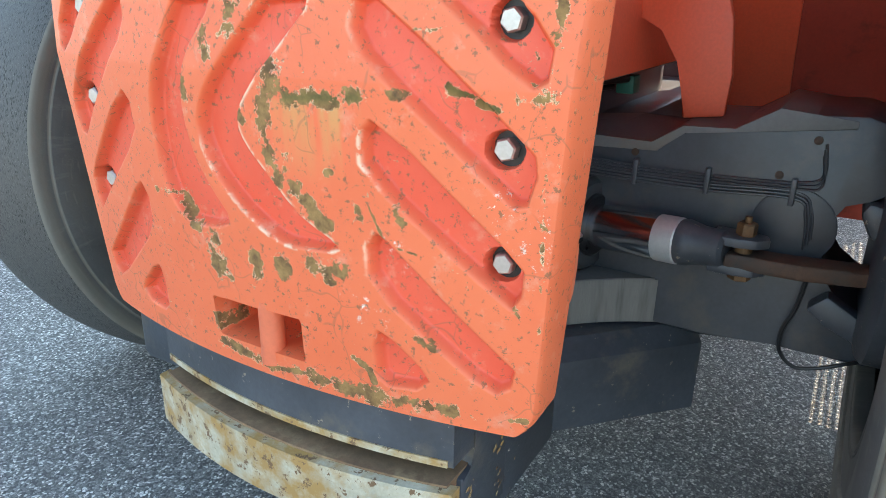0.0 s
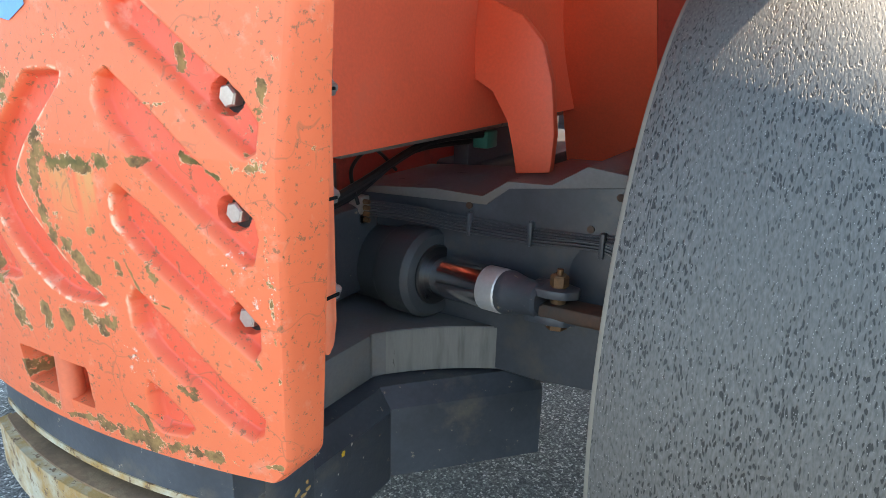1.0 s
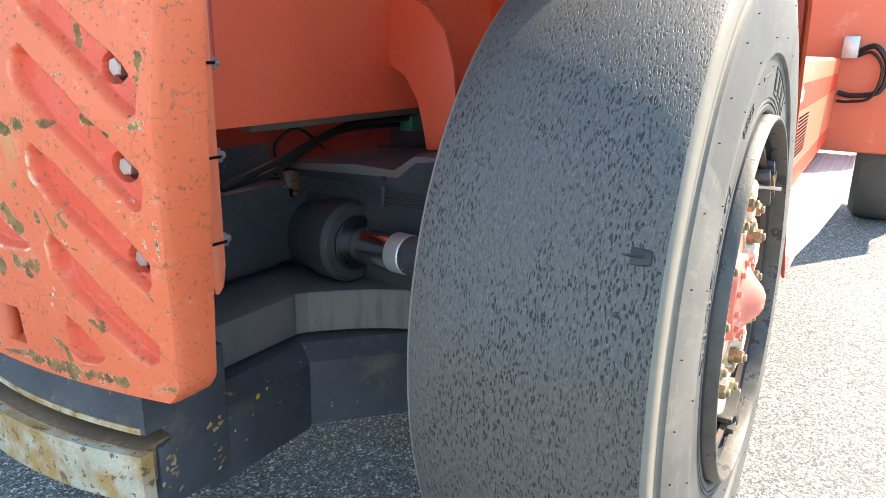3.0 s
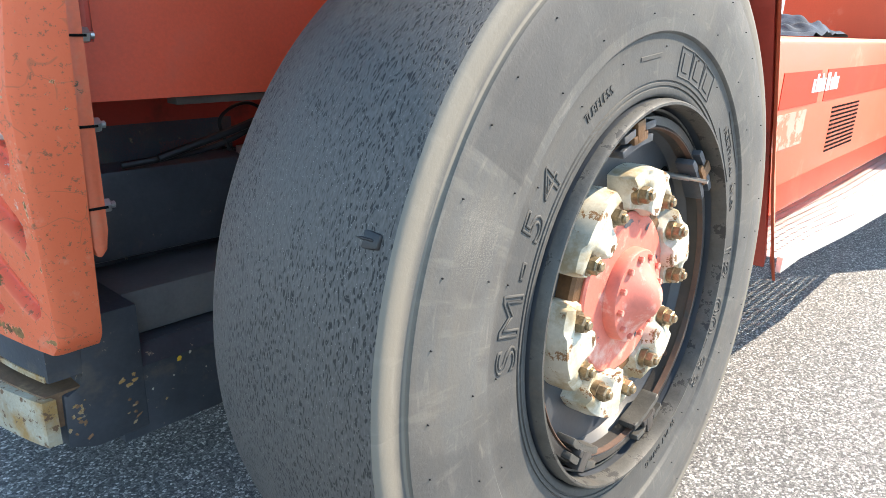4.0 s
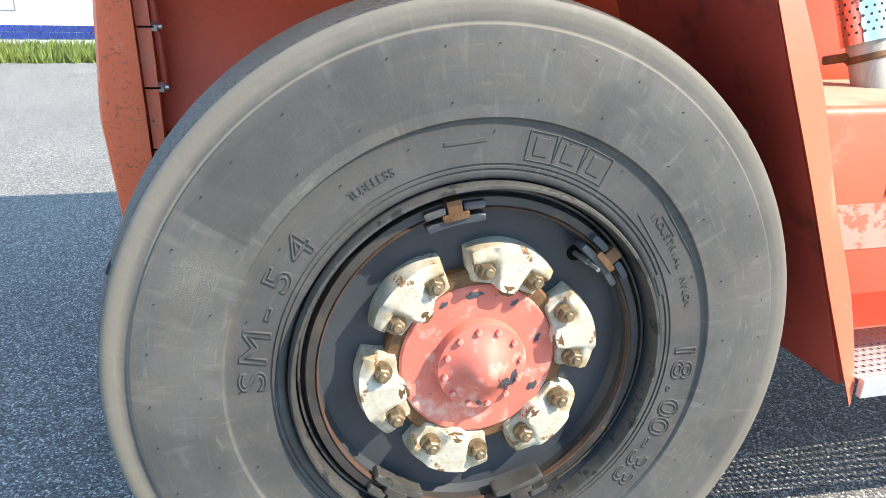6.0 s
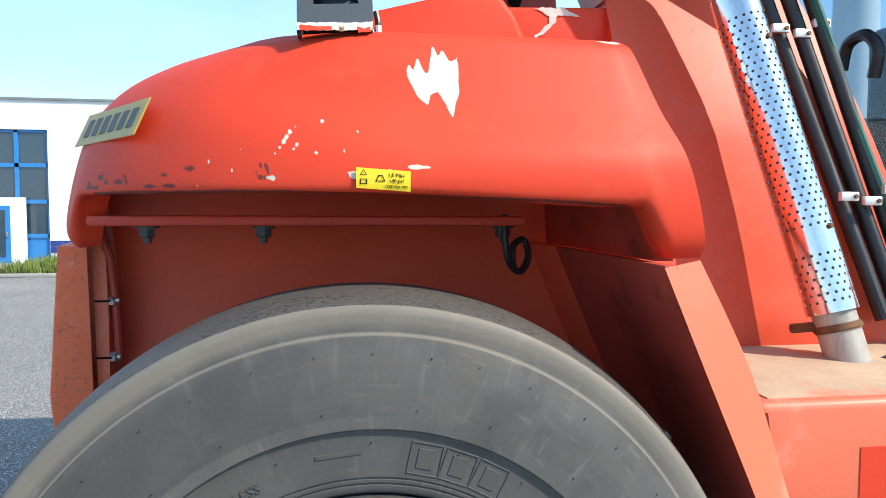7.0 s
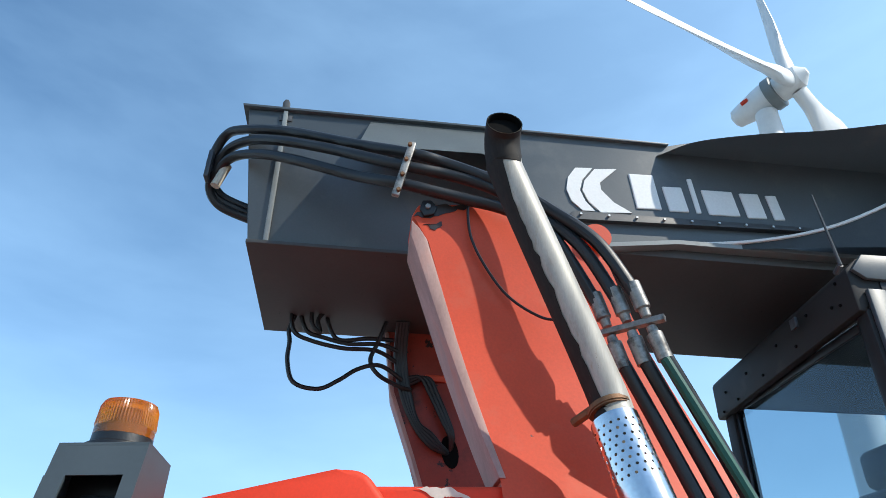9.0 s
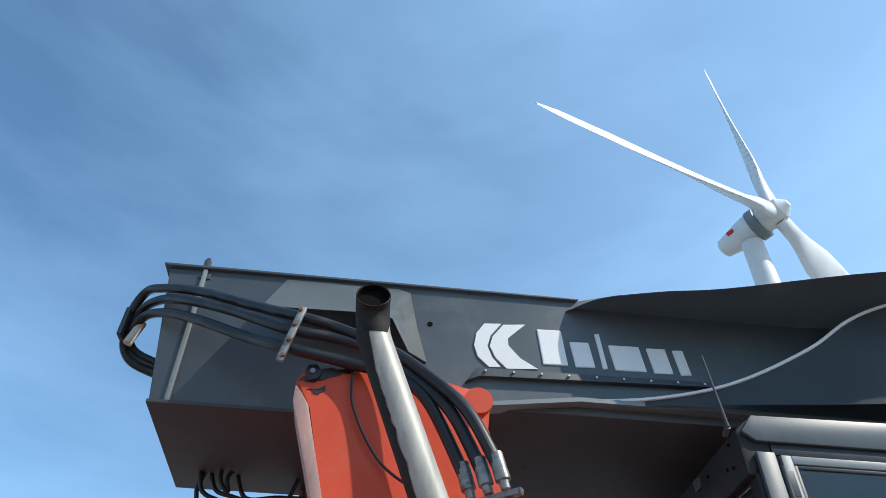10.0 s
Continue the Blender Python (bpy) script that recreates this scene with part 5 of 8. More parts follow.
# brake lines along the axle
for i in range(6):
    bm = bmesh.new()
    z, x = 1.048 - 0.0085 * i, -0.064 - 0.002 * i
    q = 0.006 * i
    tube(bm, [(x, 0.655 + q, z - 0.10 - q) if i > 2 else (x, 0.68, z + 0.11 - q), (x, 0.665 + q, z - 0.04) if i > 2 else (x, 0.672, z + 0.03 - q), (x, 0.73, z + 0.004), (x, 0.95, z - 0.006), (x - 0.008, 1.16, z - 0.004), (x - 0.04, 1.4, z + 0.01), (x - 0.16, 1.75, z + 0.02), (x - 0.3, 1.9, z + 0.05)], 0.0036, 6)
    mpart("brake_line", bm, BLACK, "thin black pipe")
for y in (0.735, 0.95, 1.15):
    bm = bmesh.new()
    box(bm, (-0.084, y - 0.007, 0.99), (-0.055, y + 0.007, 1.062), 0.003)
    mpart("pipe_clip", bm, GRIME, "greasy dark pipe clip")
bm = bmesh.new()
box(bm, (-0.165, 1.5, 0.985), (-0.11, 1.545, 1.075), 0.004)
manifold = mpart("pipe_manifold", bm, STEEL, "small steel pipe block")
for i in range(4):
    bm = bmesh.new()
    hex_bolt(bm, (-0.14, 1.5, 1.0 + 0.02 * i), (0, -1, 0), 0.009, 0.02)
    part("fitting", bm, BRASS_RUST, manifold)
for pts, r in (([(-0.5, 1.45, 1.08), (-0.25, 1.42, 1.15), (0.05, 1.38, 1.24), (0.3, 1.3, 1.25)], 0.014), ([(-0.6, 1.5, 1.06), (-0.3, 1.45, 1.10), (0.0, 1.42, 1.21), (0.3, 1.36, 1.22)], 0.012),
               ([(-0.25, 1.44, 1.08), (-0.28, 1.44, 1.19), (-0.16, 1.45, 1.235), (-0.02, 1.46, 1.15)], 0.006), ([(-0.07, 0.66, 0.80), (-0.08, 0.672, 0.71), (-0.09, 0.694, 0.64), (-0.09, 0.69, 0.58), (-0.09, 0.65, 0.543), (-0.09, 0.598, 0.552), (-0.08, 0.53, 0.58), (-0.04, 0.46, 0.60)], 0.0055)):
    bm = bmesh.new()
    tube(bm, pts, r, 8)
    mpart("hose", bm, HOSE, "black rubber hose")
bm = bmesh.new()
box(bm, (0.28, 1.28, 1.2), (0.36, 1.34, 1.26), 0.006)
mpart("hose_tie", bm, material("green_plastic", (0.02, 0.16, 0.12), 0.5), "green plastic tie on the hoses")
bm = bmesh.new()
box(bm, (0.75, 1.55, 1.05), (0.80, 1.75, 1.22), 0.02)
tube(bm, [(0.75, 1.62, 1.12), (0.70, 1.62, 1.12)], 0.055, 18, straight=True)
mpart("pulley_bracket", bm, DEEP_RED, "red bracket with a steel pin")
bm = bmesh.new()
tube(bm, [(0.85, 1.86, 1.12), (0.85, 1.70, 1.12)], 0.06, 20, straight=True)
mpart("drive_joint", bm, BLACK, "dark shaft joint")
bm = bmesh.new()
box(bm, (0.5, 1.3, 0.5), (3.2, 2.1, 1.1), 0.03)
mpart("chassis_beam", bm, BLACK, "black chassis beam")
# added block, keeps sunlit ground from showing through behind the axle
bm = bmesh.new()
box(bm, (2.10, 1.25, 0.92), (2.18, 2.6, 1.36), 0.01)
mpart("cross_member", bm, BLACK, "black block added to close the bright gap behind the axle")

bm = bmesh.new()
box(bm, (0.46, 1.45, 0.6), (1.4, 1.52, 1.27), 0.01)
mpart("frame_web", bm, BLACK, "black frame web behind the axle")
bm = bmesh.new()
box(bm, (-0.5, 1.30, 1.262), (1.3, 1.36, 1.285), 0.004)
mpart("web_lip", bm, DECK, "dusty lower lip of the housing")
bm = bmesh.new()
box(bm, (-0.78, 1.62, 1.0), (1.4, 1.70, 2.0), 0.0)
mpart("inner_web", bm, MAROON, "dusty red inner frame web")
# wheel housing
def well_wall(bm):
    def f(u, v):
        z = 1.295 + 0.75 * v
        y = 1.2 + 0.03 * math.sin(math.pi * v) - 0.12 * v ** 3
        return (-0.86 + 2.0 * u, y, z + 0.01 * u)
    rows = grid(bm, f, [i / 24 for i in range(25)], [i / 12 for i in range(13)])
    back = [bm.verts.new((r[0].co.x, r[0].co.y + 0.25, r[0].co.z - 0.01)) for r in rows]
    for i in range(24):
        bm.faces.new((rows[i][0], rows[i + 1][0], back[i + 1], back[i]))
    return bm


mpart("housing_wall", well_wall(bmesh.new()), WELL, "red inner wall of the wheel housing")
bm = bmesh.new()
prism(bm, [(1.232, 1.445), (1.20, 1.447), (1.15, 1.42), (1.10, 1.33), (1.072, 1.25), (1.066, 1.172), (0.952, 1.187), (0.946, 1.30), (0.965, 1.45), (1.0, 1.56), (1.07, 1.635), (1.16, 1.675), (1.222, 1.69)], "x", 0.05, 0.085, 0.006)
mpart("gusset", bm, WELL, "red curved gusset plate")
bm = bmesh.new()
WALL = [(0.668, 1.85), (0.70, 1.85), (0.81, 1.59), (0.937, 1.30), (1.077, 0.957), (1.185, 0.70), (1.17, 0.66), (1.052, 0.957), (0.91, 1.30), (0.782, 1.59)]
# one wall in two colours: dark maroon outside, brighter red further in
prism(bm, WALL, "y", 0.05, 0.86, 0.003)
mpart("housing_front", bm, MAROON, "dark maroon sloping front wall of the wheel housing")
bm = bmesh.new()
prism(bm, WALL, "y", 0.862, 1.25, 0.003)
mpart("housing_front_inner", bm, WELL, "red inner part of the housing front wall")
LEFT = [(0.66, 0.027, 1.846), (0.772, 0.027, 1.59), (0.90, 0.027, 1.30), (1.042, 0.024, 0.957), (1.175, 0.002, 0.615)]
RIGHT = [(0.79, 0.11, 1.856), (0.925, 0.10, 1.58), (1.02, 0.065, 1.255), (1.13, 0.045, 0.962), (1.205, 0.03, 0.675)]
bm = bmesh.new()
lv, rv = smooth_path(LEFT, 4), smooth_path(RIGHT, 4)
rows = [[bm.verts.new(p) for p in (a, b, b + Vector((0.004, 0.012, 0)), a + Vector((0.006, 0.012, 0)))] for a, b in zip(lv, rv)]
for r0, r1 in zip(rows, rows[1:]):
    for k in range(4):
        bm.faces.new((r0[k], r1[k], r1[(k + 1) % 4], r0[(k + 1) % 4]))
bm.faces.new(rows[0][::-1]), bm.faces.new(rows[-1])
mpart("mudguard_edge", bm, BOXRED, "bleached orange edge plate of the mudguard")
bm = bmesh.new()
prism(bm, [(0.70, 2.03), (0.76, 2.03), (0.79, 1.845), (0.735, 1.845)], "y", 0.24, 1.25, 0.004)
mpart("housing_front_top", bm, MAROON, "upper end of the housing front wall")
bm = bmesh.new()
prism(bm, [(-0.62, 0.62), (-0.82, 1.0), (-0.84, 1.22), (0.72, 1.22), (0.70, 0.17), (-0.1, 0.17), (-0.36, 0.28)], "z", 2.035, 2.05, 0.0)
mpart("housing_roof", bm, WELL, "dusty red roof of the wheel housing")
bm = bmesh.new()
box(bm, (-0.76, 0.62, 1.925), (0.50, 0.72, 1.955), 0.008)
rail = mpart("mounting_rail", bm, DEEP_RED, "dusty red mounting rail")
for x in (-0.61, -0.283, 0.44):
    bm = bmesh.new()
    tube(bm, [(x, 0.67, 1.926), (x, 0.67, 1.918)], 0.034, 18, straight=True)
    hex_bolt(bm, (x, 0.67, 1.919), (0, 0, -1), 0.024, 0.028)
    tube(bm, [(x, 0.67, 1.892), (x, 0.67, 1.875)], 0.012, 10, straight=True)
    part("bolt", bm, DARK_GREY, rail, "dark bolt with washer")
bm = bmesh.new()
tube(bm, [(0.44, 0.64, 1.96), (0.44, 0.63, 1.87), (0.455, 0.63, 1.81), (0.49, 0.64, 1.785), (0.52, 0.66, 1.83), (0.51, 0.68, 1.88), (0.47, 0.66, 1.86), (0.47, 0.65, 1.80)], 0.011, 8)
mpart("wire_loop", bm, HOSE, "black loop of cable")

bm = bmesh.new()
tube(bm, [(-0.86, 1.03, 1.99), (-0.858, 1.04, 1.92), (-0.85, 1.05, 1.85), (-0.838, 1.06, 1.78), (-0.826, 1.07, 1.6), (-0.822, 1.075, 1.45)], 0.015, 10)
mpart("edge_trim", bm, MAROON, "thick maroon edge trim of the housing")

# ---- moulded mudguard and hood ----
PLAN = smooth_path([(0.825, 0.125, 0), (0.5, 0.112, 0), (0.2, 0.11, 0), (-0.1, 0.125, 0), (-0.35, 0.20, 0), (-0.56, 0.345, 0), (-0.73, 0.53, 0), (-0.85, 0.73, 0), (-0.92, 0.92, 0), (-0.98, 1.2, 0), (-1.01, 1.68, 0), (-0.98, 2.16, 0), (-0.92, 2.44, 0), (-0.85, 2.63, 0), (-0.73, 2.83, 0), (-0.56, 3.015, 0), (-0.35, 3.16, 0), (-0.1, 3.235, 0), (0.2, 3.25, 0), (0.5, 3.248, 0), (0.825, 3.235, 0)], 26)
SIDE = [(0.0, 0.045), (0.014, 0.006), (0.10, 0.015), (0.22, 0.085), (0.365, 0.148), (0.40, 0.18), (0.416, 0.22), (0.428, 0.30), (0.47, 0.8)]
REAR = [(0.0, 0.035), (0.02, 0.004), (0.19, 0.06), (0.31, 0.15), (0.385, 0.27), (0.43, 0.40), (0.46, 0.50), (0.475, 0.62), (0.49, 1.0)]


SIDE = [(q.x, q.y) for q in smooth_path([(*p, 0) for p in SIDE], 8)]
REAR = [(q.x, q.y) for q in smooth_path([(*p, 0) for p in REAR], 8)]


def hood_shape(p, v):
    """Rise and inset of the shell at a plan point, v from 0 at the lower edge to 1 on top."""
    w = smoothstep(0.15, -0.6, p.x)
    k = v * (len(SIDE) - 1)
    i = min(int(k), len(SIDE) - 2)
    f = k - i
    rise = (SIDE[i][0] * (1 - f) + SIDE[i + 1][0] * f) * (1 - w) + (REAR[i][0] * (1 - f) + REAR[i + 1][0] * f) * w
    inset = (SIDE[i][1] * (1 - f) + SIDE[i + 1][1] * f) * (1 - w) + (REAR[i][1] * (1 - f) + REAR[i + 1][1] * f) * w
    return rise, inset


def low_edge(p):
    front = smoothstep(0.66, 0.735, p.x)
    rear = smoothstep(0.56, 0.74, min(p.y, 3.36 - p.y))
    return 2.012 - 0.03 * smoothstep(0.0, 0.6, p.x) - 0.125 * front - 0.155 * rear


def shell_point(p, v):
    base = low_edge(p)
    rise, inset = hood_shape(p, v)
    spine = Vector((max(-0.2, min(0.62, p.x)), max(1.25, min(2.11, p.y)), 0))
    d = spine - Vector((p.x, p.y, 0))
    L = d.length
    q = Vector((p.x, p.y, 0)) + d / L * min(inset, L * 0.97)
    z = base * (1 - smoothstep(0, 0.3, v)) + 2.0 * smoothstep(0, 0.3, v) + rise
    # front edge leans back in a straight line from its foot
    if p.x > 0.6:
        q.x -= smoothstep(0.6, 0.82, p.x) * 0.225 * max(0.0, z - 1.865)
    return (q.x, q.y, z)


CHIPS = [
    [(0.098, 2.298), (0.108, 2.322), (0.117, 2.303), (0.128, 2.340), (0.136, 2.318), (0.143, 2.300), (0.152, 2.296), (0.158, 2.330), (0.166, 2.374), (0.178, 2.340), (0.19, 2.362), (0.205, 2.328), (0.226, 2.342), (0.224, 2.252), (0.212, 2.215), (0.205, 2.182), (0.19, 2.222), (0.172, 2.252), (0.158, 2.246), (0.148, 2.216), (0.125, 2.238)],
    [(0.60, 2.414), (0.66, 2.420), (0.66, 2.402), (0.61, 2.402)],
    [(-0.205, 2.082), (-0.15, 2.162), (-0.17, 2.152), (-0.215, 2.072)], [(-0.10, 2.177), (-0.085, 2.182), (-0.10, 2.157)], [(-0.12, 2.097), (-0.09, 2.112), (-0.115, 2.087)], [(-0.09, 2.067), (-0.08, 2.082), (-0.095, 2.057)],
    [(-0.04, 2.057), (0.06, 2.062), (0.06, 2.047), (-0.03, 2.042)], [(-0.33, 2.042), (-0.32, 2.062), (-0.34, 2.032)], [(-0.02, 2.152), (-0.01, 2.157), (-0.015, 2.142)], [(-0.23, 2.047), (-0.19, 2.052), (-0.2, 2.037)],
    [(-0.19, 2.115), (-0.165, 2.15), (-0.175, 2.12), (-0.195, 2.098)], [(-0.165, 2.10), (-0.14, 2.14), (-0.15, 2.108)], [(-0.36, 2.075), (-0.345, 2.09), (-0.352, 2.07)], [(-0.30, 2.06), (-0.285, 2.078), (-0.295, 2.052)], [(-0.055, 2.10), (-0.035, 2.115), (-0.05, 2.092)], [(-0.39, 2.03), (-0.36, 2.036), (-0.375, 2.024)], [(0.09, 2.072), (0.15, 2.076), (0.145, 2.066), (0.10, 2.062)], [(-0.28, 2.11), (-0.268, 2.12), (-0.275, 2.105)],
]


# scrapes, and two long dark lines that follow the shell's lower edge
SCRAPES_AND_EDGE = [([(-0.713, 2.04), (-0.678, 2.049), (-0.66, 2.062), (-0.643, 2.060), (-0.62, 2.068), (-0.60, 2.06)], 0.0014), ([(-0.72, 2.025), (-0.70, 2.03), (-0.68, 2.026), (-0.66, 2.035), (-0.63, 2.033), (-0.60, 2.04)], 0.0014), ([(-0.66, 2.062), (-0.655, 2.045), (-0.63, 2.033)], 0.001),
           ([(-0.585, 2.058), (-0.562, 2.07), (-0.545, 2.06)], 0.0014), ([(-0.60, 2.04), (-0.57, 2.032), (-0.54, 2.036), (-0.51, 2.028), (-0.47, 2.031), (-0.43, 2.024)], 0.0013), ([(-0.423, 2.064), (-0.395, 2.066), (-0.355, 2.057)], 0.0012), ([(-0.33, 2.06), (-0.29, 2.05)], 0.0012), ([(-0.57, 2.032), (-0.575, 2.05), (-0.585, 2.058)], 0.001),
           ([(-0.24, 2.06), (-0.225, 2.078), (-0.21, 2.062), (-0.222, 2.04), (-0.24, 2.05)], 0.001), ([(-0.69, 2.012), (-0.55, 2.014), (-0.45, 2.012), (-0.3, 2.014), (-0.2, 2.012)], 0.0022), ([(-0.2, 2.014), (0.1, 2.006), (0.4, 1.997), (0.62, 1.985)], 0.0014), ([(-0.52, 2.1), (-0.50, 2.105)], 0.0015), ([(-0.48, 2.05), (-0.46, 2.052), (-0.445, 2.045)], 0.0012)]


def shell_paint():
    m = RED.copy()
    m.name = "red_shell_paint"
    n, l = m.node_tree.nodes, m.node_tree.links
    b = n["Principled BSDF"]
    old = b.inputs["Base Color"].links[0].from_socket
    a, t, co = n.new("ShaderNodeAttribute"), n.new("ShaderNodeTexNoise"), n.new("ShaderNodeTexCoord")
    a.attribute_name = "chip"
    t.inputs["Scale"].default_value, t.inputs["Detail"].default_value = 45, 6
    l.new(co.outputs["Object"], t.inputs["Vector"])
    s, r, x = n.new("ShaderNodeMath"), n.new("ShaderNodeMapRange"), n.new("ShaderNodeMixRGB")
    l.new(a.outputs["Fac"], s.inputs[0])
    k = n.new("ShaderNodeMath")
    k.operation, k.inputs[1].default_value = "MULTIPLY_ADD", 0.55
    k.inputs[2].default_value = -0.275
    l.new(t.outputs["Fac"], k.inputs[0]), l.new(k.outputs[0], s.inputs[1])
    r.inputs["From Min"].default_value, r.inputs["From Max"].default_value = 0.48, 0.54
    l.new(s.outputs[0], r.inputs["Value"]), l.new(r.outputs["Result"], x.inputs[0])
    l.new(old, x.inputs[1])
    x.inputs[2].default_value = (0.6, 0.55, 0.45, 1)
    sc, sr, sx, sa = n.new("ShaderNodeAttribute"), n.new("ShaderNodeMapRange"), n.new("ShaderNodeMixRGB"), n.new("ShaderNodeMath")
    sc.attribute_name = "scrape_and_edge"
    l.new(sc.outputs["Fac"], sa.inputs[0]), l.new(k.outputs[0], sa.inputs[1])
    sr.inputs["From Min"].default_value, sr.inputs["From Max"].default_value, sr.inputs["To Max"].default_value = 0.42, 0.6, 0.85
    l.new(sa.outputs[0], sr.inputs["Value"]), l.new(sr.outputs["Result"], sx.inputs[0]), l.new(x.outputs[0], sx.inputs[1])
    sx.inputs[2].default_value = (0.1, 0.03, 0.028, 1)
    l.new(sx.outputs[0], b.inputs["Base Color"])
    return m


def build_shell():
    bm = bmesh.new()
    nv = 72
    vs = [(i / nv) for i in range(nv + 1)]
    dense = []
    for a, b in zip(PLAN, PLAN[1:]):
        k = 3 if -0.4 < a.x < 0.3 and a.y < 0.5 else 1
        dense += [a.lerp(b, i / k) for i in range(k)]
    dense.append(PLAN[-1])
    rows = grid(bm, lambda p, v: shell_point(p, v), dense, vs)
    inner = [bm.verts.new(r[0].co + (Vector((0, 0.05, 0.004)) if r[0].co.y < 0.5 else Vector((0, -0.05, 0.004)) if r[0].co.y > 2.86 else Vector((0.05, 0.02, 0.004)))) for r in rows]
    inner2 = [bm.verts.new(v.co + Vector((0, 0.02, 0.08))) for v in inner]
    for i in range(len(rows) - 1):
        bm.faces.new((rows[i][0], rows[i + 1][0], inner[i + 1], inner[i]))
        bm.faces.new((inner[i], inner[i + 1], inner2[i + 1], inner2[i]))
    # front end wall
    end = [bm.verts.new((v.co.x + 0.002, max(v.co.y, 0.5) + 0.5, v.co.z)) for v in rows[0]]
    for j in range(nv):
        bm.faces.new((rows[0][j], rows[0][j + 1], end[j + 1], end[j]))
    end = [bm.verts.new((v.co.x + 0.002, min(v.co.y, 2.86) - 0.5, v.co.z)) for v in rows[-1]]
    for j in range(nv):
        bm.faces.new((rows[-1][j], end[j], end[j + 1], rows[-1][j + 1]))
    me = bpy.data.meshes.new("mudguard_shell")
    bmesh.ops.recalc_face_normals(bm, faces=bm.faces[:])
    bm.to_mesh(me)
    bm.free()
    co = np.array([v.co for v in me.vertices])
    chip = np.zeros(len(co))
    near = co[:, 1] < 0.6
    for poly in CHIPS:
        d = poly_dist(co[:, 0], co[:, 2], poly)
        chip = np.maximum(chip, np.where(near, np.clip(0.5 - d / 0.012, 0, 1), 0))
    scrape_and_edge = np.zeros(len(co))
    for line, r in SCRAPES_AND_EDGE:
        scrape_and_edge = np.maximum(scrape_and_edge, np.where(co[:, 1] < 0.9, np.clip(1.05 - line_dist(co[:, 0], co[:, 2], line) / (2.0 * r + 0.0035), 0, 1), 0))
    me.attributes.new("scrape_and_edge", "FLOAT", "POINT").data.foreach_set("value", scrape_and_edge.astype(np.float32))
    me.attributes.new("chip", "FLOAT", "POINT").data.foreach_set("value", chip.astype(np.float32))
    me.materials.append(shell_paint())
    for p in me.polygons:
        p.use_smooth = True
    me.set_sharp_from_angle(angle=radians(40))
    ob = new("mudguard_shell", me)
    ob.parent, ob.matrix_parent_inverse = machine, world_of(machine).inverted()
    return tagged(ob, "rounded red mudguard and hood shell with white paint chips")


shell = build_shell()


# raised hood between the shell and the boom supports
bm = bmesh.new()
prism(bm, [(-0.42, 2.44), (-0.30, 2.525), (-0.10, 2.603), (0.03, 2.645), (0.40, 2.742), (0.45, 2.75), (0.50, 2.735), (0.56, 2.66), (0.615, 2.54), (0.63, 2.44)], "y", 0.99, 2.37, 0.03, 4)
mpart("hood", bm, RED, "raised red engine hood", 40)
bm = bmesh.new()
prism(bm, [(0.46, 2.44), (0.48, 2.725), (0.96, 2.745), (1.01, 2.735), (1.03, 2.70), (1.09, 2.44)], "y", 1.11, 2.25, 0.025, 3)
hood_front = mpart("hood_front", bm, RED, "red hood panel with a flaked patch", 40)
FLAKE = material("bare_primer", (0.6, 0.56, 0.48), 0.7, vary=0.1, scale=20, bump=0.2)


def ragged(bm, pts, y, jag=0.008, n=5, t=0.002, seed=1):
    """A thin patch with a torn outline, in the xz plane."""
    rnd = random.Random(seed)
    out = []
    for (ax, az), (bx, bz) in zip(pts, pts[1:] + pts[:1]):
        for i in range(n):
            k = i / n
            out.append((ax + (bx - ax) * k + rnd.uniform(-jag, jag), az + (bz - az) * k + rnd.uniform(-jag, jag)))
    return prism(bm, out, "y", y, y + t)


bm = bmesh.new()
ragged(bm, [(0.655, 2.722), (0.70, 2.73), (0.77, 2.728), (0.835, 2.70), (0.77, 2.703), (0.745, 2.70), (0.735, 2.672), (0.70, 2.635), (0.655, 2.61), (0.66, 2.622), (0.71, 2.668), (0.715, 2.697)], 1.1065, 0.004, 4)
part("flaked_patch", bm, FLAKE, hood_front, "pale flaked paint patch", 0)

# boom supports
ARM = [(0.60, 3.86), (0.63, 3.93), (0.82, 3.945), (1.0, 3.955), (1.17, 3.94), (1.30, 3.905), (1.40, 3.885), (1.455, 3.84), (1.45, 3.78), (1.43, 3.70), (1.55, 3.33), (1.845, 2.50), (1.96, 2.08), (2.04, 1.5), (0.95, 1.5), (0.95, 2.2), (0.94, 2.80), (0.69, 3.746)]
FLARE = [(1.49, -0.49), (1.93, -0.40), (2.3, -0.31), (2.6, -0.20), (2.85, -0.10), (3.1, -0.04), (3.4, 0.0), (4.0, 0.0)]


def flared(bm):
    """Bends a support plate outwards towards its foot."""
    for k in range(14):
        z = 1.6 + 0.13 * k
        bmesh.ops.bisect_plane(bm, geom=bm.verts[:] + bm.edges[:] + bm.faces[:], plane_co=(0, 0, z), plane_no=(0, 0, 1))
    for v in bm.verts:
        v.co.y += lerp_table(FLARE, v.co.z)
    return bm


FAR_ARM = [(0.56, 3.965), (0.88, 3.965), (0.915, 3.925), (0.985, 3.90), (1.04, 3.86), (1.10, 3.80), (1.18, 3.49), (1.215, 3.19), (1.30, 2.6), (1.5, 1.5), (1.1, 1.5), (0.95, 2.6), (0.75, 3.2), (0.61, 3.58)]
bm = bmesh.new()
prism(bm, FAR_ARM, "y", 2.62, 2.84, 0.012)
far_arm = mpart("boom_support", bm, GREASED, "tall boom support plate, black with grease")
bm = bmesh.new()
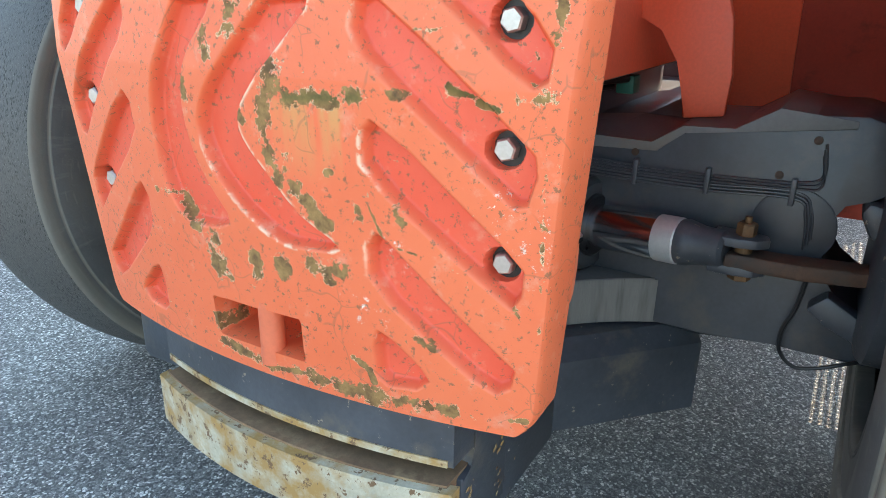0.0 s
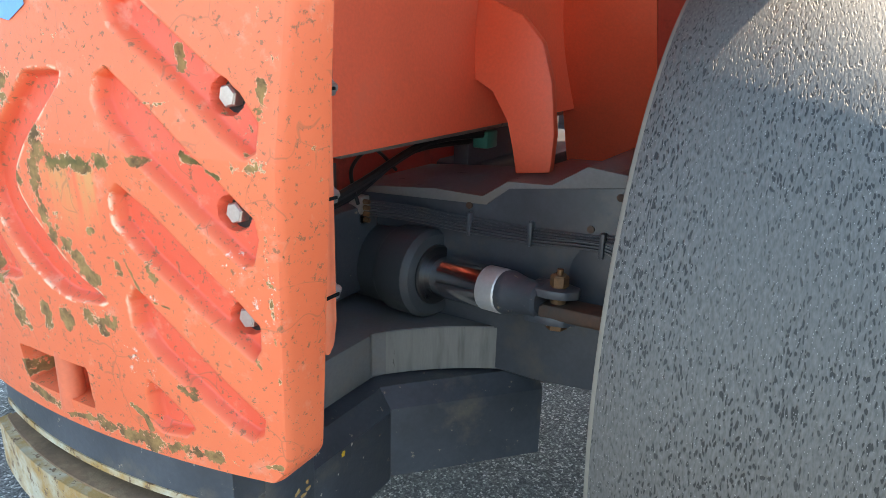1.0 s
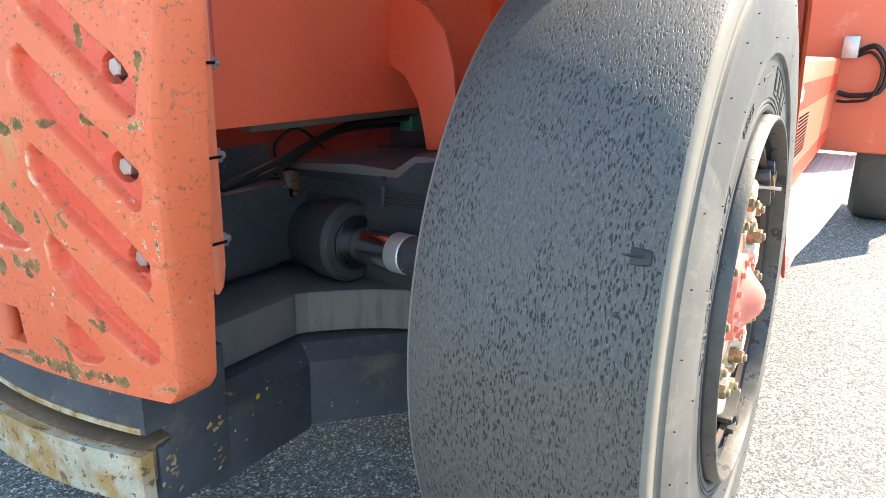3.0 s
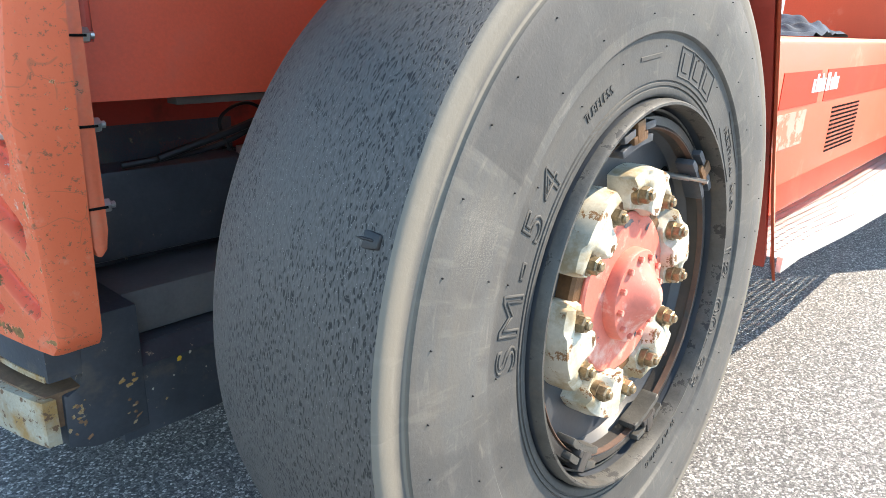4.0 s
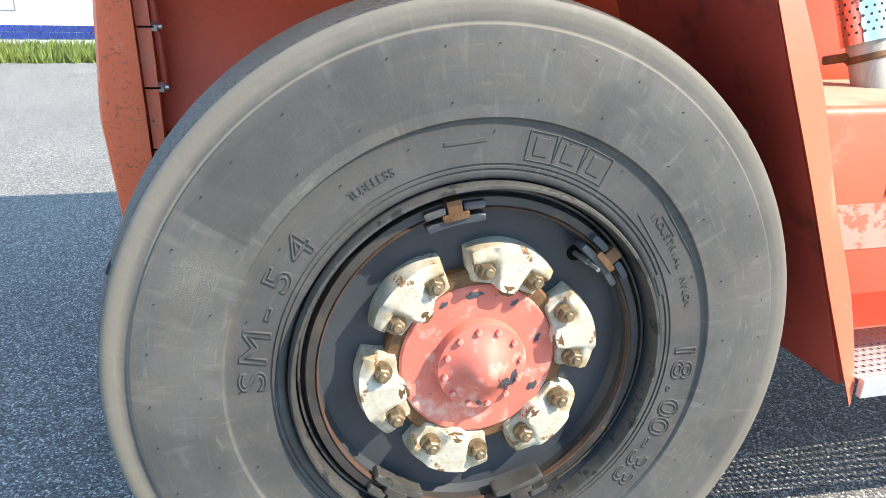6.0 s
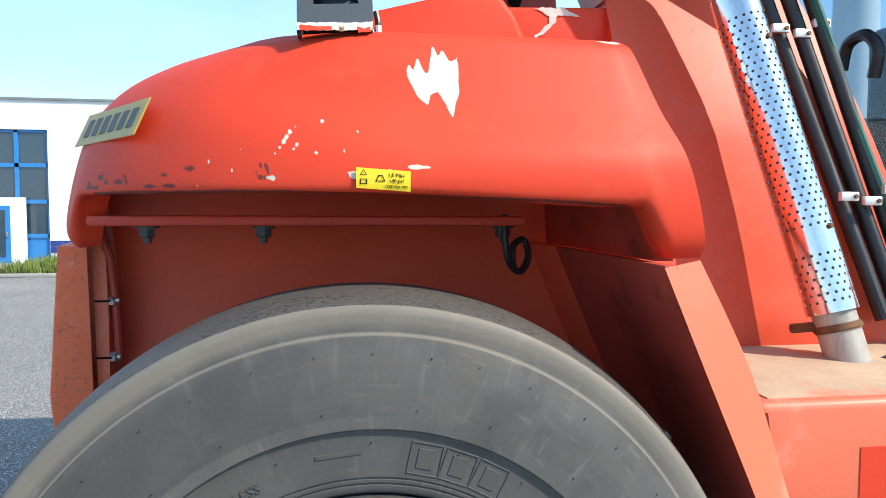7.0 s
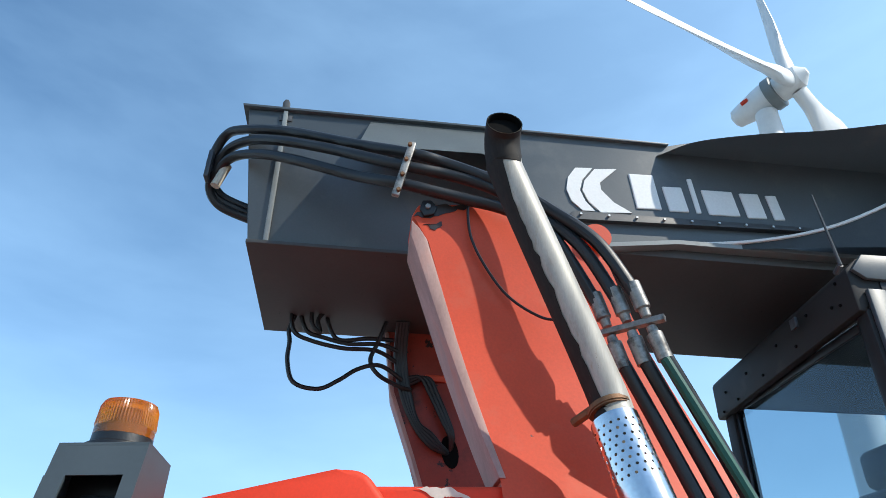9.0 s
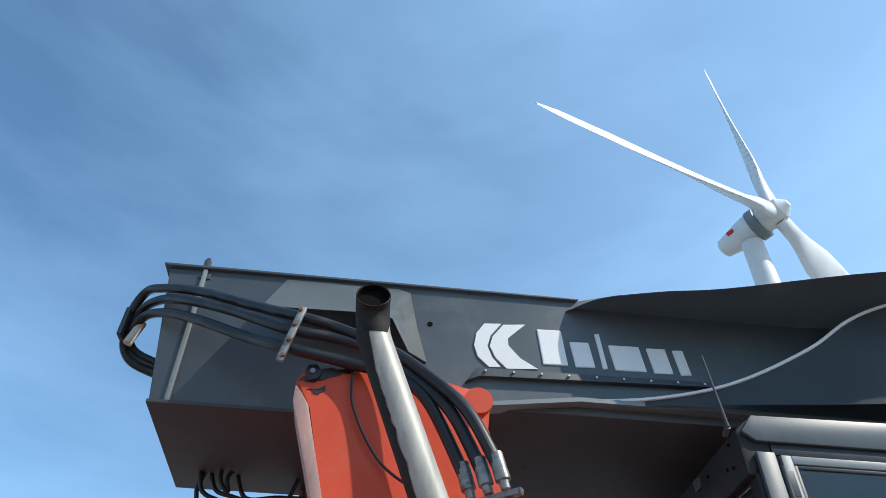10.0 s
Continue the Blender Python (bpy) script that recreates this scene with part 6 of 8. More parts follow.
prism(bm, [(0.552, 3.95), (0.602, 3.58), (0.742, 3.2), (0.94, 2.6), (0.96, 2.6), (0.762, 3.2), (0.622, 3.58), (0.572, 3.95)], "y", 2.612, 2.70, 0.003)
part("rear_strip", bm, CHALK, far_arm, "chalky bleached rear edge")
bm = bmesh.new()
prism(bm, ARM, "y", 1.24, 1.46, 0.012)
arm = mpart("boom_support", flared(bm), SUPPORT, "tall orange boom support plate")
bm = bmesh.new()
prism(bm, [(0.635, 3.90), (0.645, 3.94), (0.685, 3.945), (0.71, 3.91), (0.70, 3.875), (0.655, 3.86)], "y", 1.222, 1.25, 0.006)
part("pivot_cap", bm, HOSE, arm, "greasy dark pivot cap")
bm = bmesh.new()
hex_bolt(bm, (0.67, 1.222, 3.905), (0, -1, 0), 0.013, 0.012)
part("pivot_bolt", bm, FERRULE, arm, "steel bolt in the pivot cap")
bm = bmesh.new()
tube(bm, [(1.40, 1.21, 3.82), (1.40, 1.26, 3.82)], 0.062, 24, straight=True)
part("pin_boss", bm, SUPPORT, arm, "round orange pin boss")
bm = bmesh.new()
prism(bm, [(0.605, 3.84), (0.64, 3.80), (0.672, 3.75), (0.948, 2.765), (0.925, 2.765), (0.605, 3.765)], "y", 1.232, 1.456, 0.003)
part("rear_strip", flared(bm), CHALK, arm, "chalky bleached rear edge")
GREASE = material("black_grease", (0.03, 0.02, 0.016), 0.4, vary=0.4, scale=20, fine=120, bump=0.2)
for k, pts in enumerate(([(0.61, 3.865), (0.70, 3.93), (0.86, 3.942), (0.79, 3.905), (0.70, 3.865)], [(0.93, 3.95), (1.06, 3.952), (1.02, 3.925)], [(0.66, 3.83), (0.70, 3.80), (0.74, 3.845)])):
    bm = bmesh.new()
    ragged(bm, pts, 1.2372, 0.009, 4, 0.0025, 30 + k)
    mpart("grease_patch", flared(bm), GREASE, "black grease smear on the boom support", 0)
# dark hole and cables on the far support
bm = bmesh.new()
prism(bm, [(0.95 + 0.05 * math.cos(a), 3.255 + 0.085 * math.sin(a) - 0.5 * 0.05 * math.cos(a)) for a in (2 * math.pi * i / 20 for i in range(20))], "y", 2.612, 2.619)
mpart("cable_hole", bm, SOOT, "oval cable hole in the boom support")
for k in range(4):
    bm = bmesh.new()
    q = 0.018 * k
    tube(bm, [(0.62 + q, 2.45, 3.95), (0.62 + q, 2.56, 3.78), (0.66 + 0.9 * q, 2.585, 3.58), (0.73 + 0.6 * q, 2.59, 3.41), (0.82 + 0.4 * q, 2.59, 3.29 + q), (0.90, 2.60, 3.25 + 0.6 * q), (0.95, 2.63, 3.25)], 0.013, 8)
    mpart("cable", bm, HOSE, "black cable on the boom support")
for k in range(3):
    bm = bmesh.new()
    q = 0.022 * k
    tube(bm, [(0.70, 2.585, 3.66 - q), (0.77 + q, 2.57, 3.66), (0.83 + q, 2.575, 3.56), (0.90 + 0.8 * q, 2.575, 3.42), (0.945 + 0.4 * q, 2.585, 3.33), (0.95, 2.63, 3.25)], 0.012, 8)
    mpart("cable", bm, HOSE, "greasy black cable looping to the cable hole")
bm = bmesh.new()
box(bm, (0.80, 2.60, 3.655), (0.95, 2.62, 3.695), 0.004)
mpart("cable_bracket", bm, SUPPORT, "orange cable bracket on the boom support")
bm = bmesh.new()
box(bm, (0.977, 2.616, 3.548), (1.057, 2.619, 3.58), 0.0)
mpart("small_label", bm, material("yellow_label", (0.75, 0.55, 0.03), 0.5), "small yellow label on the boom support")
for pts in ([(0.03, 2.5, 3.99), (0.0, 2.5, 3.88), (0.012, 2.5, 3.80), (0.015, 2.5, 3.685), (0.064, 2.5, 3.563), (0.20, 2.5, 3.533), (0.31, 2.5, 3.59), (0.41, 2.5, 3.662), (0.533, 2.5, 3.69), (0.66, 2.57, 3.64)],
            [(0.0, 2.48, 3.98), (0.03, 2.48, 3.86), (0.123, 2.48, 3.81), (0.312, 2.48, 3.773), (0.499, 2.5, 3.78), (0.62, 2.55, 3.74)], [(0.05, 2.5, 3.99), (0.10, 2.5, 3.875), (0.2, 2.5, 3.84), (0.35, 2.5, 3.81), (0.52, 2.5, 3.82), (0.64, 2.55, 3.80)],
            [(0.2, 2.5, 3.99), (0.24, 2.5, 3.88), (0.30, 2.5, 3.83), (0.45, 2.5, 3.85), (0.60, 2.52, 3.86)], [(0.56, 2.5, 3.99), (0.51, 2.5, 3.83), (0.475, 2.5, 3.72), (0.52, 2.5, 3.64), (0.62, 2.54, 3.60), (0.72, 2.58, 3.585)],
            [(0.12, 2.45, 3.99), (0.13, 2.45, 3.90), (0.18, 2.46, 3.85), (0.16, 2.46, 3.93), (0.20, 2.46, 3.99)]):
    bm = bmesh.new()
    tube(bm, pts, 0.013, 8)
    mpart("hanging_hose", bm, HOSE, "black hose hanging under the boom")

# ---- boom ----
bm = bmesh.new()
prism(bm, [(-0.17, 4.0), (-0.305, 4.87), (2.1, 4.87), (2.4, 4.97), (6.0, 5.05), (6.0, 4.17), (2.03, 4.175), (1.5, 4.11), (1.2, 4.08), (0.95, 4.0)], "y", 1.78, 2.70, 0.008)
boom = mpart("boom", bm, GREY, "grey telescopic boom")
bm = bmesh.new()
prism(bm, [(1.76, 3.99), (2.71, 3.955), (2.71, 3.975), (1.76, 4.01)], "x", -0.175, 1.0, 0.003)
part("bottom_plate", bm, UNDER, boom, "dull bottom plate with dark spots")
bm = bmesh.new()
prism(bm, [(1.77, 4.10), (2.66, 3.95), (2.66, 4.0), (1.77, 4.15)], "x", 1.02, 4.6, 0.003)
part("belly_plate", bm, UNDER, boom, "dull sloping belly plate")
bm = bmesh.new()
prism(bm, [(-0.33, 4.868), (2.1, 4.872), (2.12, 4.885), (-0.335, 4.885)], "y", 1.755, 2.72, 0.003)
part("top_flange", bm, GREY, boom)
bm = bmesh.new()
prism(bm, [(1.22, 4.05), (1.5, 4.105), (2.03, 4.175), (6.0, 4.17), (6.0, 4.15), (2.03, 4.15), (1.5, 4.08), (1.22, 4.03)], "y", 1.71, 1.80, 0.003)
part("lower_flange", bm, PALE, boom, "bleached lower flange")
bm = bmesh.new()
prism(bm, [(1.48, 4.325), (1.50, 4.335), (2.85, 4.355), (2.85, 4.325), (1.50, 4.285), (1.42, 4.24)], "y", 1.745, 1.782, 0.003)
rail2 = part("wear_rail", bm, DARK_GREY, boom)
bolt0 = None
for i in range(9):
    if bolt0 is None:
        bm = bmesh.new()
        hex_bolt(bm, (0, 0, 0), (0, -1, 0), 0.008, 0.012)
        bolt0 = bb = part("rail_bolt", bm, STEEL, boom, local=True)
    else:
        bb = bolt0.copy()
        scene.collection.objects.link(bb)
    bb.matrix_parent_inverse = world_of(boom).inverted()
    bb.matrix_basis = pose(1.53 + 0.155 * i, 1.746, 4.312 + 0.003 * i)
bm = bmesh.new()
prism(bm, [(-0.095, 4.01), (-0.07, 4.01), (-0.085, 4.865), (-0.11, 4.865)], "y", 1.762, 1.79, 0.004)
part("weld_rib", bm, PALE, boom, "pale weld rib")
# sloping cowl over the pivot: a lid that leans out from the boom, closed by a flank
RIDGE, LIPC = [(0.375, 1.784, 4.862), (1.03, 1.784, 4.862), (1.10, 1.784, 4.84)], [(0.335, 1.45, 4.405), (0.95, 1.45, 4.42), (1.00, 1.46, 4.40)]
bm = bmesh.new()
top, low = [Vector(p) for p in RIDGE], [Vector(p) for p in LIPC]
foot = [Vector((1.15, 1.784, 4.60)), Vector((1.215, 1.784, 4.36)), Vector((1.10, 1.60, 4.30))]
tv, wv, fv = [[bm.verts.new(p) for p in ring] for ring in (top, low, foot)]
for k in range(2):
    bm.faces.new((tv[k], tv[k + 1], wv[k + 1], wv[k]))
bm.faces.new((tv[2], fv[0], wv[2])), bm.faces.new((fv[0], fv[1], fv[2], wv[2]))
bmesh.ops.solidify(bm, geom=bm.faces[:], thickness=0.014)
part("side_cowl", bm, PALE, boom, "sloping grey cowl over the boom pivot", 45)
bm = bmesh.new()
tube(bm, [(1.222, 1.785, 4.619), (1.222, 1.777, 4.619)], 0.016, 14, straight=True)
part("drain_hole", bm, SOOT, boom)
# outer plate with a bright curved lip, and the top plate that widens above it
LIP = smooth_path([(2.03, 1.772, 4.18), (2.44, 1.70, 4.19), (2.87, 1.62, 4.275), (3.33, 1.55, 4.49), (3.61, 1.50, 4.68), (3.89, 1.48, 4.81), (4.4, 1.45, 4.98)], 6)
bm = bmesh.new()
grid(bm, lambda p, v: (p.x, p.y, p.z + (4.15 - p.z) * v), LIP, [0, 0.34, 0.67, 1])
bmesh.ops.solidify(bm, geom=bm.faces[:], thickness=0.015)
part("outer_plate", bm, GREY, boom, "curved grey outer boom plate", 50)
bm = bmesh.new()
tube(bm, [p + Vector((0, -0.006, 0.003)) for p in LIP], 0.010, 6, straight=True)
part("plate_lip", bm, WHITE, boom, "bright edge of the outer plate")
TOPE = smooth_path([(2.035, 1.775, 4.79), (2.2, 1.62, 4.79), (2.515, 1.47, 4.758), (2.856, 1.36, 4.733), (3.681, 1.2, 4.814), (4.521, 1.1, 4.873)], 6)
bm = bmesh.new()
grid(bm, lambda p, v: (p.x, p.y + (1.80 - p.y) * v, p.z + (max(4.80, p.z) + 0.03 - p.z) * v), TOPE, [0, 0.5, 1])
bmesh.ops.solidify(bm, geom=bm.faces[:], thickness=0.014)
part("top_plate", bm, GREY, boom, "grey top plate that widens", 50)
bm = bmesh.new()
prism(bm, [(2.3, 4.86), (6.0, 5.3), (6.0, 4.8), (2.3, 4.8)], "y", 1.79, 2.69, 0.004)
part("hump", bm, GREY, boom)
bm = bmesh.new()
box(bm, (4.28, 1.40, 4.15), (4.34, 1.80, 5.05), 0.006)
part("end_rib", bm, DARK_GREY, boom)
# plain shapes stand for the maker's sign
sign_y = 1.772
for pts in ([(1.537, 4.652), (1.637, 4.66), (1.572, 4.572), (1.551, 4.498), (1.576, 4.424), (1.622, 4.364), (1.556, 4.36), (1.495, 4.422), (1.475, 4.497), (1.49, 4.581)],
            [(1.648, 4.654), (1.78, 4.669), (1.672, 4.562), (1.672, 4.512), (1.737, 4.431), (1.832, 4.371), (1.656, 4.357), (1.594, 4.426), (1.565, 4.5), (1.583, 4.566)]):
    bm = bmesh.new()
    prism(bm, pts, "y", sign_y, 1.785)
    part("sign_mark", bm, WHITE, boom, "white curved sign mark", 0)
x = 1.845
for w, h in ((0.165, 0.25), (0.135, 0.18), (0.05, 0.25), (0.205, 0.18), (0.135, 0.18), (0.085, 0.18)):
    bm = bmesh.new()
    prism(bm, [(x + 0.02, 4.405), (x + w, 4.41), (x + w - 0.02, 4.40 + h), (x, 4.395 + h)], "y", sign_y, 1.785, 0.012, 2)
    part("sign_shape", bm, WHITE, boom, "white plain sign shape", 0)
    x += w + 0.022
bm = bmesh.new()
prism(bm, [(-0.125, 4.87), (-0.09, 4.87), (-0.088, 4.95), (-0.10, 4.975), (-0.118, 4.975), (-0.13, 4.95)], "y", 1.79, 1.81, 0.004)
part("lifting_eye", bm, DARK_GREY, boom, "lifting eye on the boom")
bm = bmesh.new()
box(bm, (-0.13, 1.772, 4.80), (-0.06, 1.782, 4.84), 0.003)
part("clip_plate", bm, DARK_GREY, boom)

# ---- exhaust ----
ex = [Vector((1.6, 0.61, 1.50)), Vector((1.505, 0.573, 1.651)), Vector((1.268, 0.908, 2.90)), Vector((1.243, 0.925, 3.05)), Vector((0.949, 0.842, 3.78)), Vector((0.922, 0.828, 3.86)), Vector((0.912, 0.812, 3.92)), Vector((0.908, 0.78, 3.96)), Vector((0.907, 0.735, 3.973))]
ex[0] = ex[1] + (ex[1] - ex[2]).normalized() * 0.17
bm = bmesh.new()
path = [ex[0], ex[1]] + smooth_path(ex[2:], 10)
tube(bm, path, 0.065, 28, straight=True, cap=False)
exhaust = mpart("exhaust", bm, EXHAUST, "tall sooty exhaust pipe", 40)
bm = bmesh.new()
tube(bm, path[-16:-6], 0.0625, 28, straight=True)
tube(bm, path[-8:], [0.0625] * 7 + [0.064], 28, straight=True, cap=False)
part("bore", bm, SOOT, exhaust, "black inside of the pipe")


bm = bmesh.new()
rnd = random.Random(8)
strip = []
for i, p in enumerate(path):
    d = (path[min(i + 1, len(path) - 1)] - path[max(i - 1, 0)]).normalized()
    left = Vector((-1, -0.1, 0))
    left = (left - d * left.dot(d)).normalized()
    other = d.cross(left)
    if i >= 2:
        strip.append((p, left, other))
fine_strip = []
for (p, a, b), (q, c, e) in zip(strip, strip[1:]):
    k = max(1, int((q - p).length / 0.03))
    fine_strip += [(p.lerp(q, t / k), a.lerp(c, t / k), b.lerp(e, t / k)) for t in range(k)]
fine_strip.append(strip[-1])
rows = []
for i, (p, a, b) in enumerate(fine_strip):
    up = i / len(fine_strip)
    lo, hi = radians(-95), radians(40 + 55 * up ** 3 + rnd.uniform(-5, 5))
    k = smoothstep(len(fine_strip) - 44, len(fine_strip) - 24, i)
    lo, hi = lo + (radians(-180) - lo) * k, hi + (radians(179.5) - hi) * k
    rows.append([bm.verts.new(p + 0.0682 * (math.cos(lo + (hi - lo) * j / 24) * a + math.sin(lo + (hi - lo) * j / 24) * b)) for j in range(25)])
for r0, r1 in zip(rows, rows[1:]):
    for j in range(24):
        bm.faces.new((r0[j], r0[j + 1], r1[j + 1], r1[j]))
part("smoke_stain", bm, SMOKE, exhaust, "black smoke stain along the pipe", 60)


def perforated(f, n_len, n_round, hole, wrap, plain=()):
    """Cells with a round hole through each; f maps (0..n_len, 0..n_round) to a place."""
    bm = bmesh.new()
    cache = {}

    def pt(s, w):
        ww = w % n_round if wrap else w
        key = (round(s * 1000), round(ww * 1000))
        if key not in cache:
            cache[key] = bm.verts.new(f(s, ww))
        return cache[key]
    outer = [(0, 0), (0, 0.5), (0, 1), (0.5, 1), (1, 1), (1, 0.5), (1, 0), (0.5, 0)]
    inner = []
    for p, q in outer:
        t = math.atan2(q - 0.5, p - 0.5)
        inner.append((0.5 + hole * math.cos(t), 0.5 + hole * math.sin(t)))
    for i in range(n_len):
        for j in range(n_round):
            o = 0.5 * (i % 2) if wrap else 0
            ov, hv = [pt(i + p, j + q + o) for p, q in outer], [pt(i + p, j + q + o) for p, q in inner]
            for k in range(8):
                bm.faces.new((ov[k], ov[(k + 1) % 8], hv[(k + 1) % 8], hv[k]))
            if i in plain:
                bm.faces.new(hv)
    return bm


sh_a, sh_b = ex[1] + (ex[2] - ex[1]) * 0.0, ex[2] + (ex[2] - ex[1]) * 0.01
sh_d = (sh_b - sh_a).normalized()
sh_u = sh_d.orthogonal().normalized()
sh_s = sh_d.cross(sh_u)


def shield(s, w):
    a = 2 * math.pi * w / 20
    return sh_a + (sh_b - sh_a) * (s / 54) + 0.079 * (math.cos(a) * sh_u + math.sin(a) * sh_s)


part("heat_shield", perforated(shield, 54, 20, 0.2, True, (0, 8, 9, 10, 42, 43, 44, 53)), CHROME, exhaust, "shiny perforated heat shield", 60)
for c, d in ((ex[1] - sh_d * 0.05, sh_d), (ex[2] + sh_d * 0.06, sh_d)):
    bm = bmesh.new()
    tube(bm, [c - d * 0.006, c + d * 0.006], 0.073, 24, straight=True)
    tube(bm, [c - d * 0.012, c + d * 0.012], 0.0692, 24, straight=True)
    part("clamp", bm, BRASS_RUST, exhaust, "rusty pipe clamp")
    bm = bmesh.new()
    tube(bm, [(c.x - 0.05, c.y + 0.02, c.z), (c.x - 0.09, c.y + 0.10, c.z - 0.02)], 0.016, 8, straight=True)
    part("bracket", bm, BRASS_RUST, exhaust, "rusty exhaust stay")
for k in (0.22, 0.72):
    p = sh_a + (sh_b - sh_a) * k
    bm = bmesh.new()
    hex_bolt(bm, p + Vector((0.025, -0.077, 0)), (0.3, -1, 0), 0.009, 0.012)
    part("shield_bolt", bm, BRASS_RUST, exhaust)

# ---- hydraulic hoses over the boom ----
HOSE_RUN = [[Vector(p) for p in run] for run in (
    [(1.16, 1.10, 3.74), (1.0, 1.16, 3.88), (0.81, 1.2, 3.95), (0.55, 1.2, 4.0), (0.33, 1.35, 4.14), (0.04, 1.52, 4.33), (-0.17, 1.66, 4.46), (-0.34, 1.8, 4.53), (-0.42, 1.88, 4.48)],
    [(1.26, 1.05, 3.66), (1.12, 1.12, 3.84), (0.95, 1.17, 3.99), (0.75, 1.2, 4.07), (0.54, 1.2, 4.1), (0.19, 1.42, 4.34), (-0.09, 1.6, 4.51), (-0.27, 1.74, 4.6), (-0.4, 1.86, 4.6)],
    [(1.32, 1.0, 3.64), (1.18, 1.07, 3.82), (1.0, 1.14, 3.99), (0.75, 1.2, 4.13), (0.59, 1.2, 4.17), (0.3, 1.38, 4.35), (-0.04, 1.58, 4.56), (-0.29, 1.74, 4.68), (-0.41, 1.84, 4.71), (-0.47, 1.9, 4.58)])]
clampL, clampR = Vector((1.325, 1.08, 3.30)), Vector((1.475, 0.94, 3.30))
for i in range(3):
    k = (0.12, 0.5, 0.86)[i]
    c = clampL.lerp(clampR, k)
    d0 = Vector((-0.25, 0.05, 1)).normalized()
    low_mid = Vector((1.575 + 0.072 * i, 1.0 - 0.025 * i, 2.63))
    low_end = Vector((1.80 + 0.07 * i, 0.70, 1.6))
    up = HOSE_RUN[i] + [Vector((-0.46, 1.95, 4.43 + 0.03 * i)), Vector((-0.39, 1.99, 4.34 + 0.03 * i)), Vector((-0.17, 2.02, 4.27 + 0.03 * i))]
    bm = bmesh.new()
    tube(bm, [low_end, low_mid, c - d0 * 0.1], 0.026, 12)
    tube(bm, [c + d0 * 0.1] + up, 0.026, 12)
    hose = mpart("hydraulic_hose", bm, HOSE, "thick black hydraulic hose")
    bm = bmesh.new()
    tube(bm, [c + d0 * 0.02, c + d0 * 0.05, c + d0 * 0.055, c + d0 * 0.16], [0.018, 0.02, 0.029, 0.028], 14, straight=True)
    tube(bm, [c - d0 * 0.15, c - d0 * 0.05, c - d0 * 0.045, c - d0 * 0.02], [0.028, 0.029, 0.02, 0.018], 14, straight=True)
    part("ferrule", bm, FERRULE, hose, "crimped steel hose ferrule")
bm = bmesh.new()
dirc = (clampR - clampL).normalized()
tube(bm, [clampL - dirc * 0.03, clampR + dirc * 0.03], 0.016, 4, straight=True)
mpart("hose_clamp_bar", bm, FERRULE, "steel hose clamp bar")
bm = bmesh.new()
box(bm, (-0.016, 1.150, -0.15), (0.016, 1.172, 0.15), 0.004, 2, pose(0.557, 0, 4.052, 0, 12, 0))
clip = mpart("hose_clip", bm, FERRULE, "pale steel hose clip")
for k in range(4):
    bm = bmesh.new()
    hex_bolt(bm, (0.557 + 0.0125 * (k - 1.5), 1.152, 4.052 + 0.083 * (k - 1.5)), (0, -1, 0), 0.01, 0.015)
    part("clip_bolt", bm, BRASS_RUST, clip)
for z, x, y in ((2.65, 1.635, 0.94), (2.03, 1.775, 0.735)):
    for dx, dz in ((-0.09, -0.005), (0.0, -0.02), (0.075, 0.02)):
        bm = bmesh.new()
        box(bm, (x + dx - 0.034, y, z + dz - 0.016), (x + dx + 0.034, y + 0.02, z + dz + 0.016), 0.004)
        plate_clip = mpart("hose_clip", bm, ALU, "pale steel hose clip")
        bm = bmesh.new()
        hex_bolt(bm, (x + dx + 0.018, y + 0.002, z + dz), (0, -1, 0), 0.008, 0.01)
        part("clip_bolt", bm, BRASS_RUST, plate_clip)
bm = bmesh.new()
tube(bm, [(1.48, 0.935, 3.15), (1.725, 0.935, 2.62), (1.80, 0.87, 2.3), (1.95, 0.66, 1.6)], 0.018, 8)
mpart("wrapped_cable", bm, material("green_wrap", (0.01, 0.09, 0.065), 0.6), "cable in green spiral wrap")
bm = bmesh.new()
tube(bm, [(0.84, 1.22, 3.95), (0.86, 1.22, 3.75), (0.98, 1.21, 3.52), (1.12, 1.18, 3.40), (1.2, 1.1, 3.36)], 0.006, 6)
mpart("thin_cable", bm, HOSE, "thin black cable on the support")

# ---- hose end bracket behind the boom ----
bm = bmesh.new()
box(bm, (-0.475, 1.83, 4.42), (-0.45, 1.90, 4.60), 0.006)
mpart("hose_end_bracket", bm, BLACK, "black bracket behind the boom")
bm = bmesh.new()
tube(bm, [(-0.41, 1.86, 4.38), (-0.37, 1.86, 4.52)], 0.025, 12, straight=True)
mpart("brass_fitting", bm, CREAM, "pale fitting by the hoses")

# ---- side box, step ----
bm = bmesh.new()
prism(bm, [(0.95, 1.503), (5.0, 1.503), (5.0, 0.80), (1.20, 0.80), (1.01, 1.30)], "y", 0.12, 1.2, 0.025, 3)
tank = mpart("side_box", bm, BOXRED, "sun-bleached red side box")
bm = bmesh.new()
box(bm, (1.0, 0.15, 1.498), (4.95, 1.19, 1.508), 0.004, 2)
part("lid", bm, DUSTY, tank, "dusty top of the box")
for x0, x1, z0, z1, mat, lab in ((1.24, 1.75, 1.245, 1.38, RED, "red decal remains"), (1.08, 1.62, 1.085, 1.225, FADED, "scraped pale decal remains"), (1.2, 4.9, 0.82, 0.935, RED, "darker red lower band"), (1.85, 4.9, 1.245, 1.38, RED, "red decal band")):
    bm = bmesh.new()
    box(bm, (x0, 0.1175, z0), (x1, 0.122, z1))
    part("decal", bm, mat, tank, lab, 0)
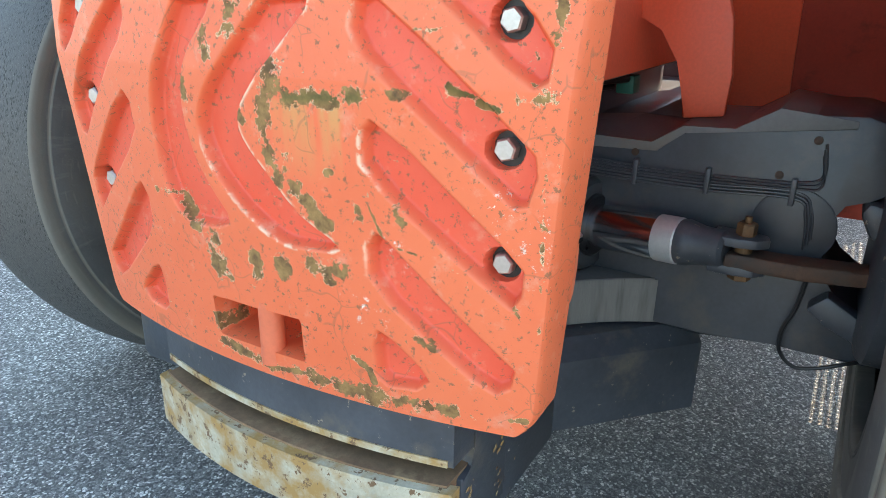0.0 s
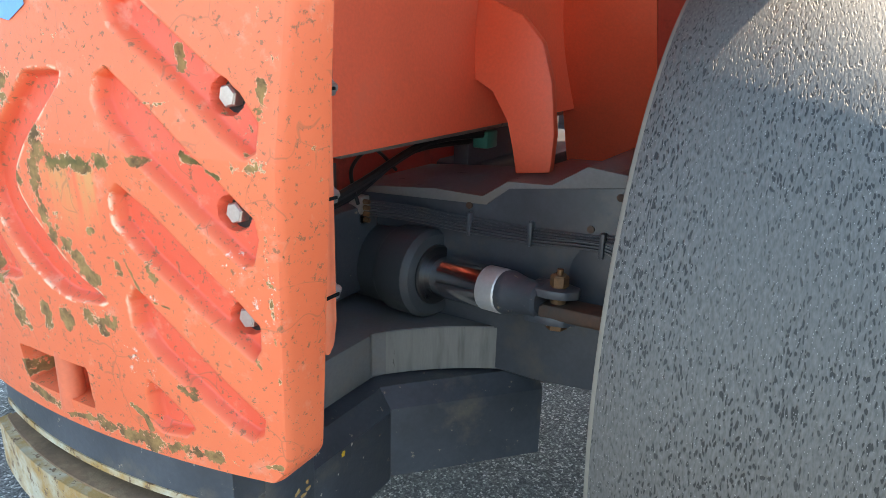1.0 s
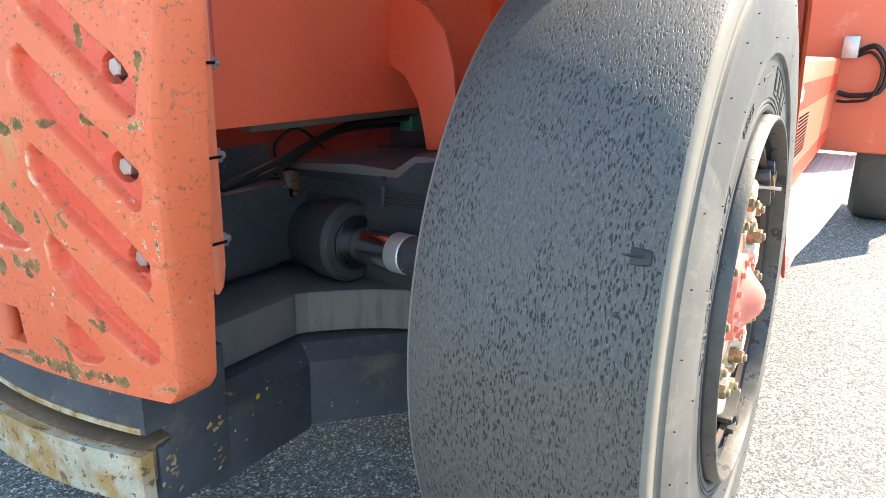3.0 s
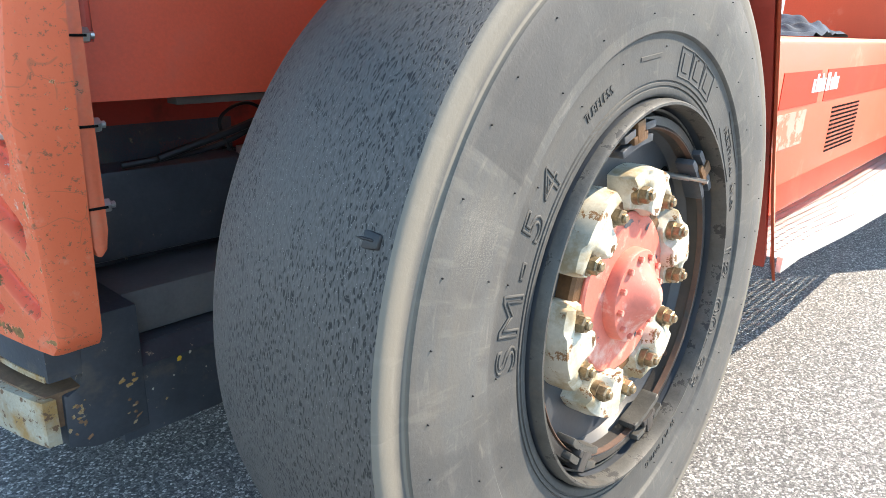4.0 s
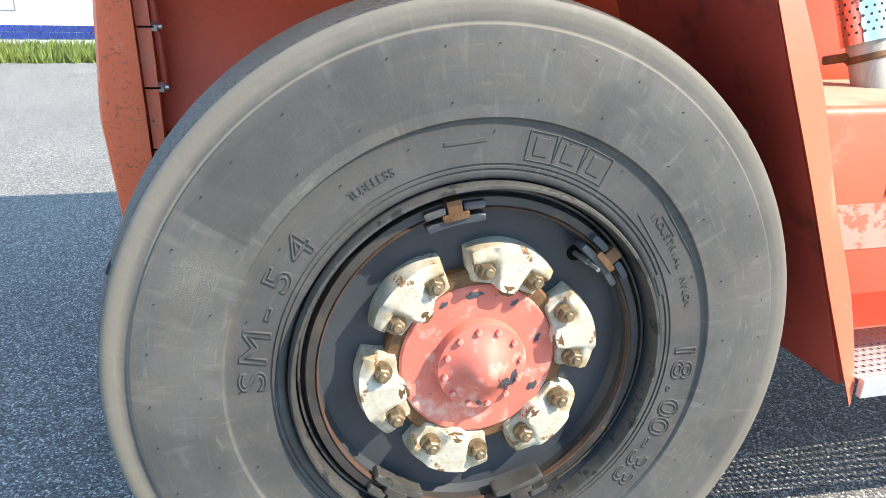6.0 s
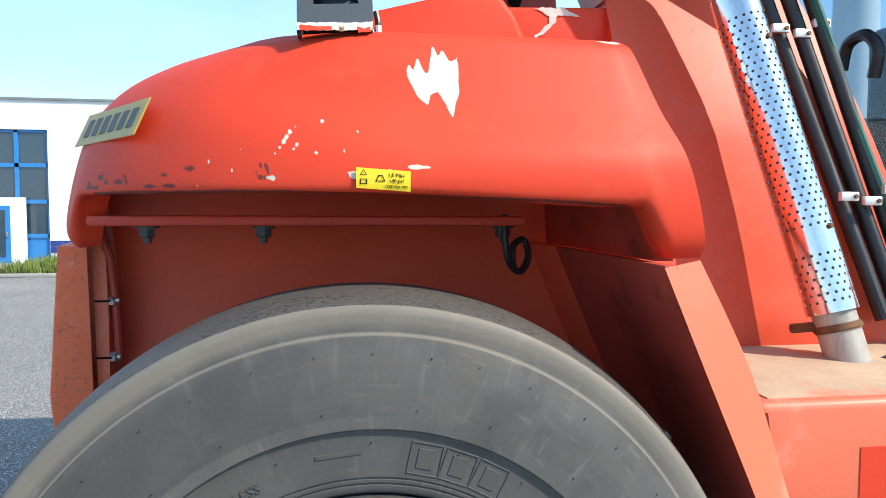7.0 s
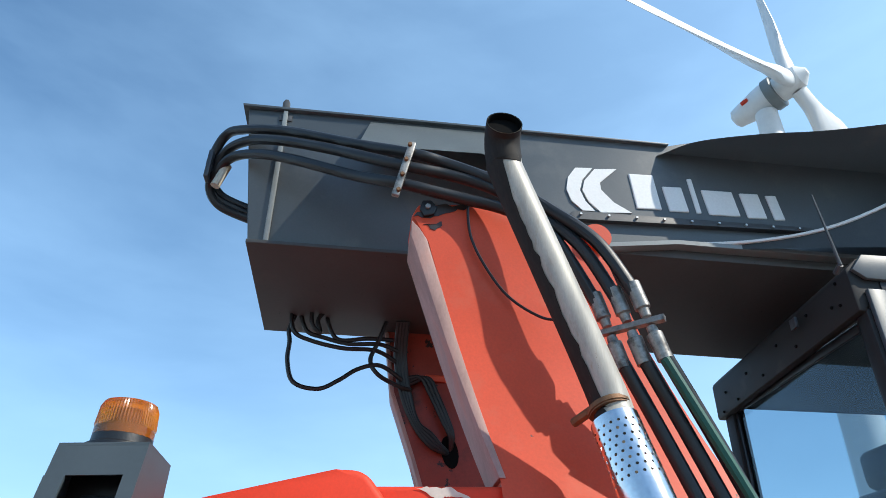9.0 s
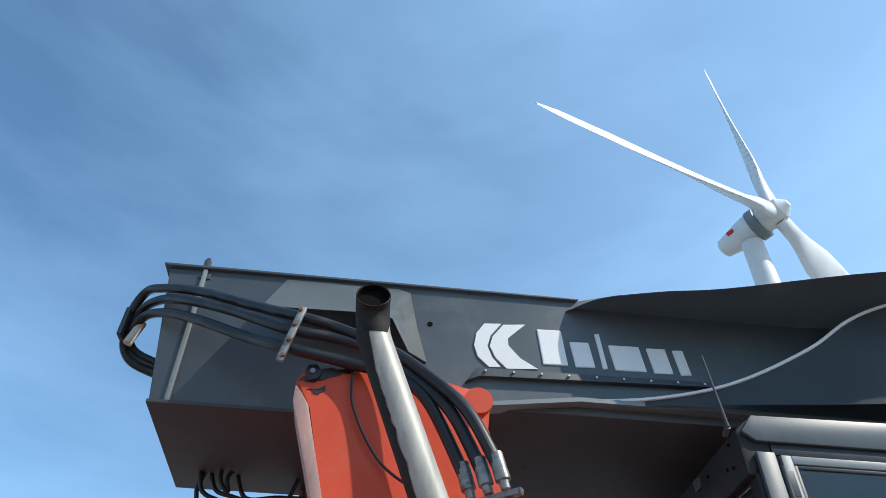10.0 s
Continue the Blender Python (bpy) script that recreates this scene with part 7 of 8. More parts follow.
for i, (x, w) in enumerate(((1.64, 0.035), (1.69, 0.03), (1.73, 0.03), (1.77, 0.02), (1.80, 0.03), (1.85, 0.05), (1.92, 0.03), (1.96, 0.03), (2.0, 0.05))):
    bm = bmesh.new()
    box(bm, (x, 0.1155, 1.29), (x + w, 0.1185, 1.345 + 0.02 * (i % 2)))
    part("sign_bar", bm, WHITE, tank, "white bar of a web sign", 0)
for r in range(11):
    for c in range(6):
        bm = bmesh.new()
        box(bm, (2.05 + 0.09 * c, 0.116, 1.0 + 0.02 * r), (2.12 + 0.09 * c, 0.1225, 1.008 + 0.02 * r))
        part("vent_slot", bm, SOOT, tank, "", 0)


def tread_plate(s, w):
    return Vector((1.20 + 3.74 * s / 128, 0.0 + 0.30 * w / 10 - 0.12 * smoothstep(10, 60, s) * (1 - w / 10), 0.70 + (0.004 if round(s * 2) % 2 else 0)))


step = mpart("step", perforated(tread_plate, 128, 10, 0.22, False), ALU, "perforated pale aluminium step")
bm = bmesh.new()
pts = [(1.20, -0.004), (1.45, -0.006), (2.0, -0.06), (2.95, -0.124), (4.94, -0.124), (4.94, -0.104), (2.95, -0.104), (2.0, -0.04), (1.45, 0.014), (1.20, 0.016)]
prism(bm, pts, "z", 0.645, 0.706)
part("step_edge", bm, ALU, step, "folded edge of the step", 0)
bm = bmesh.new()
box(bm, (1.22, 0.30, 0.64), (4.94, 0.34, 0.82), 0.004)
part("step_back", bm, BOXRED, step)

# front mudguard and front tyre further on
bm = bmesh.new()
prism(bm, [(5.0, 0.72), (5.0, 2.3), (5.15, 2.45), (6.6, 2.45), (6.6, 0.9), (6.4, 0.72)], "y", -0.75, 1.3, 0.03)
mpart("front_mudguard", bm, BOXRED, "red front mudguard")
bm = bmesh.new()
prof = [(0.45, 0.0), (0.6, -0.02), (0.82, 0.0), (0.88, 0.05), (0.9, 0.25), (0.88, 0.45), (0.82, 0.5), (0.45, 0.5)]
lathe(bm, prof, 64, closed=True)
ft = mpart("front_tyre", bm, RUBBER, "black front tyre")
ft.matrix_basis = pose(6.05, -0.62, 0.88)
for pts, r in (([(4.99, 0.0, 1.56), (4.93, -0.12, 1.60), (4.9, -0.22, 1.45), (4.9, -0.2, 1.25), (4.95, -0.02, 1.2), (4.97, 0.1, 1.22)], 0.022), ([(4.98, 0.0, 1.52), (4.93, -0.1, 1.55), (4.9, -0.19, 1.42), (4.9, -0.15, 1.2), (4.95, 0.0, 1.15), (4.97, 0.1, 1.15)], 0.012)):
    bm = bmesh.new()
    tube(bm, pts, r, 8)
    mpart("loop_hose", bm, HOSE, "black hose loop by the front mudguard")
bm = bmesh.new()
box(bm, (4.85, 0.0, 1.5), (4.98, 0.12, 1.68), 0.01)
mpart("valve_block", bm, STEEL, "steel hydraulic valve block")

# ---- beacon ----
bm = bmesh.new()
prism(bm, [(-0.163, 2.617), (0.020, 2.629), (0.020, 2.637), (-0.163, 2.625)], "y", 0.395, 0.60)
beacon = mpart("beacon_bracket", bm, BEACON_GREY, "grey steel beacon bracket")
for name, pts, y0, y1 in (("front_bar", [(-0.158, 2.405), (0.026, 2.417), (0.026, 2.487), (-0.158, 2.475)], 0.395, 0.403), ("front_bar", [(-0.16, 2.55), (0.022, 2.562), (0.020, 2.629), (-0.163, 2.617)], 0.395, 0.403),
                          ("front_post", [(-0.158, 2.475), (-0.119, 2.478), (-0.121, 2.553), (-0.162, 2.55)], 0.395, 0.403), ("front_post", [(-0.006, 2.484), (0.026, 2.487), (0.022, 2.563), (-0.009, 2.56)], 0.395, 0.403),
                          ("side_plate", [(-0.158, 2.40), (-0.150, 2.40), (-0.155, 2.617), (-0.163, 2.617)], 0.403, 0.60), ("side_plate", [(0.018, 2.412), (0.026, 2.412), (0.020, 2.629), (0.012, 2.629)], 0.403, 0.60)):
    bm = bmesh.new()
    prism(bm, pts, "y", y0, y1)
    part(name, bm, BEACON_GREY, beacon)
bm = bmesh.new()
ragged(bm, [(-0.157, 2.404), (-0.10, 2.407), (-0.04, 2.411), (0.025, 2.414), (0.025, 2.436), (-0.02, 2.431), (-0.08, 2.430), (-0.157, 2.424)], 0.3925, 0.002, 8, 0.0025, 71)
part("scraped_foot", bm, FLAKE, beacon, "foot scraped to pale primer", 0)
for k, (u, v) in enumerate(((-0.150, -0.075), (-0.055, -0.045), (-0.012, 0.02))):
    bm = bmesh.new()
    ragged(bm, [(u, 2.405), (v, 2.408), (v, 2.420), ((u + v) / 2, 2.416), (u, 2.421)], 0.3905, 0.0015, 5, 0.003, 72 + k)
    part("bare_patch", bm, RUST if k == 1 else RED, beacon, "worn patch on the foot", 0)
bm = bmesh.new()
box(bm, (-0.104, 0.425, 2.45), (0.004, 0.465, 2.528), 0.004)
part("control_box", bm, HOSE, beacon, "small black control box")
bm = bmesh.new()
box(bm, (-0.149, 0.46, 2.43), (0.011, 0.56, 2.616), 0.01)
part("lamp_housing", bm, HOSE, beacon, "black underside of the lamp")
bm = bmesh.new()
tube(bm, [(-0.03, 0.42, 2.522), (-0.012, 0.418, 2.52), (-0.004, 0.418, 2.508), (-0.014, 0.418, 2.496), (-0.05, 0.418, 2.491), (-0.09, 0.418, 2.497), (-0.092, 0.418, 2.489), (-0.05, 0.418, 2.485), (-0.025, 0.418, 2.497), (-0.045, 0.418, 2.503), (-0.03, 0.418, 2.512)], 0.0022, 6)
part("white_wire", bm, WHITE, beacon)
bm = bmesh.new()
tube(bm, [(-0.073, 0.5, 2.625), (-0.073, 0.5, 2.645), (-0.073, 0.5, 2.65), (-0.073, 0.5, 2.67)], [0.082, 0.078, 0.068, 0.066], 32, straight=True)
part("beacon_base", bm, HOSE, beacon, "black beacon base")
amber = material("amber_plastic", (0.95, 0.26, 0.012), 0.2, vary=0.1, scale=40, bump=0.2, stretch=(1, 1, 0.1))
amber.node_tree.nodes["Principled BSDF"].inputs["Transmission Weight"].default_value = 0.75
bm = bmesh.new()
ring = []
for r, z, rib in ((0.0665, 2.668, 0), (0.0665, 2.69, 0), (0.066, 2.692, 0.002), (0.063, 2.735, 0.002), (0.058, 2.748, 0.001), (0.045, 2.752, 0), (0.0, 2.754, 0)):
    ring.append([bm.verts.new((-0.073 + (r + rib * (i % 2)) * math.cos(2 * math.pi * i / 120), 0.5 + (r + rib * (i % 2)) * math.sin(2 * math.pi * i / 120), z)) for i in range(120)])
for a, b in zip(ring, ring[1:]):
    for i in range(120):
        bm.faces.new((a[i], a[(i + 1) % 120], b[(i + 1) % 120], b[i]))
bmesh.ops.remove_doubles(bm, verts=bm.verts[:], dist=0.0004)
part("beacon_lens", bm, amber, beacon, "amber ribbed beacon lens", 30)
bm = bmesh.new()
tube(bm, [(-0.073, 0.5, 2.665), (-0.073, 0.5, 2.69), (-0.073, 0.5, 2.693), (-0.073, 0.5, 2.73)], [0.06, 0.058, 0.03, 0.026], 24, straight=True)
part("lamp_core", bm, HOSE, beacon, "dark lamp core inside the lens")
bm = bmesh.new()
tube(bm, [(0.03, 0.46, 2.42), (0.045, 0.45, 2.46), (0.04, 0.46, 2.50)], 0.008, 8)
part("beacon_plug", bm, HOSE, beacon)
bm = bmesh.new()
tube(bm, [(0.044, 0.452, 2.415), (0.046, 0.45, 2.43), (0.045, 0.45, 2.462)], [0.006, 0.0095, 0.0095], 8, straight=True)
part("plug_connector", bm, WHITE, beacon, "white plug connector")
bm = bmesh.new()
tube(bm, [(0.028, 0.40, 2.44), (0.038, 0.41, 2.415), (0.05, 0.43, 2.405), (0.055, 0.45, 2.412)], 0.0025, 6)
part("white_wire", bm, WHITE, beacon)

# the bracket leans back
for ob in (beacon, *beacon.children):
    if ob.name.split(".")[0] in ("beacon_bracket", "front_bar", "front_post", "side_plate", "scraped_foot", "bare_patch"):
        for v in ob.data.vertices:
            v.co.y -= 0.40 * max(0.0, 2.63 - v.co.z) * (1.0 if v.co.y < 0.45 else 0.3)

# ---- number plate and sticker on the shell ----
bm = bmesh.new()
a, b2 = Vector((-0.535, 0.345, 0)), Vector((-0.812, 0.735, 0))
along = (b2 - a).normalized()
nrm = Vector((-along.y, along.x, 0)) * -1
if nrm.y > 0:
    nrm = -nrm
upv = Vector((-nrm.x * 0.45, -nrm.y * 0.45, 1)).normalized()
out = along.cross(upv)
if out.dot(nrm) < 0:
    out = -out
pm = Matrix((along, upv, out)).transposed().to_4x4()
pm.translation = Vector((-0.535, 0.345, 2.145)) + out * 0.012
box(bm, (0, 0, 0), (0.47, 0.105, 0.004), 0.002, 1, pm)
plate = part("number_plate", bm, material("yellow_plate", (0.52, 0.34, 0.06), 0.4, vary=0.1, scale=10), shell, "worn yellow number plate")
for k in range(6):
    bm = bmesh.new()
    box(bm, (0.04 + 0.068 * k, 0.025, 0.004), (0.04 + 0.068 * k + 0.04, 0.08, 0.006), 0, 1, pm)
    part("plate_bar", bm, DARK_GREY, shell, "", 0)
STICK = material("yellow_sticker", (0.85, 0.62, 0.02), 0.4, vary=0.04)


def shell_front(x, z):
    """The y of the shell's outer face at a place over the wheel."""
    rise = z - 2.0
    return 0.113 + lerp_table(SIDE, rise)


def on_shell(x, z, off=0.003):
    return Vector((x, shell_front(x, z) - off, z))


bm = bmesh.new()
grid(bm, lambda u, v: on_shell(u, v - 0.04 * (u + 0.02) / 0.12 * 0.2), [-0.02 + 0.12 * i / 8 for i in range(9)], [2.022 + 0.045 * i / 4 for i in range(5)])
part("sticker", bm, STICK, shell, "yellow tyre pressure sticker", 0)
for i, word in enumerate(("10,0 kp cm", "140 psi", "1,0 Mpa")):
    me = font_mesh(word, 0.0115, 0.0003)
    bm = bmesh.new()
    bm.from_mesh(me)
    bpy.data.meshes.remove(me)
    for v in bm.verts:
        px, pz = 0.068 + v.co.x, 2.0215 + 0.0125 * i + v.co.y
        v.co = on_shell(px, pz, 0.0045 + v.co.z)
    part("sticker_text", bm, SOOT, shell, "", 0)
for pts in ([(-0.012, 2.05), (0.004, 2.05), (-0.004, 2.063)], [(-0.012, 2.03), (0.004, 2.03), (0.004, 2.042), (-0.012, 2.042)], [(0.022, 2.036), (0.028, 2.05), (0.038, 2.05), (0.044, 2.036)]):
    bm = bmesh.new()
    c = Vector((sum(p[0] for p in pts) / len(pts), 0, sum(p[1] for p in pts) / len(pts)))
    vo = [bm.verts.new(on_shell(*p, 0.0045)) for p in pts]
    vi = [bm.verts.new(on_shell(c.x + (p[0] - c.x) * 0.7, c.z + (p[1] - c.z) * 0.7, 0.0045)) for p in pts]
    for i in range(len(pts)):
        k = (i + 1) % len(pts)
        bm.faces.new((vo[i], vo[k], vi[k], vi[i]))
    part("sticker_symbol", bm, SOOT, shell, "", 0)

# ---- cab ----
bm = bmesh.new()
prism(bm, [(2.70, 3.64), (2.645, 3.64), (2.645, 3.86), (2.72, 3.925), (4.2, 3.95), (4.2, 3.74), (2.72, 3.74)], "y", 1.37, 2.78, 0.015)
for v in bm.verts:
    v.co.z -= 0.045 * (v.co.y - 1.37)
cab = mpart("cab", bm, CAB_DARK, "dark grey driver's cab")
bm = bmesh.new()
prism(bm, [(2.66, 3.845), (2.73, 3.93), (4.2, 3.955), (4.2, 3.80), (2.72, 3.80)], "y", 1.345, 1.366, 0.004)
part("roof_side", bm, GREY, cab, "grey roof side")
for lo, hi in (((2.68, 1.37, 1.6), (2.77, 1.45, 3.66)), ((2.68, 2.66, 1.6), (2.77, 2.76, 3.66)), ((4.1, 1.37, 1.6), (4.2, 1.46, 3.74)), ((3.95, 1.372, 1.6), (4.02, 1.44, 3.72))):
    bm = bmesh.new()
    box(bm, lo, hi, 0.015)
    part("cab_frame", bm, CAB_DARK, cab)
bm = bmesh.new()
box(bm, (2.66, 1.35, 1.5), (4.2, 2.78, 2.1), 0.02)
part("cab_base", bm, BOXRED, cab, "bleached red lower cab panel")
bm = bmesh.new()
box(bm, (2.715, 1.45, 2.1), (2.721, 2.66, 3.64))
pane = part("rear_window", bm, CAB_GLASS, cab, "tinted rear window")
bm = bmesh.new()
box(bm, (2.70, 1.342, 1.6), (2.79, 1.368, 3.745), 0.006)
part("corner_post", bm, GREY, cab, "grey cab corner post")
for yy2, zz2 in ((1.46, 3.83), (1.47, 3.72), (1.53, 3.74), (1.72, 3.80), (1.86, 3.70), (2.02, 3.78), (2.2, 3.69), (2.36, 3.77), (2.50, 3.67), (2.62, 3.76), (2.68, 3.66)):
    bm = bmesh.new()
    hex_bolt(bm, (2.6455, yy2, zz2 - 0.045 * (yy2 - 1.37)), (-1, 0, 0), 0.008, 0.008)
    part("roof_bolt", bm, SOOT, cab)
bm = bmesh.new()
for lo, hi in (((2.700, 1.445, 2.1), (2.716, 1.475, 3.635)), ((2.700, 2.635, 2.1), (2.716, 2.665, 3.60)), ((2.700, 1.475, 3.585), (2.716, 2.635, 3.625))):
    box(bm, lo, hi, 0.004)
part("window_rubber", bm, HOSE, cab, "black rubber round the rear window")
bm = bmesh.new()
box(bm, (2.79, 1.362, 3.742), (4.1, 1.372, 3.80), 0.003)
part("rain_gutter", bm, HOSE, cab, "black gutter over the door")
bm = bmesh.new()
for lo, hi in (((2.815, 1.345, 2.0), (2.865, 1.375, 3.735)), ((3.84, 1.345, 2.0), (3.90, 1.375, 3.735)), ((2.865, 1.345, 3.695), (3.84, 1.375, 3.735)), ((2.865, 1.345, 2.0), (3.84, 1.375, 2.12))):
    box(bm, lo, hi, 0.004)
door = part("cab_door", bm, PALE, cab, "pale grey cab door frame")
bm = bmesh.new()
for lo, hi in (((2.864, 1.350, 2.12), (2.884, 1.372, 3.694)), ((3.82, 1.350, 2.12), (3.839, 1.372, 3.694)), ((2.884, 1.350, 3.674), (3.82, 1.372, 3.694)), ((2.884, 1.350, 2.121), (3.82, 1.372, 2.14))):
    box(bm, lo, hi, 0.003)
part("window_seal", bm, HOSE, door, "black rubber window seal")
bm = bmesh.new()
box(bm, (2.884, 1.358, 2.14), (3.82, 1.363, 3.674))
part("door_window", bm, glass("pale_door_glass", (0.62, 0.72, 0.72)), door, "pale tinted door window")
for z in (3.52, 2.3):
    bm = bmesh.new()
    tube(bm, [(2.805, 1.345, z), (2.805, 1.345, z + 0.16)], 0.012, 10, straight=True)
    box(bm, (2.80, 1.342, z + 0.02), (2.85, 1.35, z + 0.14), 0.002)
    part("hinge", bm, DARK_GREY, door, "dark door hinge")
bm = bmesh.new()
box(bm, (4.13, 1.5, 2.1), (4.14, 2.66, 3.72))
part("windscreen", bm, CAB_GLASS, cab, "tinted windscreen")
bm = bmesh.new()
box(bm, (3.05, 1.85, 2.2), (3.20, 2.35, 3.05), 0.06, 3)
box(bm, (3.1, 1.85, 2.15), (3.6, 2.35, 2.32), 0.05, 3)
box(bm, (3.07, 1.97, 3.05), (3.17, 2.23, 3.25), 0.05, 3)
part("seat", bm, HOSE, cab, "dark driver's seat")
bm = bmesh.new()
tube(bm, [(2.58, 1.315, 3.84), (2.565, 1.31, 4.0), (2.545, 1.307, 4.225)], [0.009, 0.006, 0.004], 8, straight=True)
tube(bm, [(2.58, 1.36, 3.82), (2.58, 1.315, 3.84)], 0.014, 8, straight=True)
part("antenna", bm, DARK_GREY, cab, "thin whip antenna")
bm = bmesh.new()
box(bm, (2.595, 1.75, 3.735), (2.612, 1.80, 3.79), 0.003)
part("roof_lamp", bm, DARK_GREY, cab, "small lamp on the cab roof")
bm = bmesh.new()
tube(bm, [(2.5, 1.62, 2.62), (2.5, 1.60, 2.75), (2.5, 1.68, 2.84), (2.5, 1.80, 2.82), (2.5, 1.84, 2.7)], 0.03, 8)
mpart("coiled_hose", bm, HOSE, "black coiled hose behind the cab")

# ---- jacket on the side box ----
jacket = thing("jacket", (2.0, 0.42, 1.508), "crumpled dark blue jacket lying on the red side box", "jacket")


def fold(u, v):
    x, y = 1.66 + 0.62 * u, 0.16 + 0.36 * v
    e = min(1, 6 * u, 6 * (1 - u), 6 * v + 0.3, 6 * (1 - v))
    n1 = noise.noise(Vector((x * 7, y * 7, 3))) * 0.5 + noise.noise(Vector((x * 17, y * 15, 9))) * 0.3
    return (x + 0.05 * noise.noise(Vector((x * 5, y * 5, 1))), y + 0.04 * noise.noise(Vector((x * 5, y * 5, 6))), 1.512 + max(0.0, e * (0.045 + 0.12 * n1)))


bm = bmesh.new()
grid(bm, fold, [i / 48 for i in range(49)], [i / 30 for i in range(31)])
part("cloth", bm, material("blue_work_cloth", (0.05, 0.075, 0.11), 0.9, vary=0.5, scale=9, fine=200, bump=0.4), jacket, "", 70)

# ---- warehouse ----
BD = 24.3
house = thing("warehouse", (-16, BD + 7, 0), "white rendered warehouse with blue window frames, beyond the yard", "warehouse")
BLUE = material("blue_window_frame", (0.02, 0.22, 0.55), 0.45, vary=0.05)
PANE = material("dark_window_glass", (0.03, 0.06, 0.09), 0.06, vary=0.1, spec=0.8, bump=0.0)
bm = bmesh.new()
W0, W1 = -16.6, -10.33
for lo, hi in (((-45, BD, 0), (W0, BD + 14, 5.72)), ((W1, BD, 0), (25, BD + 14, 5.72)), ((W0, BD, 4.70), (W1, BD + 14, 5.72)), ((W0, BD + 0.4, 0), (W1, BD + 14, 4.7))):
    box(bm, lo, hi)
wall = part("wall", bm, WHITE, house, "white rendered wall", 0)
bm = bmesh.new()
box(bm, (-45.1, BD - 0.06, 5.72), (25.1, BD + 14, 5.80))
part("roof_edge", bm, PALE, house, "grey metal roof edge", 0)
for c in range(6):
    for r, (z0, z1) in enumerate(((0.1, 1.0), (1.0, 2.2), (2.2, 3.47), (3.47, 4.68))):
        x1, x0 = W1 - 1.04 * c, W1 - 1.04 * (c + 1)
        bm = bmesh.new()
        for lo, hi in (((x0, z0), (x1, z0 + 0.07)), ((x0, z1 - 0.07), (x1, z1)), ((x0, z0), (x0 + 0.07, z1)), ((x1 - 0.07, z0), (x1, z1))):
            box(bm, (lo[0], BD + 0.05, lo[1]), (hi[0], BD + 0.16, hi[1]))
        f = part("window_frame", bm, BLUE, house, "blue window frame", 0)
        bm = bmesh.new()
        box(bm, (x0 + 0.06, BD + 0.10, z0 + 0.06), (x1 - 0.06, BD + 0.12, z1 - 0.06))
        part("pane", bm, BLUE if r == 0 else PANE, f, "", 0)
bm = bmesh.new()
box(bm, (-13.2, BD - 0.5, 0), (-11.05, BD - 0.05, 2.34))
porch = part("porch", bm, WHITE, house, "white porch", 0)
bm = bmesh.new()
box(bm, (-12.45, BD - 0.54, 0), (-11.38, BD - 0.49, 2.05))
door = part("door", bm, BLUE, house, "blue glazed entrance door", 0)
bm = bmesh.new()
box(bm, (-12.3, BD - 0.56, 0.3), (-11.53, BD - 0.535, 1.9))
part("door_pane", bm, PANE, door, "", 0)
bm = bmesh.new()
box(bm, (-11.5, BD - 0.6, 1.0), (-11.44, BD - 0.55, 1.15))
part("door_handle", bm, STEEL, door, "", 0)
for i in range(60):
    for j in range(2):
        bm = bmesh.new()
        x0 = W1 + 0.02 + 0.205 * i
        box(bm, (x0, BD - 0.02, 0.40 + 0.22 * j), (x0 + 0.19, BD + 0.01, 0.605 + 0.22 * j))
        part("tile", bm, TILE, wall, "", 0)
bm = bmesh.new()
for lo, hi in (((-8.92, 1.27), (-8.3, 1.29)), ((-8.92, 2.44), (-8.3, 2.46)), ((-8.92, 1.27), (-8.9, 2.46)), ((-8.32, 1.27), (-8.3, 2.46))):
    box(bm, (lo[0], BD - 0.02, lo[1]), (hi[0], BD + 0.01, hi[1]))
part("hatch", bm, PALE, house, "flush wall hatch", 0)
bm = bmesh.new()
tube(bm, [(-7.7, BD + 4, 5.7), (-7.7, BD + 4, 6.6)], 0.03, 8, straight=True)
part("roof_pole", bm, DARK_GREY, house)
bm = bmesh.new()
box(bm, (-45, 19.4, 0), (-7.6, 19.6, 0.10), 0.02)
tagged(link("kerb", bm, CONC), "grey concrete kerb before the grass", "kerb", kind="structure")
bm = bmesh.new()
box(bm, (-45, 19.6, 0), (-10.2, BD, 0.08))
tagged(link("pavement", bm, CONC), "grey concrete pavement by the warehouse", "pavement", kind="structure")
bm = bmesh.new()
rnd = random.Random(4)
for i in range(9000):
    x, y = rnd.uniform(-10.2, -2.0), rnd.uniform(19.7, BD)
    h, a = rnd.uniform(0.12, 0.5), rnd.uniform(0, 6.28)
    dx, dy = 0.03 * math.cos(a), 0.03 * math.sin(a)
    lx, ly = rnd.uniform(-0.12, 0.12), rnd.uniform(-0.12, 0.12)
    v = [bm.verts.new(p) for p in ((x - dx, y - dy, 0), (x + dx, y + dy, 0), (x + lx, y + ly, h))]
    bm.faces.new(v)
tagged(link("grass", bm, GRASS, 0), "long green and yellowish grass along the warehouse", "grass", kind="stuff")

# ---- wind turbine ----
BLADE = material("blade_white", (0.76, 0.76, 0.74), 0.45, vary=0.05, scale=0.2, fine=1, bump=0.0)
hubp = Vector((31.86, 34.26, 42.5))
turbine = thing("wind_turbine", (hubp.x, hubp.y, 0), "white three-bladed wind turbine beyond the yard", "wind turbine")
axis = Vector((math.cos(radians(300)) * math.cos(radians(5)), math.sin(radians(300)) * math.cos(radians(5)), math.sin(radians(5))))
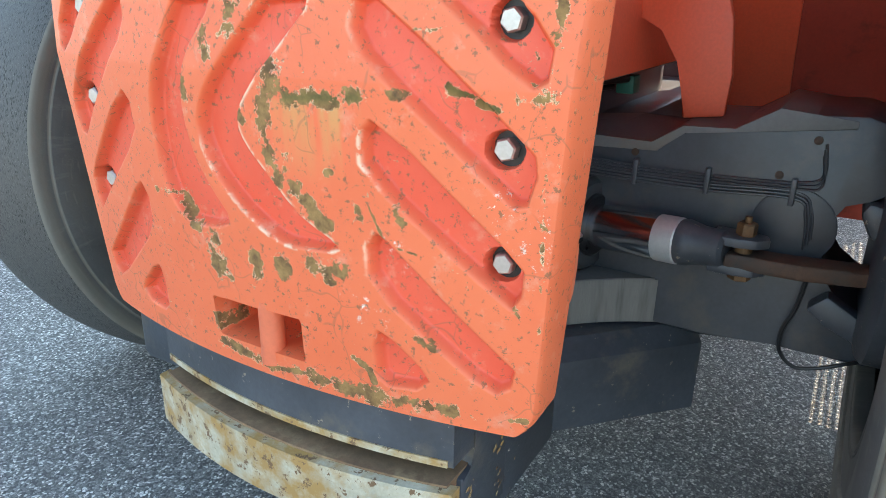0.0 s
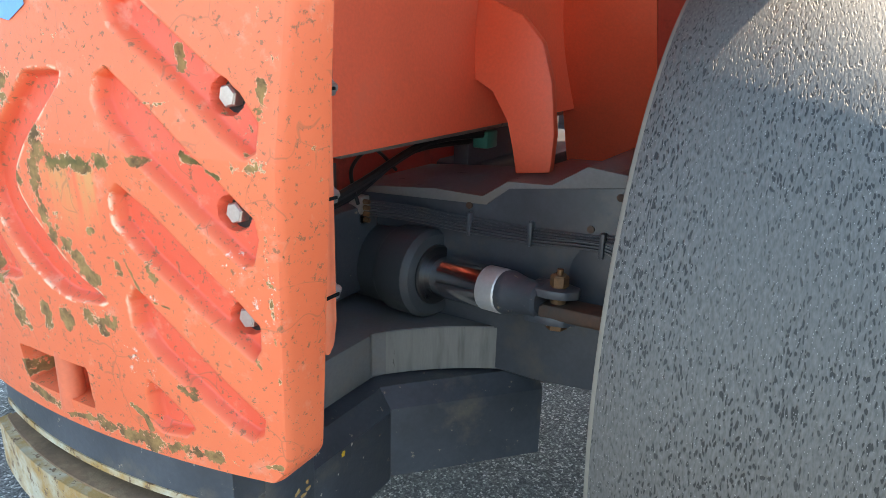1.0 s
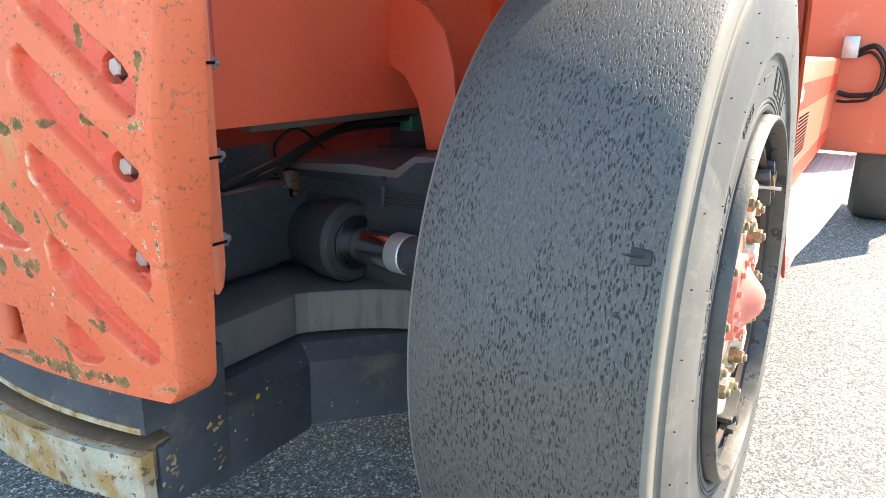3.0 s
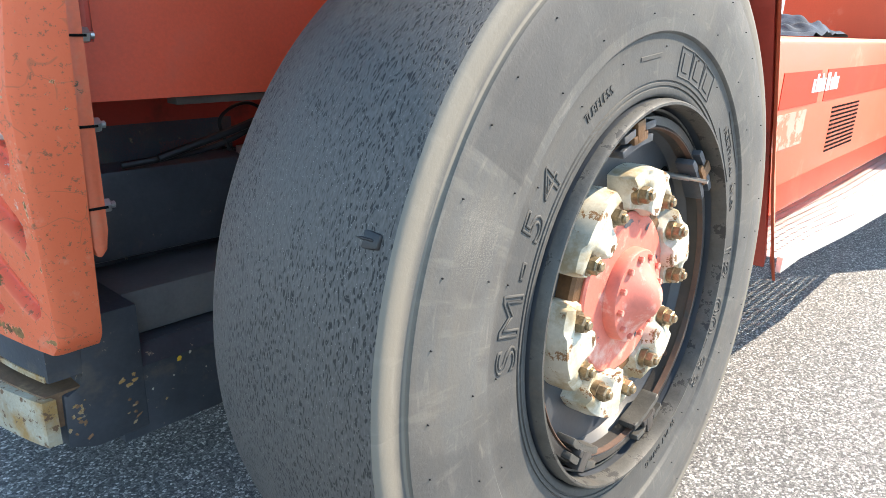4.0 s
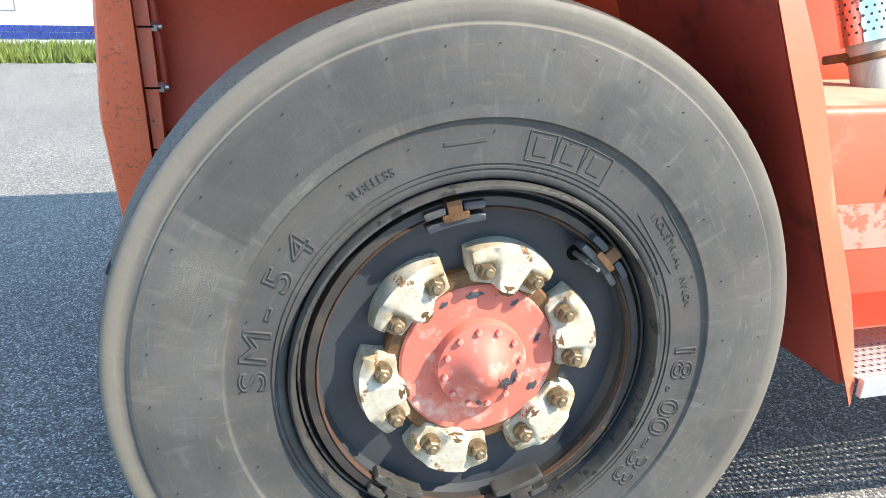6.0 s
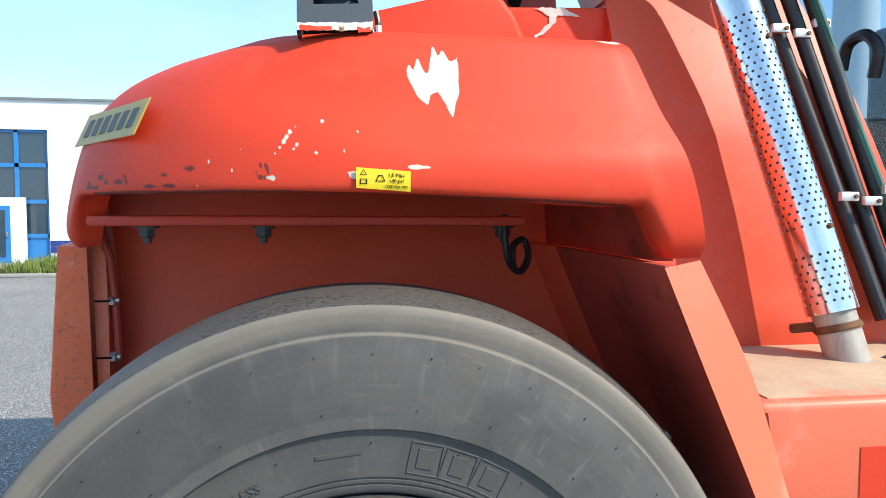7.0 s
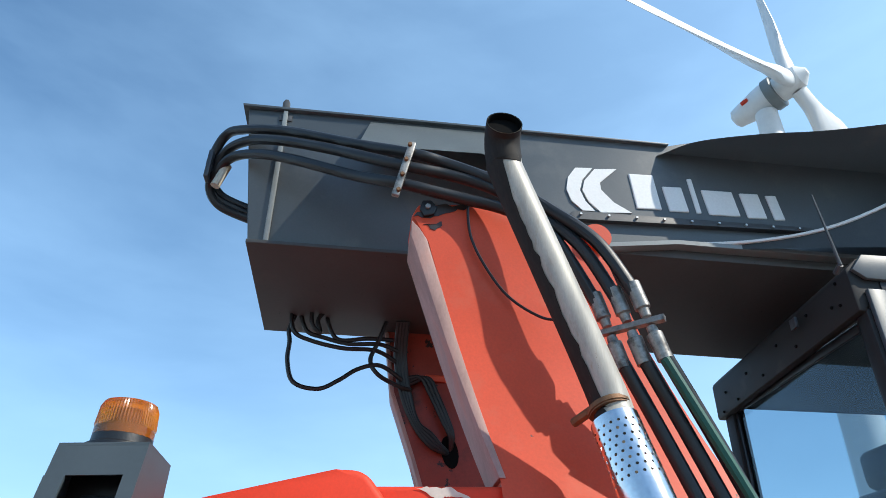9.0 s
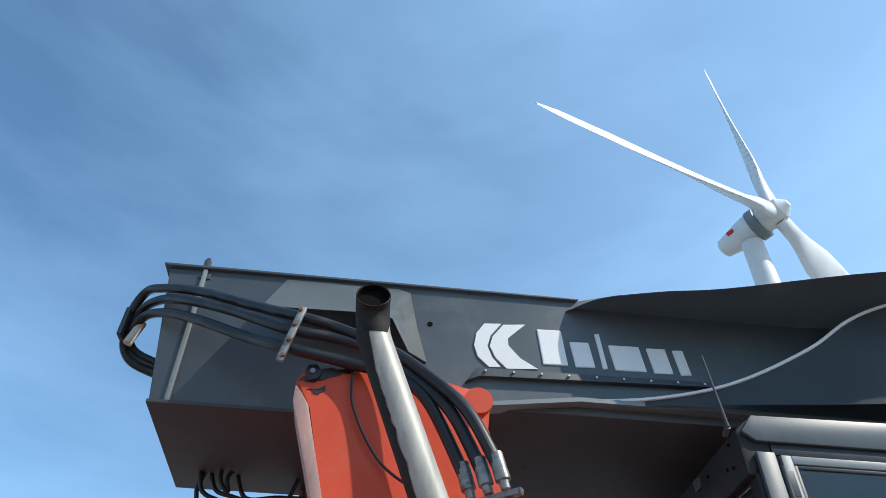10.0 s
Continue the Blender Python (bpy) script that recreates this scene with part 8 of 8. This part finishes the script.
tu = axis.cross(Vector((0, 0, 1))).normalized()
tv = tu.cross(axis)
tow = hubp - axis * 2.6
bm = bmesh.new()
tube(bm, [(tow.x, tow.y, 0), (tow.x, tow.y, 20), (tow.x, tow.y, 40.9)], [1.5, 1.15, 0.85], 32, straight=True)
part("tower", bm, WHITE, turbine, "tapered white tower")
bm = bmesh.new()
tube(bm, [hubp - axis * 1.3, hubp - axis * 2.2, hubp - axis * 3.0, hubp - axis * 4.0, hubp - axis * 5.0, hubp - axis * 5.2], [1.25, 1.3, 1.2, 1.0, 0.8, 0.5], 28, straight=True)
nac = part("nacelle", bm, WHITE, turbine, "white nacelle")
bm = bmesh.new()
tube(bm, [hubp - axis * 1.15, hubp - axis * 1.2, hubp - axis * 1.9, hubp - axis * 1.95], [1.25, 1.42, 1.42, 1.3], 32, straight=True)
part("generator_ring", bm, PALE, nac, "grey generator ring")
bm = bmesh.new()
sp = hubp - axis * 4.6
box(bm, (0.8, -1.28, -0.12), (1.4, -1.1, 0.15), 0, 1, Matrix.Translation(sp) @ axis.to_track_quat("X", "Z").to_matrix().to_4x4())
part("red_mark", bm, RED, nac, "plain red mark", 0)
bm = bmesh.new()
tube(bm, [hubp - axis * 1.4, hubp - axis * 0.4, hubp + axis * 0.7, hubp + axis * 1.3], [1.05, 1.15, 0.95, 0.3], 24, straight=True)
part("hub", bm, WHITE, turbine, "white rotor hub")
for k in range(3):
    ang = radians(340.5 + 120 * k)
    d = tu * math.cos(ang) + tv * math.sin(ang)
    side = axis.cross(d)
    bm = bmesh.new()
    rings = []
    for s, chord, thick, tw in ((0.8, 0.62, 0.62, 0), (2.5, 0.68, 0.62, 5), (5.0, 1.15, 0.42, 24), (7.0, 1.25, 0.36, 24), (11.0, 1.1, 0.28, 20), (16.0, 0.9, 0.2, 14), (22.0, 0.66, 0.13, 8), (27.5, 0.4, 0.07, 4), (29.8, 0.08, 0.03, 2)):
        t = radians(tw + 8)
        ca2, sa2 = math.cos(t), math.sin(t)
        e1, e2 = side * ca2 + axis * sa2, axis * ca2 - side * sa2
        rings.append([bm.verts.new(hubp + d * s + e1 * 1.4 * chord * (math.cos(a) - 0.15) + e2 * 0.9 * thick * math.sin(a)) for a in (2 * math.pi * i / 16 for i in range(16))])
    for a, b in zip(rings, rings[1:]):
        for i in range(16):
            bm.faces.new((a[i], a[(i + 1) % 16], b[(i + 1) % 16], b[i]))
    bm.faces.new(rings[-1])
    part("blade", bm, BLADE, turbine, "long white rotor blade", 50)
